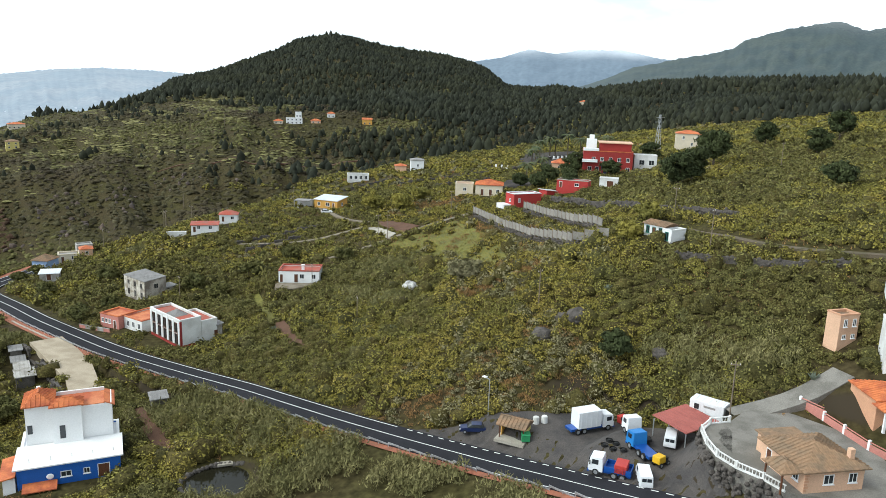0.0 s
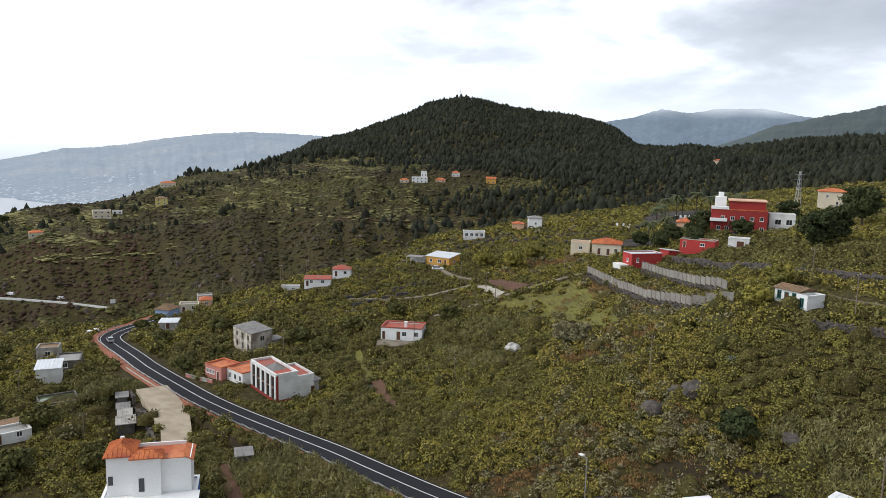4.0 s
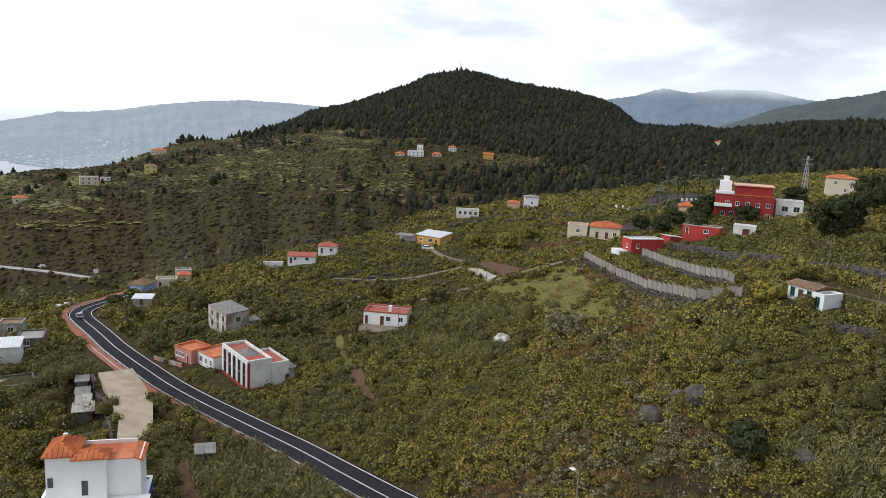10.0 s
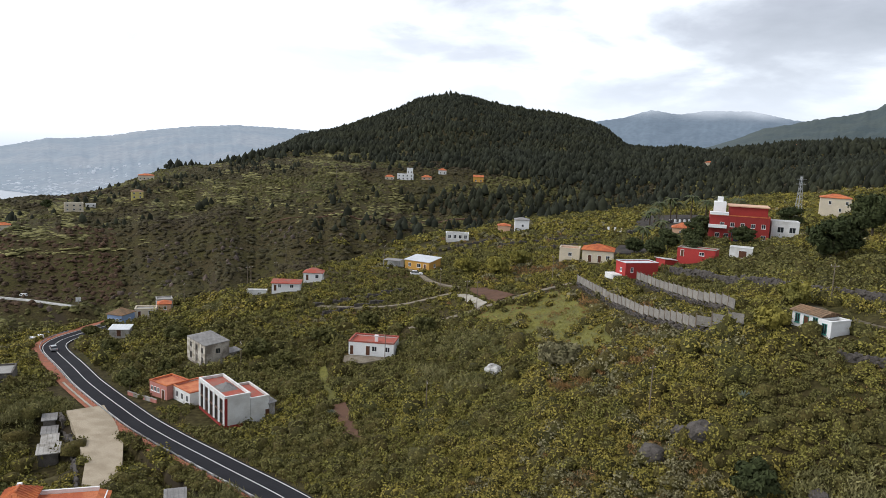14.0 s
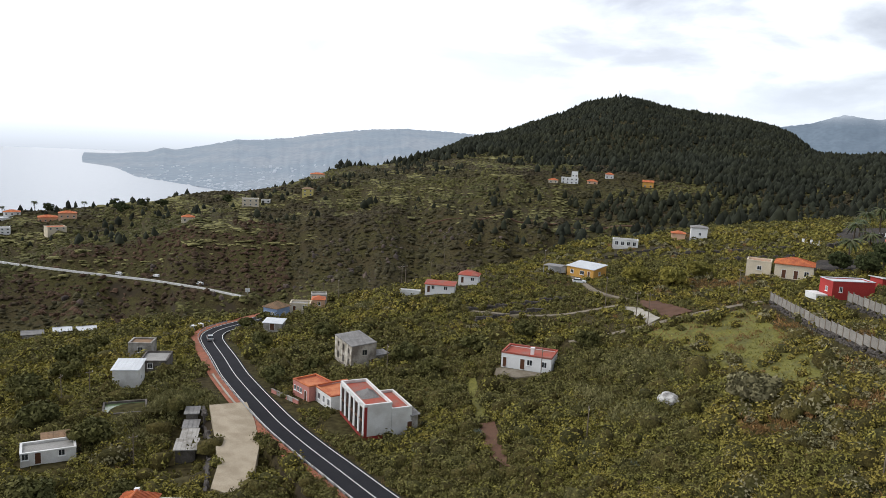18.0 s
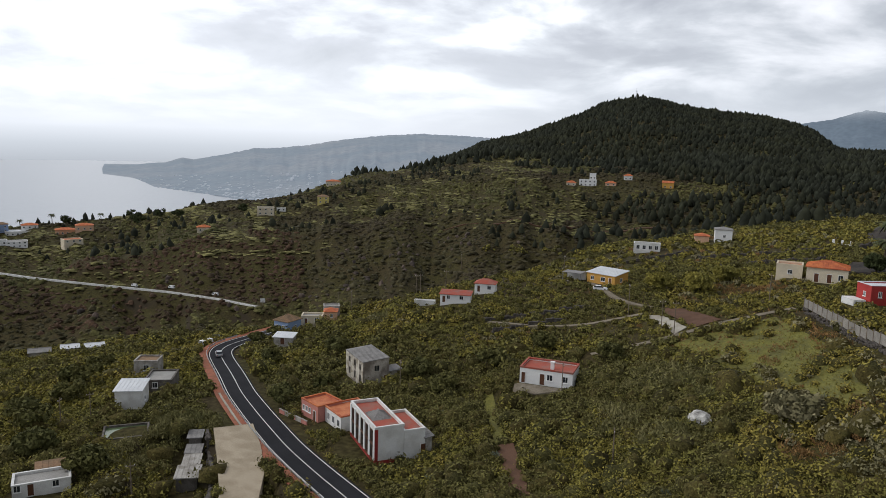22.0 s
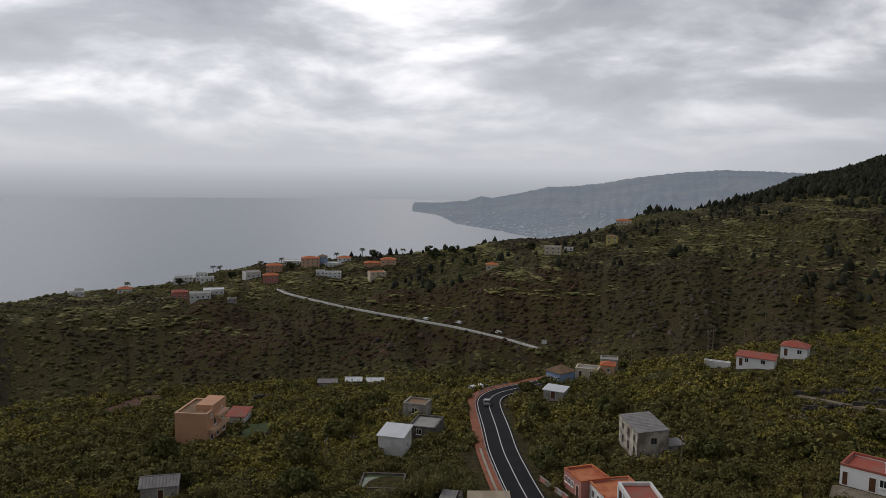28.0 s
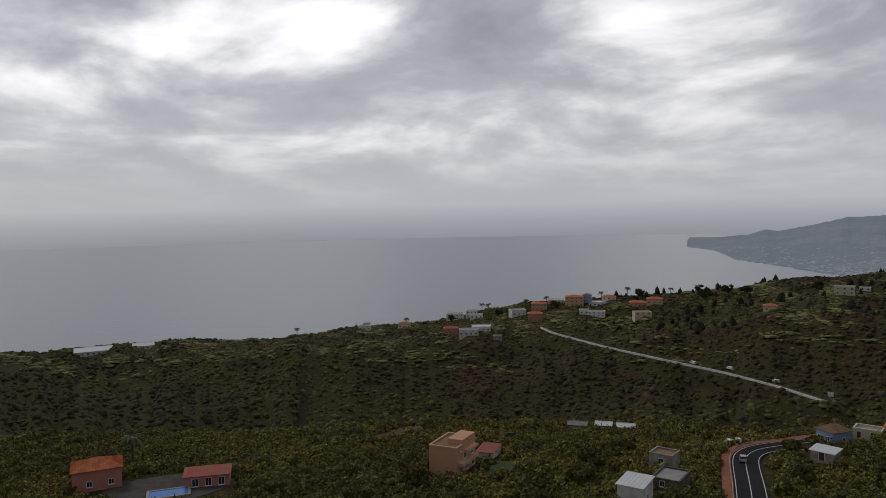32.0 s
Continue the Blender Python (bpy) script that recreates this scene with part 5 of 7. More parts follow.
drape("grass_strip", STRIP, material("short_grass", (0.150, 0.142, 0.030), 0.95, spread=0.3, scale=0.25, fine=2.5, second=(0.110, 0.104, 0.030), bump=0.8, relief=0.15), "strip of short green grass", "grass", lift=0.2)
LANES = {
    "lane_a": ([(-38, 224), (-26.8, 218.7), (-19.3, 214.6), (-12.1, 215), (-3.7, 219.3), (2.4, 221.6)], 0.75, material("pale_earth_lane", (0.215, 0.18, 0.13), 0.95, spread=0.2, scale=0.4), "narrow pale lane winding between the plots"),
    "lane_b": ([(-14, 263), (-10.5, 257), (-5.6, 240.5), (1.3, 231), (5.2, 226.6)], 0.9, MATS["pale_earth_lane"], "narrow track down from the orange bungalow"),
    "lane_g": ([(-9, 192.6), (0, 195.5), (8, 199.6), (13.5, 202.6), (18.4, 206), (23, 207), (26, 209), (31, 212), (35, 213)], 0.75, MATS["pale_earth_lane"], "narrow pale lane along the edge of the meadow"),
    "lane_c": ([(67, 140), (68, 130), (72, 116), (80, 104), (90, 92), (104, 76), (125, 56)], 1.3, TRACK, "dirt road below the stone terrace"),
    "lane_d": ([(-478, 452), (-458, 443.5), (-426, 438), (-384, 432.5), (-328, 430.5), (-282, 430), (-243, 424), (-211, 414.5)], 2.0, YARD_GREY, "road cut across the far slope of the ravine"),
    "lane_e": ([(49, 71), (53, 72.5), (60, 70), (66, 72)], 2.0, YARD_GREY, "concrete drive up to the houses"),
    "lane_f": ([(-140, 560), (-60, 575), (20, 600), (90, 640)], 1.5, SOIL, "terrace track on the far slope"),
}
LANE_LINES = []
for key, (line, half, mat, label) in LANES.items():
    p = resample(line, 2.5)
    z = level(p[:, 0], p[:, 1])
    for _ in range(4):
        z[1:-1] = (z[:-2] + 2 * z[1:-1] + z[2:]) / 4
    if key == "lane_d":
        z = np.linspace(-43.4, -44.2, len(p))
        RAVINE_ROAD = (p, z)
    LANE_LINES.append((p, half))
    ribbon(p, z, -half, half, 0.25 if key != "lane_d" else 1.6, "road_" + key[-1], mat, label, "road", thick=1.2 if key != "lane_d" else 0.5)
    if key == "lane_d":
        ribbon(p, z, -half - 0.6, -half - 0.05, 2.5, "parapet", WHITE, "low pale parapet wall along the ravine road", "wall", thick=1.3)

# concrete panel fence round the upper plot
FENCES = [((35.8, 207.6), (45.4, 137.1)), ((45.4, 137.1), (52.0, 132.2)), ((49.6, 198.4), (54.9, 144.6))]
PANEL = material("pale_concrete_panel", (0.27, 0.25, 0.22), 0.9, spread=0.18, scale=0.8, per_object=0.12)
for (xa, ya), (xb, yb) in FENCES:
    n = max(2, int(math.hypot(xb - xa, yb - ya) / 2.6))
    th = math.degrees(math.atan2(yb - ya, xb - xa))
    step = math.hypot(xb - xa, yb - ya) / n
    for g in np.arange(0, 1, 0.04):
        FOOT.append((xa + (xb - xa) * g - 0.8, ya + (yb - ya) * g - 0.6, 1.8))
    f = thing("fence", xa, ya, ground(xa, ya), th, "pale concrete panel fence on a dark lava stone wall", "fence", "fences round the upper plot")
    z0 = ground(xa, ya)
    for i in range(n):
        g = (i + 0.5) / n
        zi = ground(xa + (xb - xa) * g, ya + (yb - ya) * g) - z0
        part("panel", box(i * step + 0.1, -0.06, zi + 1.2, (i + 1) * step - 0.1, 0.06, zi + 3.0), PANEL, f)
        part("post", box(i * step - 0.1, -0.12, zi - 1.0, i * step + 0.097, 0.12, zi + 3.25), POLE, f)
        bm = bmesh.new()
        for k in range(9):
            r = random.uniform(0.3, 0.5)
            m = Matrix.Translation((i * step + 0.3 * k, random.uniform(-0.1, 0.15), zi + random.uniform(-0.3, 0.95))) @ Euler((random.random() * 3, random.random() * 3, 0)).to_matrix().to_4x4()
            bmesh.ops.create_icosphere(bm, subdivisions=1, radius=r, matrix=m)
        tagged(part("rubble", bm, STONE, f), kind="stuff")


def stone_wall(xa, ya, xb, yb, h, label, t=0.7, lift=0.0):
    """A dry stone wall of separate rough blocks."""
    n = max(2, int(math.hypot(xb - xa, yb - ya) / 4))
    w = thing("stone_wall", xa, ya, ground(xa, ya), math.degrees(math.atan2(yb - ya, xb - xa)), label, "wall", "dry stone walls")
    z0, step = ground(xa, ya), math.hypot(xb - xa, yb - ya) / n
    for i in range(n):
        g = (i + 0.5) / n
        zi = ground(xa + (xb - xa) * g, ya + (yb - ya) * g) - z0 + lift
        part("core", box(i * step, -t / 2 + 0.1, zi - 1.0, (i + 1) * step - 0.004, t / 2 - 0.1, zi + h - 0.35), STONE, w)
        bm = bmesh.new()
        for k in range(int(step * h * 3.0)):
            r = random.uniform(0.28, 0.5)
            m = Matrix.Translation((i * step + random.random() * step, random.uniform(-t / 2, t / 2), zi - 0.3 + random.random() * h)) @ Euler((random.random() * 3, random.random() * 3, 0)).to_matrix().to_4x4()
            bmesh.ops.create_icosphere(bm, subdivisions=1, radius=r, matrix=m @ Matrix.Diagonal((1.2, 0.9, 0.75, 1)))
        tagged(part("rubble", bm, STONE, w), kind="stuff")
        FOOT.append((xa + (xb - xa) * g, ya + (yb - ya) * g, 1.7))
    return w


stone_wall(58.8, 114.5, 82.5, 94, 1.5, "tall dark lava stone terrace wall below the dirt road")
stone_wall(60, 205, 72, 150, 2.4, "dark lava stone wall along the upper lane")
stone_wall(72, 150, 80, 128, 2.0, "dark lava stone wall along the upper lane")
stone_wall(-75.3, 147.2, -64.9, 132.0, 3.6, "dark stone wall holding the concrete ramp", lift=-2.6)
stone_wall(-64.9, 132.0, -56.4, 116.4, 3.6, "dark stone wall holding the concrete ramp", lift=-2.6)
stone_wall(70, 300, 96, 330, 2.4, "dark lava stone terrace wall")
for x0, y0, x1, y1 in ((-40, 225, -12, 232), (-35, 214, -18, 222), (20, 300, 60, 305), (25, 280, 58, 283), (-4, 300, 20, 318)):
    stone_wall(x0, y0, x1, y1, 1.2, "low dry stone terrace wall in the scrub")
for x0, y0, x1, y1 in ((-202.9, 127.3, -207.4, 132.5), (-207.4, 132.5, -206.5, 149.3), (-163, 170.6, -170.3, 179.2), (-170.3, 179.2, -167.4, 183.8)):
    stone_wall(x0, y0, x1, y1, 1.2, "pale rubble wall round a plot")

BROWN_PLOT = [(-194.7, 147.2), (-206, 168), (-197, 170), (-184.5, 146)]
drape("soil_bed", BROWN_PLOT, SOIL, "bare ploughed brown plot below the salmon block", "garden bed", lift=0.2, step=2)
LAWN = [(-140, 149), (-148.5, 160), (-142, 167), (-135, 158), (-135.5, 149.5)]
drape("lawn", LAWN, material("dark_green_lawn", (0.050, 0.070, 0.022), 0.95, spread=0.3, scale=0.5, fine=3.0, bump=0.6, relief=0.1), "dark green lawn beside the salmon block", "grass", lift=0.15)
stone_wall(-135, 150, -136.5, 162, 0.9, "low pale wall round the lawn", t=0.5)
drape("meadow", MEADOW, MATS["short_grass"], "bright grassy meadow below the panel fence", "grass", lift=0.06)
# pond
pond = thing("pond", -23.2, 82.3, ground(-23.2, 82.3) + 0.4, 12, "round irrigation pond with dark water in a stone rim", "pond")
bm = bmesh.new()
bmesh.ops.create_circle(bm, cap_ends=True, segments=40, radius=1, matrix=Matrix.Diagonal((5.9, 4.5, 1, 1)))
part("water", bm, WATER_DARK, pond)
bm = bmesh.new()
for i in range(56):
    a = i / 56 * math.tau
    rr = random.uniform(0.35, 0.6)
    bmesh.ops.create_icosphere(bm, subdivisions=1, radius=rr, matrix=Matrix.Translation((6.1 * math.cos(a), 4.7 * math.sin(a), random.uniform(0.0, 0.35))) @ Euler((random.random() * 3, random.random() * 3, 0)).to_matrix().to_4x4())
tagged(part("stone_rim", bm, STONE, pond), kind="stuff")
part("slab", box(-0.5, 4.1, 0.2, 1.8, 5.2, 0.5), CONCRETE, pond)
FOOT.append((-23.2, 82.3, 6.2))
# irrigation tank with green water
tk = thing("water_tank", -90.0, 143.5, ground(-90, 143.5) - 1.0, 35, "square concrete irrigation tank with green water", "water tank")
bm = bmesh.new()
ring(bm, -4, -3.4, 4, 3.4, -1.5, 1.1, 0.35)
part("wall", bm, DARK_BLOCK, tk)
part("water", box(-3.65, -3.05, -1.0, 3.65, 3.05, 0.7), WATER_GREEN, tk)
FOOT.append((-90, 143.5, 6))
# swimming pool
pl_ = thing("swimming_pool", -161.6, 82.0, ground(-161.6, 82) + 0.1, 76, "blue rectangular swimming pool with pale coping", "pool")
bm = bmesh.new()
ring(bm, -4.5, -2.6, 4.5, 2.6, -1.2, 0.35, 0.5)
part("coping", bm, CONCRETE, pl_)
part("water", box(-4.0, -2.1, -1.0, 4.0, 2.1, 0.25), POOL_BLUE, pl_)
drape("terrace", [(-172, 92), (-160, 98), (-152, 78), (-166, 66), (-176, 74)], DIRT_ASPHALT, "dark paved terrace round the pool", "terrace", lift=0.12)
FOOT.append((-164, 82, 12))
# small stepped huts beside the ramp
for fx, fy, fr in ((-75, 140, 3.5), (-71, 133, 3.5), (-68, 127, 3.5), (-63, 121, 4)):
    FOOT.append((fx, fy, fr))
for k, (hx, hy, hw, hd, hh) in enumerate(((-74.6, 144.0, 2.1, 2.6, 2.2), (-72.8, 140.8, 2.3, 2.8, 2.2), (-70.4, 136.6, 2.4, 3.2, 2.3), (-67.4, 131.6, 3.3, 3.8, 2.6))):
    house("hut", hx, hy, 205, hw, hd, hh - 0.5, DARK_BLOCK, TILE_GREYROOF if k < 2 else GREY_WALL, "small grey block hut below the ramp" if k < 2 else "flat-roofed grey block hut below the ramp", [], roof="mono", rise=0.25)
house("hut", -37.0, 110.6, 200, 2.6, 2.4, 1.5, DARK_BLOCK, TILE_GREYROOF, "tumbledown garden hut of grey boards", [], roof="mono", rise=0.4)

# ---------- yard at the roadside: shelter, lorries, container ----------
def wheel(parent, x, y, r=0.45, w=0.28):
    t_ = part("wheel", tube((x, y - w / 2, r), (x, y + w / 2, r), r, r, 16), TYRE, parent)
    part("rim", tube((x, y - w / 2 - 0.012, r), (x, y + w / 2 + 0.012, r), r * 0.58, r * 0.58, 12), METAL_GREY, t_)


def profile(parent, name, pts, half, mat, taper=0.0, label=""):
    """A body with the given side outline (x, z), drawn in at the top."""
    bm = bmesh.new()
    zs = [p[1] for p in pts]
    lo, hi = min(zs), max(zs)
    rows_ = []
    for side in (-1, 1):
        rows_.append([bm.verts.new((x, side * half * (1 - taper * (z - lo) / max(hi - lo, 1e-6)), z)) for x, z in pts])
    bm.faces.new(rows_[0])
    bm.faces.new(rows_[1][::-1])
    n = len(pts)
    for i in range(n):
        k = (i + 1) % n
        bm.faces.new((rows_[0][k], rows_[0][i], rows_[1][i], rows_[1][k]))
    bmesh.ops.recalc_face_normals(bm, faces=bm.faces)
    bmesh.ops.bevel(bm, geom=bm.edges[:], offset=0.05, segments=2, affect="EDGES")
    return part(name, bm, mat, parent, label)


def car(x, y, rz, paint, label, z=None, van=False):
    t_ = thing("van" if van else "car", x, y, (ground(x, y) if z is None else z) + 0.06, rz, label, "van" if van else "car")
    if van:
        body = [(-2.2, 0.35), (2.2, 0.35), (2.25, 0.8), (2.1, 1.05), (1.5, 1.75), (-2.1, 1.85), (-2.25, 0.8)]
    else:
        body = [(-2.0, 0.35), (2.0, 0.35), (2.08, 0.62), (1.9, 0.86), (0.95, 0.98), (-1.95, 1.0), (-2.05, 0.6)]
    profile(t_, "body", body, 0.84, paint, 0.08)
    if van:
        profile(t_, "windscreen", [(1.5, 1.72), (2.08, 1.08), (2.12, 1.1), (1.54, 1.76)], 0.7, GLASS)
        for s in (-1, 1):
            part("side_window", box(0.3, s * 0.80 - 0.02, 1.15, 1.5, s * 0.80 + 0.02, 1.6), GLASS, t_)
        part("rear_window", box(-2.24, -0.6, 1.15, -2.19, -0.04, 1.6), GLASS, t_)
        part("rear_window", box(-2.24, 0.04, 1.15, -2.19, 0.6, 1.6), GLASS, t_)
    else:
        profile(t_, "cabin", [(-1.8, 0.96), (0.95, 0.96), (0.3, 1.42), (-1.4, 1.45)], 0.78, GLASS, 0.16)
        profile(t_, "roof", [(-1.38, 1.44), (0.28, 1.41), (0.2, 1.5), (-1.3, 1.52)], 0.68, paint, 0.1)
    for wx in (-1.3, 1.3):
        for wy in (-0.76, 0.76):
            wheel(t_, wx, wy, 0.31, 0.2)
    for s in (-0.6, 0.6):
        part("headlight", box(2.0, s - 0.16, 0.62, 2.1, s + 0.16, 0.78), WHITE_BRIGHT, t_)
        part("tail_light", box(-2.1, s - 0.1, 0.66, -2.02, s + 0.1, 0.86), RED_PLASTIC, t_)
    part("bumper", box(1.98, -0.8, 0.3, 2.14, 0.8, 0.5, 0.03), TYRE, t_)
    return t_


def lorry(x, y, rz, cab, chassis, label, load=None, z=None, length=7.4, flat=False):
    t_ = thing("lorry", x, y, (ground(x, y) if z is None else z) + 0.06, rz, label, "lorry")
    h = length / 2
    part("chassis", box(-h, -0.9, 0.55, h - 0.3, 0.9, 0.95, 0.03), chassis, t_)
    profile(t_, "cab", [(h - 1.9, 0.6), (h, 0.6), (h + 0.05, 1.5), (h - 0.2, 2.5), (h - 1.8, 2.65), (h - 1.9, 1.5)], 1.12, cab, 0.06)
    part("windscreen", box(h - 0.12, -0.95, 1.65, h + 0.02, 0.95, 2.35), GLASS, t_)
    for s in (-1, 1):
        part("side_window", box(h - 1.3, s * 1.06 - 0.03, 1.6, h - 0.45, s * 1.06 + 0.04, 2.25), GLASS, t_)
        part("headlight", box(h, s * 0.75 - 0.2, 0.8, h + 0.1, s * 0.75 + 0.2, 1.0), WHITE_BRIGHT, t_)
        part("mirror", box(h - 0.25, s * 1.28 - 0.06, 1.6, h - 0.13, s * 1.28 + 0.06, 2.1), TYRE, t_)
    part("bumper", box(h - 0.1, -1.1, 0.4, h + 0.14, 1.1, 0.72, 0.03), chassis, t_)
    if flat:
        bm = bmesh.new()
        ring(bm, -h, -1.15, h - 2.1, 1.15, 0.95, 1.65, 0.08)
        add_box(bm, -h + 0.08, -1.07, 0.953, h - 2.18, 1.07, 1.08)
        part("load_bed", bm, chassis, t_)
    if load:
        lm, l0, l1, lh = load
        ob = part("load_box", box(l0, -1.15, 0.955, l1, 1.15, 0.955 + lh, 0.06), lm, t_)
        for k in range(int((l1 - l0) / 0.9)):
            part("rib", box(l0 + 0.4 + k * 0.9, -1.2, 1.0, l0 + 0.5 + k * 0.9, 1.2, 0.9 + lh), lm, ob)
    for wx in (h - 1.0, -h + 1.1, -h + 2.2):
        for wy in (-0.95, 0.95):
            wheel(t_, wx, wy, 0.48, 0.34)
    return t_


car(14.5, 85.6, 172, NAVY_PAINT, "dark blue hatchback parked in the lay-by")
lorry(31.6, 80.8, 14, WHITE_PAINT, BLUE_PAINT, "white lorry with a boxed load on a blue chassis", (WHITE_PAINT, -2.6, 1.4, 2.6), flat=False)
lorry(29.6, 66.2, 148, WHITE_PAINT, BLUE_PAINT, "small flatbed lorry with a blue load bed", (RED_PLASTIC, -2.2, -0.6, 1.2), length=5.6, flat=True)
lorry(35.0, 68.6, 100, LIGHTBLUE_PAINT, BLUE_PAINT, "light blue tractor unit standing in the yard", length=5.4)
lorry(36.0, 73.2, 96, WHITE_PAINT, TYRE, "white tractor unit standing in the yard", length=5.4)
car(32.8, 62.8, 75, WHITE_PAINT, "small white van parked beside the road", van=True)
car(40.2, 71.2, 60, WHITE_PAINT, "white car parked under the red canopy", van=True)
dg = thing("dumper", 36.0, 65.4, ground(36, 65.4), 30, "small yellow dumper standing in the yard", "dumper")
part("skip", box(-0.9, -0.6, 0.5, 0.5, 0.6, 1.5, 0.12), YELLOW_PAINT, dg)
part("engine", box(0.55, -0.45, 0.4, 1.3, 0.45, 1.0, 0.06), TYRE, dg)
for wx in (-0.5, 0.95):
    for wy in (-0.6, 0.6):
        wheel(dg, wx, wy, 0.34, 0.24)
for k, (bx, by, mat, lab) in enumerate(((37.6, 82.4, RED_PLASTIC, "red plastic waste bin beside the lorry"), (21.4, 79.6, GREEN_PLASTIC, "green plastic waste bin beside the shelter"))):
    wb_ = thing("waste_bin", bx, by, ground(bx, by) + 0.05, 20 + 60 * k, lab, "bin")
    profile(wb_, "body", [(-0.55, 0.15), (0.55, 0.15), (0.7, 1.2), (-0.7, 1.2)], 0.62, mat)
    part("lid", box(-0.75, -0.65, 1.2, 0.75, 0.65, 1.36, 0.05), mat, wb_)
    for wx in (-0.45, 0.45):
        wheel(wb_, wx, 0.45, 0.1, 0.08)
for k, (bx, by) in enumerate(((31.4, 70.4), (32.2, 71.4), (30.6, 71.6), (31.6, 72.4), (32.6, 69.6))):
    ty = thing("tyre", bx, by, ground(bx, by) + 0.08, 0, "worn black lorry tyre lying in the yard", "tyre", "tyres in the yard")
    bm = bmesh.new()
    bmesh.ops.create_cone(bm, cap_ends=False, segments=16, radius1=0.5, radius2=0.5, depth=0.3, matrix=pose(0, 0, 0.15))
    add_tube(bm, (0, 0, 0.02), (0, 0, 0.28), 0.26, 0.26, 12)
    part("tread", bm, TYRE, ty)
for k, (bx, by) in enumerate(((24.0, 83.6), (25.4, 83.8))):
    dr = thing("drum", bx, by, ground(bx, by), 0, "white plastic drum at the edge of the lay-by", "drum", "drums by the shelter")
    part("body", tube((0, 0, 0), (0, 0, 1.1), 0.5, 0.46, 14), WHITE, dr)
    part("lid", tube((0, 0, 1.1), (0, 0, 1.18), 0.4, 0.36, 14), WHITE, dr)
# bus shelter
bs = thing("bus_shelter", 21.6, 80.2, ground(19.6, 81.3) + 0.05, 146, "yellow wooden bus shelter with a tiled roof", "bus shelter")
part("floor", box(-0.3, -2.2, -0.3, 4.4, 2.0, 0.12), CONCRETE, bs)
part("back_wall", box(0, -2.0, 0.123, 4.0, -1.85, 2.4), YELLOWWALL, bs)
part("side_wall", box(0, -1.847, 0.123, 0.15, 0.2, 2.35), YELLOWWALL, bs)
part("side_wall", box(3.85, -1.847, 0.123, 4.0, 0.2, 2.35), OCHRE, bs)
for xx in (0.1, 3.9):
    part("post", box(xx - 0.07, 0.9, 0.12, xx + 0.07, 1.05, 2.3), WOOD_DARK, bs)
part("bench", box(0.3, -1.8, 0.5, 3.7, -1.3, 0.58), WOOD_DARK, bs)
bm = bmesh.new()
add_hip(bm, 0, -2.0, 4.0, 1.2, 2.4, 0.75, 0.35, gable=True)
part("roof", bm, TILE_OLD, bs)
# lamp post with a small panel
def pole(x, y, h, label, r=0.11, arms=1, lamp=False, wood=True):
    p_ = thing("street_lamp" if lamp else "utility_pole", x, y, ground(x, y), random.uniform(0, 180), label, "lamp post" if lamp else "utility pole", "" if lamp else "utility poles")
    part("shaft", tube((0, 0, -1), (0, 0, h), r, r * 0.7, 8), POLE if wood else METAL_GREY, p_)
    if lamp:
        part("arm", box(-0.05, -0.05, h - 0.1, 1.1, 0.05, h), METAL_GREY, p_)
        part("lamp_head", box(0.7, -0.3, h, 1.5, 0.3, h + 0.12, 0.03), WHITE, p_)
    else:
        for a in range(arms):
            part("crossarm", box(-0.7, -0.06, h - 0.6 - a * 0.6, 0.7, 0.06, h - 0.48 - a * 0.6), POLE, p_)
        for s in (-0.6, 0, 0.6):
            part("insulator", tube((s, 0, h - 0.48), (s, 0, h - 0.28), 0.05, 0.03, 6), WHITE, p_)
    return p_


pole(17.2, 87.4, 6.2, "slim lamp post with a solar panel behind the lay-by", 0.09, lamp=True, wood=False)
for x, y, h in ((32.3, 115.2, 8), (5.7, 202.2, 8), (30.7, 220.5, 7.5), (66.2, 114.5, 8), (70, 139.5, 7.5), (48.9, 71.6, 8.5), (-13.2, 173.5, 6), (-101.5, 148, 6), (-74, 124, 7), (-1.8, 222, 8), (8.4, 200, 8), (-23.7, 278, 8), (-70, 262, 8),
                (-104, 143, 6.5), (-48, 178, 7), (-2.2, 139.6, 6), (130, 195, 9), (176, 205, 10), (-88, 250, 8), (-60, 262, 8)):
    pole(x, y, h, "weathered timber power pole with a crossarm")
for x, y, h in ((-105, 475, 10), (-160, 412, 9), (-110, 699, 14), (-71, 270, 9), (-215, 428, 8)):
    pole(x, y, h, "slender power pole across the ravine", 0.2)
# lattice pylon by the mansion
py_ = thing("pylon", 141, 312, ground(141, 312), 20, "grey lattice power pylon above the mansion", "pylon")
for sx, sy in ((-1, -1), (1, -1), (-1, 1), (1, 1)):
    part("leg", tube((sx * 1.1, sy * 1.1, -1), (sx * 0.25, sy * 0.25, 17), 0.12, 0.1, 5), METAL_GREY, py_)
for k in range(8):
    w0, w1 = 1.1 - 0.1 * k, 1.0 - 0.1 * k
    bm = bmesh.new()
    for s in (-1, 1):
        add_tube(bm, (-w0, s * w0, 2.1 * k), (w1, s * w1, 2.1 * k + 2.1), 0.06, 0.06, 4)
        add_tube(bm, (s * w0, -w0, 2.1 * k), (s * w1, w1, 2.1 * k + 2.1), 0.06, 0.06, 4)
    part("bracing", bm, METAL_GREY, py_)
for hh in (13.5, 15.5):
    part("crossarm", box(-2.6, -0.1, hh, 2.6, 0.1, hh + 0.2), METAL_GREY, py_)
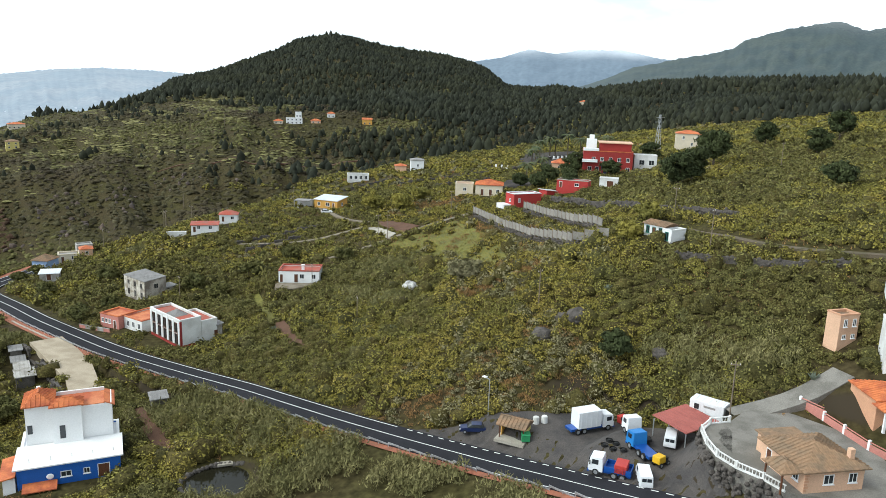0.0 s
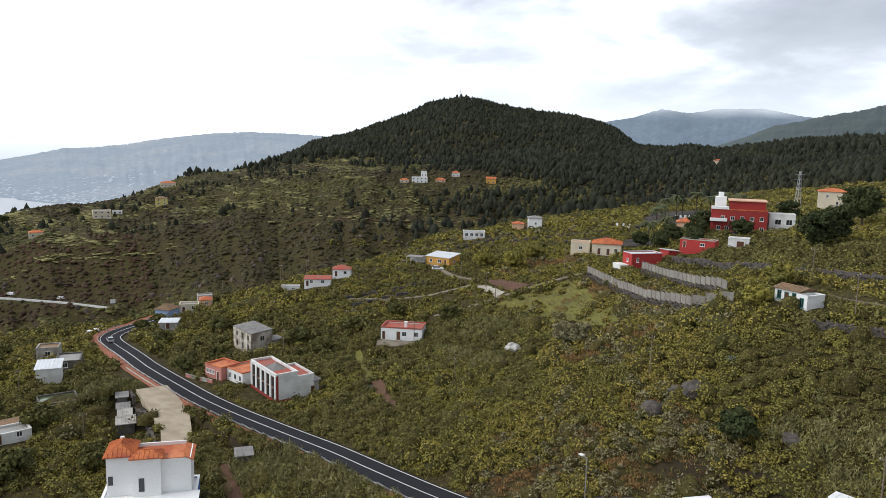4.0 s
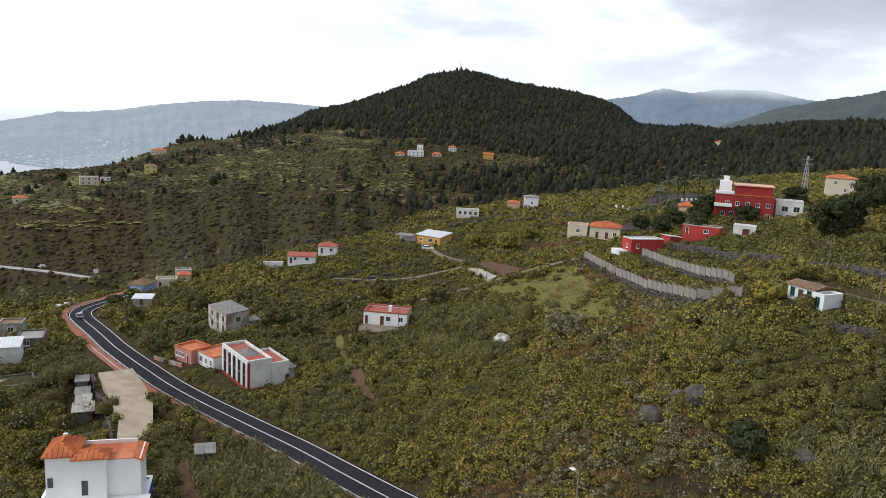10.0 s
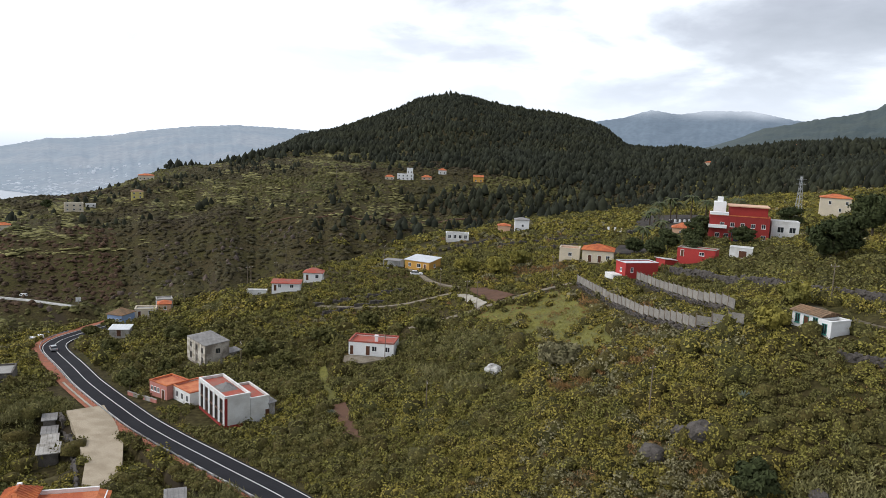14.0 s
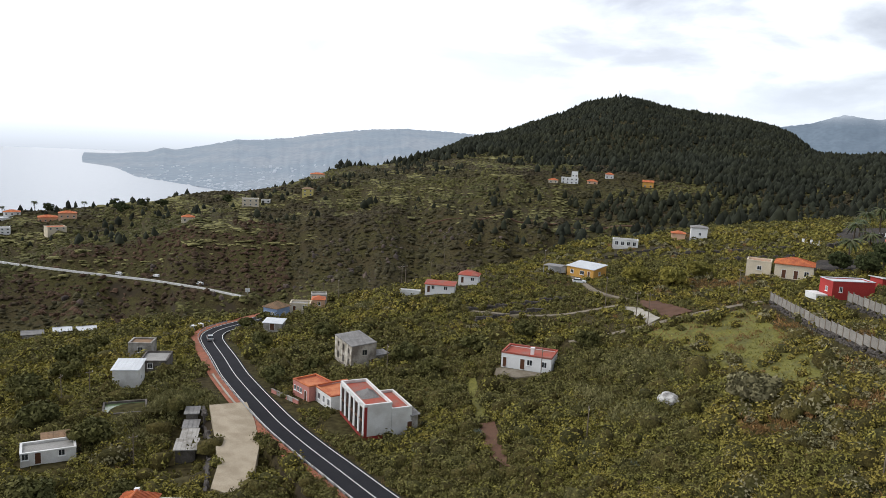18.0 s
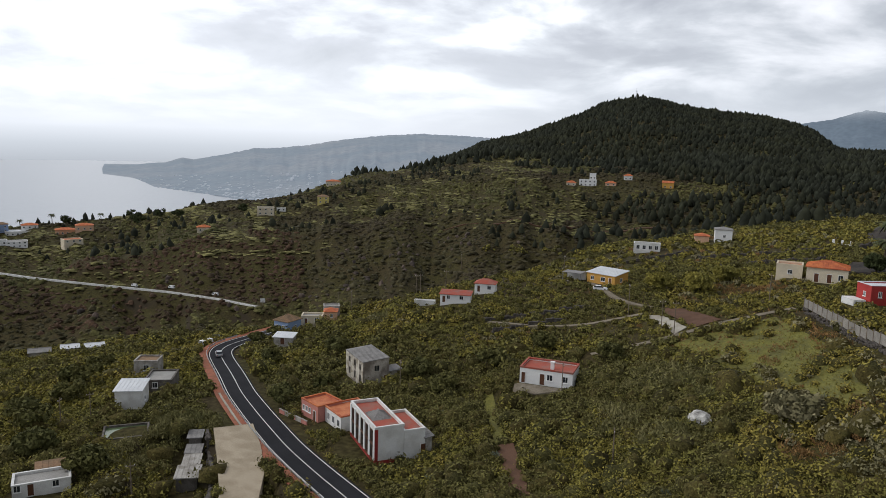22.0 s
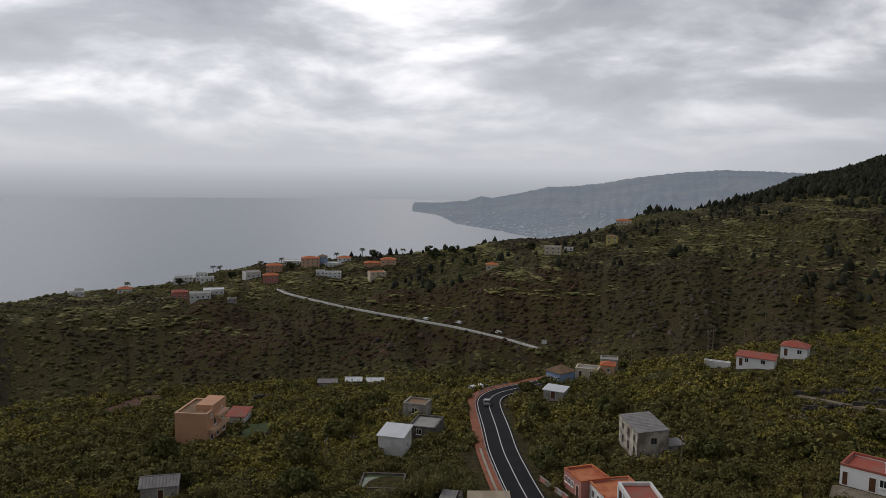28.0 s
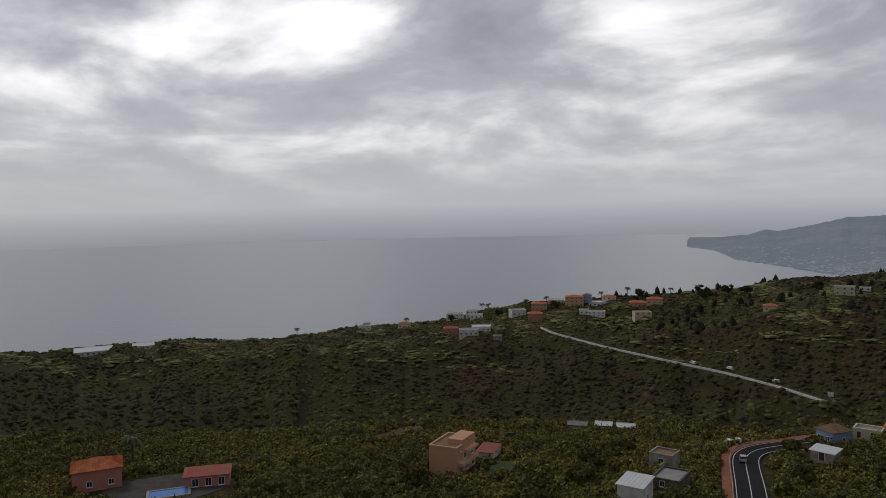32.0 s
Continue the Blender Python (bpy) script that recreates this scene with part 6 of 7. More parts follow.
# container
ct = thing("container", 48.4, 72.4, ground(48, 74) + 0.2, 132, "white site container with small windows and blocked lettering", "container")
part("box", box(0, -2.4, 0, 5.0, 0, 2.5), WHITE_PAINT, ct)
for i in range(12):
    part("rib", box(0.1 + i * 0.41, 0.004, 0.2, 0.27 + i * 0.41, 0.05, 2.4), WHITE_PAINT, ct)
for i in range(5):
    part("roof_rib", box(0.3 + i * 1.0, -2.3, 2.503, 0.5 + i * 1.0, -0.1, 2.56), WHITE_PAINT, ct)
part("window", box(3.6, 0.055, 1.2, 4.3, 0.09, 2.0), GLASS, ct)
part("lettering_bar", box(1.2, 0.055, 1.7, 2.9, 0.075, 2.0), ROOF_GREY, ct, "grey bar of unreadable lettering")
part("door", box(-0.05, -2.0, 0.1, -0.004, -0.9, 2.2), METAL_GREY, ct)
# red canopy
cpz = ground(42, 72)
cn = thing("canopy", 40.9, 68.3, cpz, 26, "open canopy with a faded red sheet roof", "canopy")
bm = bmesh.new()
add_poly(bm, [(0, 0, 2.8), (7.4, 0, 2.8), (7.4, 6.0, 3.2), (0, 6.0, 3.2)], (0, 0, 0.14))
RED_SHEET = material("faded_red_sheet", (0.36, 0.11, 0.09), 0.7, spread=0.15, scale=0.5)
cn_roof = part("roof", bm, RED_SHEET, cn)
for i in range(9):
    part("roof_rib", tube((0.5 + i * 0.8, 0, 2.96), (0.5 + i * 0.8, 6.0, 3.36), 0.05, 0.05, 4), RED_SHEET, cn_roof)
for px_, py2 in ((0.2, 0.2), (3.7, 0.2), (7.2, 0.2), (0.2, 5.8), (3.7, 5.8), (7.2, 5.8)):
    part("post", tube((px_, py2, -0.6), (px_, py2, 2.75), 0.09, 0.09, 6), METAL_GREY, cn)
# tiled bungalow on its walled terrace
TZ = ground(50, 57) + 0.1
tb = house("bungalow", 45.2, 48.9, 93, 8.0, 7.6, 2.7, PEACH, TILE_OLD, "peach bungalow with a broad mossy tiled roof and porch", [("L", 1.0, 0.9, 1.0, 1.3), ("L", 3.4, 0.9, 1.0, 1.3), ("L", 6.0, 0, 1.0, 2.1, "door"), ("R", 2.4, 0.9, 1.3, 1.2), ("R", 5.6, 0.9, 1.1, 1.2)], z=TZ, roof="hip", rise=1.5, base=2.4, over=0.5)
bm = bmesh.new()
add_hip(bm, 0.4, 0.1, 3.6, 2.6, 2.5, 0.9, 0.3)
part("porch_roof", bm, TILE_OLD, tb)
for px_ in (0.5, 3.5):
    part("porch_post", tube((px_, 2.5, -0.2), (px_, 2.5, 2.5), 0.12, 0.12, 8), WOOD_DARK, tb)
part("annex", box(8.1, -6.0, -1, 10.4, -1.0, 2.4), PEACH, tb)
part("annex_roof", box(8.6, -6.3, 2.403, 10.8, -0.7, 2.56), TILE_OLD, tb)
for k in range(7):
    part("quoin", box(-0.06, -0.5 if k % 2 else -0.35, 0.2 + k * 0.37, 0.0 - 0.004, 0.06, 0.45 + k * 0.37), SALMON, tb)
part("chimney", box(1.0, -6.9, 2.8, 1.6, -6.3, 4.4), PEACH, tb)
BAL = [(46.2, 67.0), (43.2, 66.6), (41.0, 64.6), (40.0, 61.3), (39.7, 58.0), (40.6, 55.0), (42.4, 52.2), (43.4, 49.4)]
TERR = BAL + [(52, 46), (60, 50), (61, 62), (56, 70), (50, 70)]
bm = bmesh.new()
add_poly(bm, [(x, y, TZ - 3.0) for x, y in TERR], (0, 0, 3.0 - 0.05))
tagged(part("terrace", bm, YARD_GREY), "grey concrete terrace round the tiled bungalow", "terrace", kind="structure")
for (xa, ya), (xb, yb) in zip(BAL[:-1], BAL[1:]):
    ln = math.hypot(xb - xa, yb - ya)
    bl = thing("balustrade", xa, ya, TZ, math.degrees(math.atan2(yb - ya, xb - xa)), "white balustrade on a dark stone retaining wall", "balustrade", "balustrades round the terrace")
    part("handrail", box(0, -0.09, 0.72, ln, 0.09, 0.82), WHITE, bl)
    part("kerb", box(0, -0.12, -0.1, ln, 0.12, 0.10), WHITE, bl)
    part("pier", box(-0.13, -0.14, -0.1, 0.13, 0.14, 0.92), WHITE, bl)
    n = int(ln / 0.42)
    for i in range(n):
        part("baluster", tube((0.3 + i * 0.42, 0, 0.12), (0.3 + i * 0.42, 0, 0.72), 0.06, 0.04, 6), WHITE, bl)
    bm = bmesh.new()
    for k in range(int(ln * 9)):
        m = Matrix.Translation((random.random() * ln, -0.35 + random.uniform(-0.25, 0.2), -0.3 - random.random() * 3.6)) @ Euler((random.random() * 3, random.random() * 3, 0)).to_matrix().to_4x4()
        bmesh.ops.create_icosphere(bm, subdivisions=1, radius=random.uniform(0.28, 0.48), matrix=m)
    tagged(part("rubble", bm, STONE, bl), kind="stuff")
FOOT.append((50, 58, 12))
FOOT.append((42, 70, 6))
# neighbours at the edge of the yard
ox = house("villa", 60.6, 60.0, 172, 8.0, 6.5, 2.7, SALMON, TILE, "small orange-roofed villa with a porch", [("L", 5.6, 0, 1.0, 2.1, "door"), ("L", 2.0, 0.9, 1.2, 1.3), ("R", 2.4, 0.9, 1.1, 1.2)], z=ground(64, 62) + 0.3, roof="hip", rise=1.1)
ox.matrix_world = pose(71.6, 60.8, ground(66, 63) - 1.2, 0, 0, 172)
FOOT.append((65.5, 64, 6.5))
bm = bmesh.new()
add_hip(bm, 5.4, 0.2, 8.4, 2.6, 2.3, 0.7, 0.3)
part("porch_roof", bm, TILE, ox)
for px_ in (5.6, 8.2):
    part("porch_post", box(px_ - 0.15, 2.3, -0.8, px_ + 0.15, 2.6, 2.3), WHITE_BRIGHT, ox)
PF = [(58.6, 70.2), (59.8, 66.5), (60.0, 62.5), (60.2, 58.0), (61.0, 54.5)]
for (xa, ya), (xb, yb) in zip(PF[:-1], PF[1:]):
    ln = math.hypot(xb - xa, yb - ya)
    bl = thing("garden_wall", xa, ya, ground(xa, ya) + 0.1, math.degrees(math.atan2(yb - ya, xb - xa)), "pink garden wall with white posts and railings", "wall", "pink garden walls")
    part("wall", box(0, -0.12, -1.0, ln, 0.12, 0.75), PINKWALL, bl)
    part("post", box(-0.16, -0.17, -1.0, 0.16, 0.17, 1.3), WHITE_BRIGHT, bl)
    part("rail", box(0.16, -0.05, 1.0, ln - 0.16, 0.05, 1.12), PINKWALL, bl)
house("house", 74.5, 65.5, 150, 6.0, 6.0, 5.0, WHITE, ROOF_GREY, "white house with an arched balcony on the slope", [("L", 1.0, 2.6, 1.2, 1.5), ("L", 3.4, 2.6, 1.2, 1.5), ("R", 1.5, 1.0, 1.2, 1.4)], parapet=0.6)
house("house", 83.5, 77.0, 150, 6.0, 6.0, 3.4, WHITE_BRIGHT, ROOF_GREY, "white house with a terrace on the slope", [("L", 1.0, 1.2, 1.2, 1.3), ("L", 3.8, 1.2, 1.2, 1.3)], parapet=0.4)
# vehicles out on the road
for x, y, rz, paint, lab in ((-118.2, 214, 250, WHITE_PAINT, "white van parked at the outer edge of the bend"), (-10.5, 252.6, 10, WHITE_PAINT, "white car parked beside the orange bungalow")):
    car(x, y, rz, paint, lab, van="van" in lab)
for x, y, rz, paint, lab in ((-120.5, 224, 300, WHITE_PAINT, "small white car parked beyond the bend"), (-106.6, 202.2, 126, METAL_GREY, "silver car driving round the bend")):
    car(x, y, rz, paint, lab, z=float(ROAD_Z[int(np.argmin(np.hypot(ROAD_LINE[:, 0] - x, ROAD_LINE[:, 1] - y)))]) + 0.005 if "silver" in lab else None)
for x, y in ((-311, 435.6), (-286.7, 440), (-250, 431.5)):
    car(x, y, 172, WHITE_PAINT, "white van on the road across the ravine", z=float(np.interp(-x, -RAVINE_ROAD[0][:, 0], RAVINE_ROAD[1])) + 1.55, van=True)
sg = thing("road_sign", -212, 421, float(RAVINE_ROAD[1][-1]) + 0.6, 30, "white road sign at the turn of the ravine road", "sign")
part("post", tube((0, 0, -3), (0, 0, 3.2), 0.12, 0.12, 6), METAL_GREY, sg)
part("board", box(-1.4, -0.06, 2.2, 1.4, 0.06, 4.6), WHITE_BRIGHT, sg)
# white-topped boulder and dark rocks in the scrub
def boulder(x, y, r, mat, label):
    b_ = thing("boulder", x, y, ground(x, y), random.uniform(0, 90), label, "boulder")
    bm = bmesh.new()
    bmesh.ops.create_icosphere(bm, subdivisions=3, radius=r)
    for v in bm.verts:
        v.co *= 1 + 0.35 * noise.noise(v.co / r * 1.7 + Vector((x, y, 0)))
        v.co.z = v.co.z * 0.8 + r * 0.35
    part("rock", bm, mat, b_)


boulder(10.7, 151.0, 1.9, material("pale_bleached_rock", (0.50, 0.49, 0.46), 0.9, spread=0.3, scale=0.7, second=(0.20, 0.19, 0.18)), "large pale bleached boulder in the scrub")
for x, y, r in ((37.7, 107.6, 2.0), (35.5, 108.5, 1.5), (30.6, 106.1, 1.8), (47.5, 92.5, 1.4), (-16.5, 160, 1.0)):
    boulder(x, y, r, STONE, "dark lava boulder in the scrub")
# mansion garden: white pillars, dark slopes
DARK_SLOPE = [(78, 325), (87, 306), (109, 318), (122, 350), (116, 385), (100, 392), (88, 360)]
DARK_BANK = [(54, 252), (60, 270), (70, 266), (68, 250), (64, 240)]
LAVA = material("dark_volcanic_soil", (0.050, 0.045, 0.042), 0.95, spread=0.3, scale=0.15, fine=1.2, bump=0.8, relief=0.3, second=(0.070, 0.060, 0.050), spec=0.08)
drape("soil_bed", DARK_SLOPE, LAVA, "dark volcanic slope in the mansion garden", "garden bed", lift=0.6, step=3)
drape("soil_bed", DARK_BANK, LAVA, "dark volcanic slope above the cottages", "garden bed", lift=0.6, step=3)
for (xa, ya, xb, yb, n) in ((95, 330, 104, 333, 5), (108, 330, 113, 327, 3), (66, 318, 76, 312, 5)):
    wl = thing("garden_wall", xa, ya, ground(xa, ya), math.degrees(math.atan2(yb - ya, xb - xa)), "white garden wall with square pillars", "wall", "white garden walls")
    ln = math.hypot(xb - xa, yb - ya)
    part("wall", box(0, -0.2, -1.5, ln, 0.2, 1.0), WHITE_BRIGHT, wl)
    for i in range(n):
        part("pillar", box(ln * i / (n - 1) - 0.35, -0.35, -1.5, ln * i / (n - 1) + 0.35, 0.35, 2.2), WHITE_BRIGHT, wl)

# ---------- shrubs, trees and forest ----------
rng = np.random.default_rng(7)


def ico(sub):
    bm = bmesh.new()
    bmesh.ops.create_icosphere(bm, subdivisions=sub, radius=1)
    bm.verts.ensure_lookup_table()
    v = np.array([x.co[:] for x in bm.verts])
    f = np.array([[x.index for x in fc.verts] for fc in bm.faces])
    bm.free()
    return v, f


ICO1 = ico(1)


def dome(rings):
    """Half a rounded body: rings of (count, radius, height) from the foot up, closed by one top vertex."""
    v, f, first = [], [], []
    for i, (n, r, h) in enumerate(rings):
        first.append(len(v))
        v += [(r * math.cos((k + 0.5 * i) / n * math.tau), r * math.sin((k + 0.5 * i) / n * math.tau), h) for k in range(n)]
    v.append((0, 0, 1.0))
    for (n, _, _), a, b in zip(rings, first, first[1:]):
        for k in range(n):
            p, q = a + k, a + (k + 1) % n
            f += [(p, q, b + k), (q, b + (k + 1) % n, b + k)]
    n, a = rings[-1][0], first[-1]
    f += [(a + k, a + (k + 1) % n, len(v) - 1) for k in range(n)]
    return np.array(v), np.array(f)


DOME_FAR = dome([(5, 0.95, -0.3), (5, 0.82, 0.5)])
DOME_SMALL = dome([(4, 0.95, -0.3), (4, 0.8, 0.5)])


def mesh_from(name, verts, tris, mat, label, category="shrubs", smooth_it=False):
    me = bpy.data.meshes.new(name)
    me.vertices.add(len(verts))
    me.vertices.foreach_set("co", verts.astype(np.float32).ravel())
    me.loops.add(tris.size)
    me.loops.foreach_set("vertex_index", tris.astype(np.int32).ravel())
    k = tris.shape[1]
    me.polygons.add(len(tris))
    me.polygons.foreach_set("loop_start", np.arange(0, tris.size, k, dtype=np.int32))
    if smooth_it:
        me.polygons.foreach_set("use_smooth", np.ones(len(tris), bool))
    me.materials.append(mat)
    me.update(calc_edges=True)
    return tagged(new(name, me), label, category, kind="stuff")


def blobs(pos, size, flat, template, jitter=0.28):
    """Uneven rounded cores, one per plant, as vertices and triangles."""
    v, f = template
    n, m = len(pos), len(v)
    s = 1 + rng.normal(0, jitter, (n, m, 1)).clip(-0.55, 0.7)
    turn = rng.uniform(0, math.tau, n)
    c, q = np.cos(turn)[:, None], np.sin(turn)[:, None]
    p = v[None] * s
    p = np.stack([p[..., 0] * c - p[..., 1] * q, p[..., 0] * q + p[..., 1] * c, p[..., 2]], -1)
    p[..., 2] *= flat[:, None]
    p = p * size[:, None, None] + pos[:, None, :]
    p[..., 2] += (size * flat * 0.45)[:, None]
    return p.reshape(-1, 3), (f[None] + (np.arange(n) * m)[:, None, None]).reshape(-1, 3)


def leaves(pos, size, flat, count, leaf, upright=0.0, inner=0.45):
    """Small tilted leaf tufts filling the body of each plant."""
    n = len(pos)
    d = rng.normal(0, 1, (n, count, 3))
    d[..., 2] = np.abs(d[..., 2]) * 0.9 + 0.05
    d /= np.linalg.norm(d, axis=-1, keepdims=True)
    r = rng.uniform(inner, 1.0, (n, count, 1)) ** 0.7 * rng.uniform(0.85, 1.3, (n, count, 1))
    c = d * r
    c[..., 2] *= flat[:, None]
    c = c * size[:, None, None] + pos[:, None, :]
    c[..., 2] += (size * flat * 0.25)[:, None]
    d = d + rng.normal(0, 0.42, d.shape)
    d /= np.linalg.norm(d, axis=-1, keepdims=True)
    a = rng.normal(0, 1, (n, count, 3))
    if upright:
        a[..., 2] = np.abs(a[..., 2]) + upright
        a /= np.linalg.norm(a, axis=-1, keepdims=True)
    a -= (a * d).sum(-1, keepdims=True) * d * (0.8 if not upright else 0.0)
    a /= np.linalg.norm(a, axis=-1, keepdims=True) + 1e-9
    b = np.cross(d, a)
    b /= np.linalg.norm(b, axis=-1, keepdims=True) + 1e-9
    s = leaf * rng.uniform(0.55, 1.5, (n, count, 1)) * np.sqrt(size)[:, None, None]
    a, b = a * s, b * s * (0.68 if not upright else 0.24)
    q = np.stack([c - a * 0.8 - b, c - a * 0.6 + b * 1.1, c + a * 1.2], 2) + rng.normal(0, 0.16, (n, count, 3, 1)) * d[:, :, None] * s[:, :, None]
    return q.reshape(-1, 3), np.arange(n * count * 3).reshape(-1, 3)


def plants(name, pos, size, flat, mat, label, count=14, leaf=0.3, upright=0.0, category="shrubs", inner=0.45):
    v, f = leaves(pos, size, flat, count, leaf, upright, inner)
    return mesh_from(name, v, f, mat, label, category)


def bodies(name, pos, size, flat, mat, label, body, jitter=0.22):
    """Uneven rounded shrub bodies as one mesh."""
    v, f = blobs(pos, size, flat, body, jitter)
    return mesh_from(name, v, f, mat, label, "shrubs", smooth_it=True)


def free(x, y, margin=0.0):
    ok = np.ones(len(x), bool)
    for a, b, r in FOOT:
        ok &= np.hypot(x - a, y - b) > r + margin
    for poly in (LAYBY, PLATFORM, FIELD, BROWN_PLOT, PATIO, STRIP, PATH_BED, YARD, PLOT, LAWN, DARK_SLOPE, DARK_BANK):
        ok &= ~inside(x, y, poly)
    gap, _ = road_gap(x, y)
    ok &= gap > np.where(y > 150, 5.9, 4.3) + margin
    for p, half in LANE_LINES:
        for k in range(len(p)):
            ok &= np.hypot(x - p[k, 0], y - p[k, 1]) > half + 1.2 + margin
    return ok


def scatter(r0, r1, a0, a1, step):
    """Jittered places in a sector round (0, 40); bearings to the left."""
    xs = np.arange(-r1, r1, step)
    X_, Y_ = np.meshgrid(xs, xs)
    x, y = X_.ravel() + rng.uniform(-0.5, 0.5, X_.size) * step, Y_.ravel() + rng.uniform(-0.5, 0.5, X_.size) * step
    d, b = np.hypot(x, y), np.degrees(np.arctan2(-x, y))
    k = (d > r0) & (d < r1) & (b > a0) & (b < a1)
    return x[k], y[k] + 40


LEAF = dict(rough=0.85, scale=0.10, fine=1.6, bump=0.0, island=0.32, spec=0.12)
KINDS = [
    ("dark_green_shrubs", material("dark_shrub_leaves", (0.148, 0.138, 0.046), spread=0.25, second=(0.126, 0.114, 0.036), **LEAF), "dense dark green scrub on the hillside"),
    ("green_shrubs", material("green_shrub_leaves", (0.218, 0.189, 0.042), spread=0.25, second=(0.175, 0.163, 0.044), **LEAF), "fresh green scrub on the hillside"),
    ("yellow_green_shrubs", material("yellow_green_shrub_leaves", (0.258, 0.209, 0.050), spread=0.25, second=(0.220, 0.190, 0.043), **LEAF), "yellow-green flowering scrub"),
    ("grey_shrubs", material("grey_green_shrub_leaves", (0.230, 0.205, 0.118), spread=0.25, second=(0.170, 0.156, 0.080), **LEAF), "silvery grey-green scrub"),
    ("dry_shrubs", material("dry_grass_stems", (0.275, 0.160, 0.066), spread=0.3, second=(0.205, 0.128, 0.054), **LEAF), "dry brown grass and dead stems"),
]
# shrub cores coloured darker than the leaves, as the shade in the gaps
SHADE_CORE = material("shade_dark_inner_foliage", (0.072, 0.059, 0.019), 0.9, spread=0.5, scale=0.15, fine=3.0, bump=1.0, relief=0.25, island=0.3, second=(0.056, 0.053, 0.018), spec=0.1)


def terraced(x, y):
    """How far a place belongs to the stepped fields above the farmhouse."""
    return smooth((y - 196) / 14) * smooth((x + 62) / 14) * smooth((76 - x) / 14) * smooth((345 - y) / 20)


def kind_of(x, y, z):
    """Which kind of shrub grows where: patches, mixed at their edges; greener towards the ravine, darker in the dip above the lay-by."""
    a, b = fbm(x / 30, y / 30, 40), fbm(x / 6, y / 6, 50)
    t = a * 0.62 + b * 0.38 + rng.normal(0, 0.028, len(x)) + np.clip(x / 1600, -0.03, 0.03) - 0.012
    t -= 0.06 * smooth((x - 2) / 14) * smooth((132 - y) / 16)
    t += 0.045 * smooth(1 - np.hypot((x - 24) / 24, (y - 172) / 38))
    t -= 0.03 * smooth((-x - 55) / 20) + 0.06 * smooth((x - 34) / 30)
    t += 0.03 * smooth(1 - np.hypot((x + 6) / 42, (y - 125) / 50))
    t += terraced(x, y) * np.where(np.mod(z + 1.2 * fbm(x / 20, y / 20, 44), 2.4) < 1.3, 0.05, -0.07)
    return np.digitize(t, [0.43, 0.55, 0.63, 0.68])


ZONES = ((46, 95, 1.3, 96, 0.135, 0.6, 2.7), (95, 150, 1.6, 74, 0.165, 0.7, 3.0), (150, 255, 2.0, 50, 0.235, 0.8, 3.0), (255, 480, 3.2, 32, 0.39, 0.9, 3.0))
for zi, (r0, r1, step, count, leaf, s0, s1) in enumerate(ZONES):
    a0, a1 = ((-74, 48), (-64, 74), (-54, 94), (-46, 12))[zi]
    x, y = scatter(r0, r1, a0, a1, step)
    k = free(x, y) & (bare_level(x, y) > -14)
    # open grassy plots stay thinly grown
    plot = fbm(x / 30, y / 30, 77)
    k &= ~((plot > 0.68) & (rng.random(len(x)) < 0.4))
    k &= ~(inside(x, y, MEADOW) & (rng.random(len(x)) < 0.8))
    x, y = x[k], y[k]
    z = level(x, y)
    kinds = kind_of(x, y, z)
    base = s0 + (s1 - s0) * rng.beta(1.0, 3.4, len(x)) * (0.35 + 1.4 * fbm(x / 9, y / 9, 91))
    base *= 1 - 0.3 * terraced(x, y)
    gap, _ = road_gap(x, y)
    base = np.minimum(base, np.maximum(0.45, gap - 3.7))
    flat = rng.uniform(0.55, 1.1, len(x))
    pos = np.stack([x, y, z], -1)
    woody = kinds != 4
    bodies("inner_foliage", pos[woody] - [0, 0, 0.15], base[woody] * 0.80, flat[woody], SHADE_CORE, "inner foliage of the hillside scrub, coloured dark as shade between leaves", DOME_FAR)
    for i, (nm, mat, lab) in enumerate(KINDS):
        s = kinds == i
        if s.any():
            plants(nm, pos[s], base[s] * (0.75 if i == 4 else 1), flat[s], mat, lab, count, leaf * (1.25 if i == 4 else 1), 0.7 if i == 4 else 0.0, inner=0.55)

# low grass tufts between the shrubs close by
x, y = scatter(46, 215, -70, 92, 1.3)
k = free(x, y, -0.6)
x, y = x[k], y[k]
g = fbm(x / 16, y / 16, 15) * 0.7 + fbm(x / 4, y / 4, 16) * 0.3
for nm, mat, lab, sel in (("grass", KINDS[1][1], "green grass tufts between the shrubs", g < 0.52), ("dry_grass", KINDS[4][1], "dry grass tufts between the shrubs", g >= 0.60), ("herbs", KINDS[2][1], "yellow flowering herbs between the shrubs", (g >= 0.52) & (g < 0.60))):
    n = int(sel.sum())
    v, f = leaves(np.stack([x[sel], y[sel], level(x[sel], y[sel]) - 0.1], -1), np.full(n, 0.6), np.full(n, 0.45), 6, 0.36, 0.5)
    mesh_from(nm, v, f, mat, lab, "grass")

# tall cane thickets
CANE = material("cane_leaves", (0.215, 0.195, 0.085), spread=0.25, second=(0.145, 0.14, 0.055), **LEAF)
cx_, cy_ = [], []
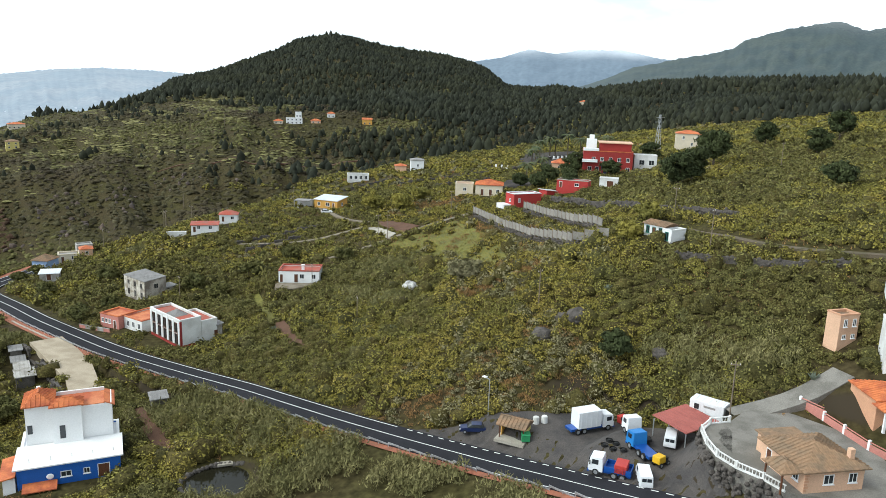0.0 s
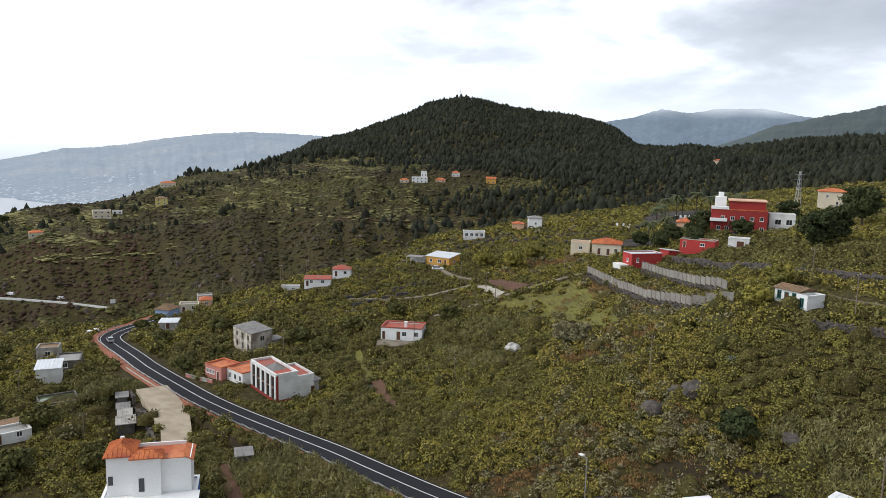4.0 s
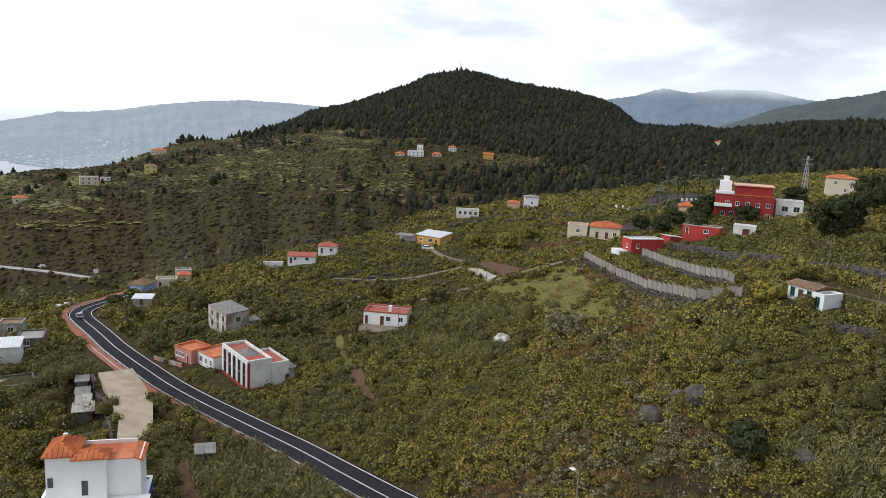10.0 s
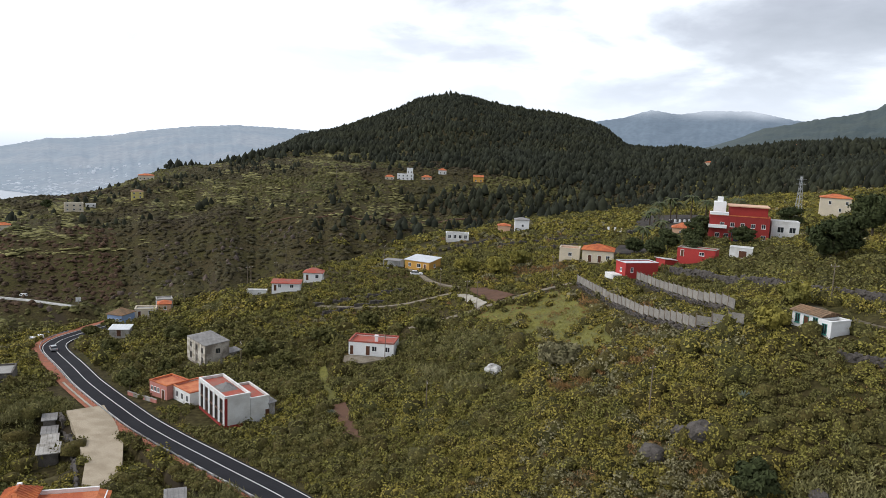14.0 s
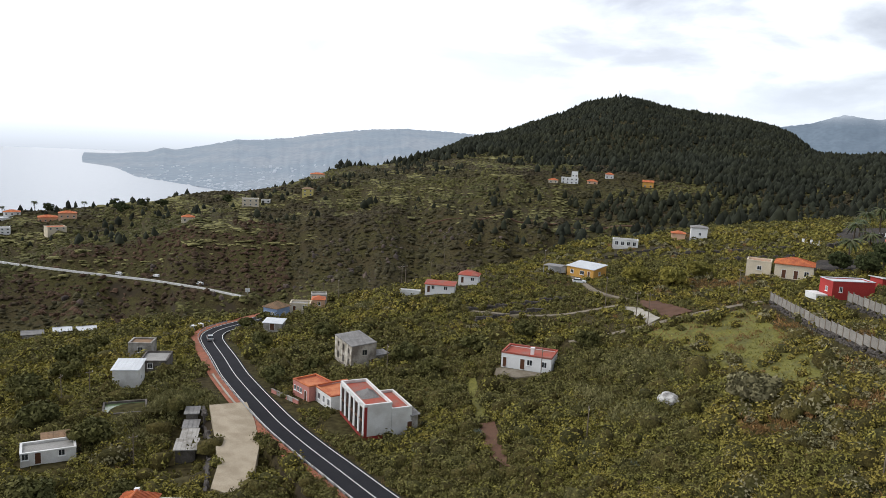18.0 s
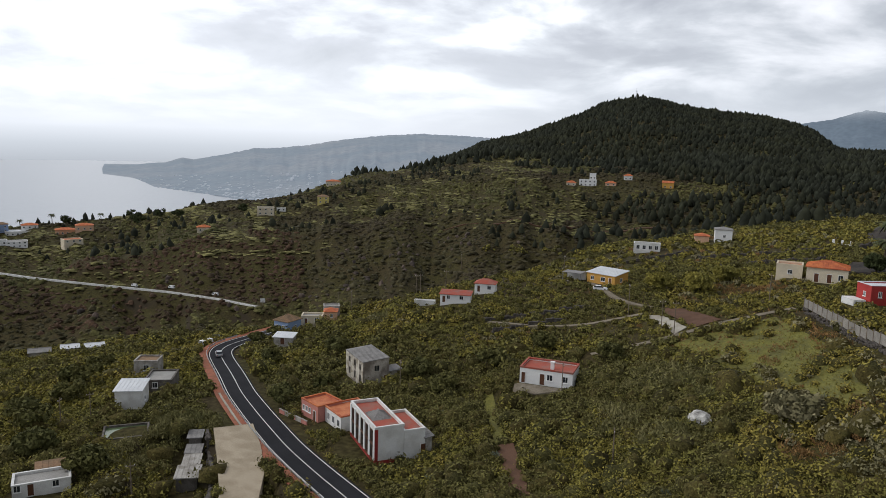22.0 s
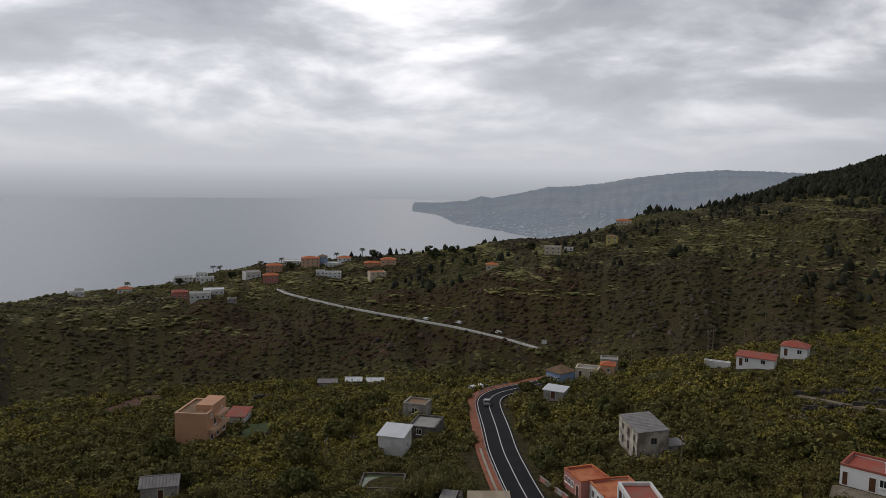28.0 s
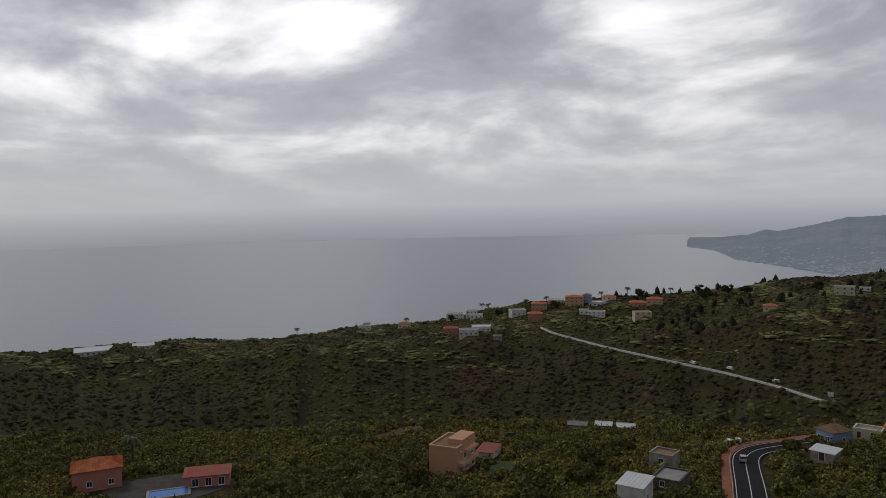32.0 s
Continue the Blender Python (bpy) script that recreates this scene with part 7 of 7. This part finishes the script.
for a, b, r, n in ((-29, 104, 7, 80), (-18, 94, 6, 70), (-8, 84, 6, 60), (4, 74, 6, 60), (52, 84, 7, 60), (60, 84, 6, 50), (-80, 150, 6, 60), (-84, 144, 6, 60), (-82, 134, 6, 50), (5, 148, 6, 50), (-2, 158, 5, 40), (-32, 109, 5, 40), (-19, 103, 5, 40), (-37, 106, 5, 40), (14, 62, 6, 50), (-26, 74, 5, 40), (-13, 78, 5, 50), (-70, 236, 6, 40), (6, 175, 8, 60), (12, 168, 6, 40), (50, 92, 6, 40)):
    cx_.append(rng.normal(a, r * 0.5, n)), cy_.append(rng.normal(b, r * 0.5, n))
x, y = np.concatenate(cx_), np.concatenate(cy_)
k = free(x, y)
x, y = x[k], y[k]
n = len(x)
v, f = leaves(np.stack([x, y, level(x, y)], -1), rng.uniform(0.8, 1.6, n), rng.uniform(0.9, 1.5, n), 90, 0.26, 0.7)
mesh_from("cane_thicket", v, f, CANE, "tall grey-green cane thickets beside the road", "cane")

# the far slopes of the ravine
FAR_TONES = dict(rough=0.9, spread=0.42, scale=0.012, fine=0.5, bump=1.0, relief=1.0, island=0.22, spec=0.08)
# darkest tone: the shade of the slope facing away from the sun is painted in
FARLEAF = material("far_slope_shade_scrub", (0.062, 0.056, 0.029), second=(0.060, 0.049, 0.031), **FAR_TONES)
FARGREEN = material("far_slope_green_scrub", (0.108, 0.101, 0.038), second=(0.080, 0.079, 0.034), **FAR_TONES)
FARFIELD = material("far_terrace_grass", (0.185, 0.170, 0.070), second=(0.140, 0.134, 0.056), **FAR_TONES)
FARBROWN = material("far_dry_scrub", (0.084, 0.052, 0.034), second=(0.062, 0.045, 0.030), **FAR_TONES)
x, y = scatter(232, 1180, -30, 96, 4.1)
z = level(x, y)
d = np.hypot(x, y - 40)
b = np.degrees(np.arctan2(-x, y - 40))
rim = np.interp(b, BEARINGS, RIM)
k = (d > rim + 8) & (z > SEA + 6) & free(x, y, 1) & ((d < 850) | (rng.random(len(x)) < 0.42))
x, y, z, d, b = x[k], y[k], z[k], d[k], b[k]
light = fbm(x / 70, y / 70, 63) + 0.08 * (d > 520) + 0.05 * (b > 35) - 0.12 * ((b < 18) & (d < 600)) + rng.normal(0, 0.04, len(x))
terrace = (fbm(x / 55, y / 55, 61) + rng.normal(0, 0.03, len(x)) > 0.50) & (d > 510) & (b > 2) & (np.mod(z + 2 * fbm(x / 30, y / 30, 66), 6.5) < 3.6)
brown = (b > 26) & (b < 56) & (d > 440) & (d < 570) & (fbm(x / 40, y / 40, 67) + rng.normal(0, 0.05, len(x)) > 0.44)
tone = np.where(terrace, 2, np.where(brown, 3, np.where(light < 0.56, 0, 1)))
for i, (nm, mat, lab) in enumerate((("far_scrub", FARLEAF, "scrub on the steep ravine walls with slope shade in its dark colour"), ("far_green_scrub", FARGREEN, "green scrub on the far terraces"), ("far_grass", FARFIELD, "pale green grass on the far terraces"), ("far_dry_scrub", FARBROWN, "brown dry scrub above the ravine road"))):
    sel = tone == i
    n = int(sel.sum())
    size = 1.15 + 2.6 * rng.beta(1.15, 3.9, n)
    bodies(nm, np.stack([x[sel], y[sel], z[sel] - 0.4], -1), size * (1.6 if i == 2 else 1.0), rng.uniform(0.35, 0.75, n) * (0.3 if i == 2 else 1), mat, lab, DOME_SMALL, 0.34)


# bare rock standing out of the ravine wall
CLIFF = material("brown_cliff_rock", (0.105, 0.078, 0.064), 0.95, spread=0.4, scale=0.06, fine=0.5, bump=1.0, relief=0.8, island=0.3, second=(0.062, 0.050, 0.044))
x, y = scatter(300, 520, 4, 58, 5.2)
z, b, d = level(x, y), np.degrees(np.arctan2(-x, y - 40)), np.hypot(x, y - 40)
k = (fbm(x / 38, y / 38, 68) > 0.60) & (z > -52) & (z < -6) & free(x, y, 2) & (rng.random(len(x)) < 0.4) & (d > np.interp(b, BEARINGS, RIM) + 70)
n = int(k.sum())
bodies("rock_outcrops", np.stack([x[k], y[k], z[k] - 1.0], -1), rng.uniform(0.9, 2.0, n), rng.uniform(0.7, 1.3, n), CLIFF, "brown rock outcrops on the ravine wall", DOME_FAR, 0.4)


def conifers(name, x, y, tall, mat, label):
    """Pines far off: a ragged crown each, from rounded to pointed."""
    n = len(x)
    z = level(x, y)
    m = 5
    point = rng.uniform(0, 1, (n, 1))
    rows = []
    for i, (lo, rad) in enumerate(((0.15, 1.0), (0.60, 0.92 - 0.4 * point))):
        ang = (np.arange(m) + 0.5 * i) / m * math.tau + rng.uniform(0, 0.8, (n, m))
        r = tall[:, None] * 0.36 * rad * rng.uniform(0.6, 1.3, (n, m))
        rows.append(np.stack([x[:, None] + np.cos(ang) * r, y[:, None] + np.sin(ang) * r, z[:, None] + tall[:, None] * (lo + rng.uniform(-0.08, 0.08, (n, m)))], -1))
    rows.append(np.stack([x, y, z + tall], -1)[:, None])
    v = np.concatenate(rows, 1)
    f = []
    for k in range(m):
        q = (k + 1) % m
        f += [(k, q, m + k), (q, m + q, m + k), (m + k, m + q, 2 * m)]
    f = np.array(f)
    return mesh_from(name, v.reshape(-1, 3), (f[None] + (np.arange(n) * (2 * m + 1))[:, None, None]).reshape(-1, 3), mat, label, "forest", smooth_it=True)


# distance haze is mixed into the needle colour as extra blue
PINE = material("hazy_pine_needles", (0.026, 0.029, 0.020), 0.9, spread=0.35, scale=0.01, fine=0.2, bump=0.0, island=0.35, second=(0.030, 0.032, 0.019), spec=0.08)


def grow(x, y, chance, low, high, label, name="pine_forest"):
    k = (rng.random(len(x)) < chance) & free(x, y, 5)
    x, y = x[k], y[k]
    conifers(name, x, y, rng.uniform(low, high, len(x)) * (0.5 + 1.0 * fbm(x / 18, y / 18, 74)), PINE, label)


x, y = scatter(640, 2050, -24, 24, 9.4)
z, b, d = level(x, y), np.degrees(np.arctan2(-x, y - 40)), np.hypot(x, y - 40)
edge = 800 + 10 * np.clip(b, -10, 20) + 380 * (fbm(x / 110, y / 110, 72) - 0.5)
grow(x, y, np.where(z > 2, np.clip((d - edge) / 130, 0, 1) * np.where(fbm(x / 50, y / 50, 71) > 0.33, 1, 0.25), 0), 6, 12, "dense pine forest on the conical hill")
x, y = scatter(380, 1100, -56, 14, 8.2)
z, b, d = level(x, y), np.degrees(np.arctan2(-x, y - 40)), np.hypot(x, y - 40)
rim = np.interp(b, BEARINGS, RIM)
grow(x, y, np.where((d > np.where(b < -24, 470, rim + 10)) & ((b < -24) | (d < 900)), np.clip((-b + 9 + 26 * (fbm(x / 90, y / 90, 73) - 0.5)) / 12, 0, 1) * (np.hypot((x + 18) / 95, (y - 742) / 42) > 1), 0), 4.5, 9.5, "dark pine forest behind the upper houses")
x, y = scatter(560, 900, 6, 44, 11)
grow(x, y, np.where(fbm(x / 45, y / 45, 81) > 0.60, 0.7, 0.0), 3.5, 7.5, "groves of dark trees along the far ridge", "pine_groves")
x, y = scatter(1100, 2200, -60, -20, 15)
grow(x, y, 1.0, 9, 16, "dark pine forest towards the mountains")

# ---------- single trees and palms ----------
BARK = material("grey_brown_bark", (0.11, 0.085, 0.06), 0.95, spread=0.25, scale=2.0)
DARKLEAF = material("dark_tree_leaves", (0.052, 0.062, 0.024), spread=0.3, second=(0.038, 0.048, 0.019), **LEAF)
PALMLEAF = material("palm_fronds", (0.055, 0.075, 0.025), 0.6, spread=0.3, scale=0.5, fine=3.0, bump=0.0, island=0.3, second=(0.09, 0.085, 0.03))


def tree(x, y, h, spread, label, mat=None, clumps=26, group=""):
    t_ = thing("tree", x, y, ground(x, y), random.uniform(0, 360), label, "tree", group)
    bm = bmesh.new()
    add_tube(bm, (0, 0, -0.6), (0.1, 0, h * 0.5), 0.06 * h * 0.6, 0.03 * h * 0.6, 8)
    for k in range(5):
        a = k * 1.3
        add_tube(bm, (0.05, 0, h * (0.2 + 0.06 * k)), (math.cos(a) * spread * 0.6, math.sin(a) * spread * 0.6, h * (0.5 + 0.07 * k)), 0.014 * h, 0.006 * h, 6)
    part("trunk", bm, BARK, t_)
    c = rng.normal(0, 1, (clumps, 3))
    c /= np.linalg.norm(c, axis=1, keepdims=True)
    c *= rng.uniform(0.35, 1.0, (clumps, 1)) ** 0.5
    c = c * [spread * 0.75, spread * 0.75, h * 0.36] + [0, 0, h * 0.56]
    s = rng.uniform(0.22, 0.4, clumps) * spread
    v1, f1 = blobs(c, s * 0.6, np.full(clumps, 0.85), ICO1, 0.3)
    v2, f2 = leaves(c, s, np.full(clumps, 0.9), 100, 0.30)
    me = bpy.data.meshes.new("crown")
    vv, ff = np.concatenate([v1, v2]), np.concatenate([f1, f2 + len(v1)])
    me.from_pydata(vv.tolist(), [], ff.tolist())
    me.materials.append(mat or DARKLEAF)
    cr = new("crown", me)
    cr.parent = t_
    return t_


tree(94, 189, 10, 6.2, "broad dark juniper on the slope beside the mansion", clumps=34)
tree(101, 195, 11, 6.0, "broad dark juniper on the slope beside the mansion", clumps=34)
tree(124, 226, 13, 7.0, "tall dark rounded juniper on the upper slope", clumps=36)
tree(160, 222, 9, 5.5, "rounded dark juniper on the upper slope")
tree(118, 150, 6, 5.0, "low spreading dark bush on the grassy slope")
tree(178, 196, 10, 6.0, "dark tree at the edge of the upper slope")
tree(195, 215, 12, 6.5, "dark tree at the edge of the upper slope")
tree(205, 240, 13, 7.0, "tall dark tree on the upper slope")
tree(188, 250, 12, 6.0, "tall dark tree on the upper slope")
tree(168, 268, 11, 5.5, "dark tree beside the ridge farmhouse")
tree(40.5, 95, 5.2, 3.2, "dense dark rounded tree above the lay-by", clumps=24)
tree(22, 143, 4.6, 4.4, "spreading silvery bush in the scrub", KINDS[3][1])
tree(64, 141, 5, 3.2, "bright green tree beside the white cottage", KINDS[1][1])
tree(54, 126, 4, 3.0, "green tree beside the white cottage", KINDS[1][1])
tree(16, 238, 5, 5.0, "green fig tree on the terraces", KINDS[1][1])
tree(6, 246, 5, 4.5, "green fig tree on the terraces", KINDS[1][1])
tree(24, 252, 4, 4.5, "green tree on the terraces", KINDS[1][1])
OLIVE = material("olive_bush_leaves", (0.110, 0.104, 0.034), spread=0.3, second=(0.082, 0.084, 0.030), **LEAF)
for x, y, h, sp in ((-125, 171.5, 5, 4.2), (-117, 160, 4.4, 3.8), (-109, 141, 5, 4.4), (-84, 126.3, 4.4, 3.8), (-118, 148, 4, 3.6), (-99, 131, 4.6, 4.0), (-69.5, 166, 4.4, 3.0), (-88, 196, 4, 3.2), (-46, 184, 4.6, 3.8), (-38, 176, 4, 3.4), (-30, 190, 4, 3.6), (-74, 205, 4, 3.6), (-5, 188, 3.6, 3.4), (-130, 186, 4.4, 4.0), (-93, 112, 4.4, 4.0), (-76, 104, 4.6, 4.2), (-20, 200, 3.6, 3.6), (-64, 108, 4, 3.4), (-136, 128, 4.6, 4.2), (-122, 122, 4, 3.6), (-103.5, 217, 3.6, 2.8), (-100, 221, 3.4, 2.6), (-66, 178, 3.6, 2.8)):
    tree(x, y, h, sp, "broad olive-green bush in the scrub", OLIVE, clumps=20, group="large bushes")
for x, y, h, sp in ((64, 236, 6, 4), (70, 244, 7, 4), (76, 238, 6, 3.5), (80, 252, 8, 4.5), (72, 224, 6, 3.5), (92, 240, 6, 4), (86, 262, 7, 4), (120, 270, 8, 5), (60, 246, 5, 3.5)):
    tree(x, y, h, sp, "dark garden tree among the upper houses", group="garden trees")
for x, y, h, sp in ((-431, 600, 9, 7), (-445, 612, 10, 7), (-418, 615, 9, 6), (-405, 622, 8, 6), (-350, 640, 8, 6), (-565, 470, 7, 5), (-535, 515, 7, 5), (-500, 590, 8, 6), (-585, 430, 6, 5)):
    tree(x, y, h, sp, "dark tree on the ridge before the sea", clumps=14, group="trees on the far ridge")


def palm(x, y, h, label, r=3.0, group="palms"):
    t_ = thing("palm_tree", x, y, ground(x, y), random.uniform(0, 360), label, "palm", group)
    part("trunk", tube((0, 0, -0.5), (0.2, 0.1, h), 0.32, 0.24, 8), BARK, t_)
    bm = bmesh.new()
    n = 30
    for k in range(n):
        a, lift = k * 2.4, random.uniform(-0.35, 1.1)
        L = r * random.uniform(0.8, 1.1)
        pts = []
        for s in range(6):
            u = s / 5
            rad = L * u
            pts.append(Vector((0.2 + math.cos(a) * rad, 0.1 + math.sin(a) * rad, h + lift * L * 0.7 * u - 0.75 * L * u * u)))
        side = Vector((-math.sin(a), math.cos(a), 0))
        prev = None
        for s, p in enumerate(pts):
            w = 0.42 * math.sin(math.pi * min(0.95, 0.12 + s / 5.5))
            cur = (bm.verts.new(p + side * w - Vector((0, 0, w * 0.6))), bm.verts.new(p), bm.verts.new(p - side * w - Vector((0, 0, w * 0.6))))
            if prev:
                bm.faces.new((prev[0], prev[1], cur[1], cur[0]))
                bm.faces.new((prev[1], prev[2], cur[2], cur[1]))
            prev = cur
    part("crown", bm, PALMLEAF, t_)
    return t_


palm(66.3, 262, 7.5, "tall date palm above the red house", 4.2)
for x, y, h in ((94, 345, 9), (100, 348, 10), (108, 344, 11), (112, 336, 9), (116, 330, 10), (90, 338, 7), (104, 352, 8), (120, 322, 9), (86, 330, 6), (83, 300, 5)):
    palm(x, y, h, "date palm in the mansion garden", 4.4)
palm(-191, 80, 8, "single palm at the edge of the plots", 3.0)
for x, y, h in ((-592, 470, 10), (-588, 474, 9), (-560, 500, 9), (-548, 515, 10), (-500, 575, 12), (-520, 560, 9), (-470, 600, 9), (-620, 400, 8), (-700, 320, 8)):
    palm(x, y, h, "palm standing out against the sea", 3.4)

# agaves and pale candle bushes in the scrub
AGAVE = material("agave_leaves", (0.15, 0.175, 0.13), 0.6, spread=0.2, scale=1.0)


def agave_leaf():
    bm = bmesh.new()
    add_tube(bm, (0.1, 0, 0), (1, 0, 0.08), 0.13, 0.01, 4)
    return bm


AGAVES = ((62.5, 73.4, 1.8), (-24, 150, 1.4), (-21, 146, 1.3), (-30, 138, 1.2), (28, 150, 1.3), (34, 140, 1.2), (-8, 150, 1.1), (-35, 165, 1.2), (45, 112, 1.3), (20, 120, 1.1), (-95, 140, 1.1), (-110, 150, 1.2), (5, 128, 1.1), (50, 150, 1.3))
first_agave = None
for x, y, r in AGAVES:
    m = pose(x, y, ground(x, y), 0, 0, 40 * x) @ Matrix.Scale(r * 0.75, 4)
    if first_agave:
        copy_thing(first_agave, m)
        continue
    first_agave = thing("agave", 0, 0, 0, 0, "grey-blue agave rosette in the scrub", "agave", "agaves")
    leaf_one = None
    for k in range(22):
        turn = Euler((0, -random.uniform(0.25, 1.25), k * 2.4)).to_matrix().to_4x4()
        lf = part("leaf", agave_leaf(), AGAVE, first_agave)
        lf.matrix_basis = turn
    first_agave.matrix_world = m
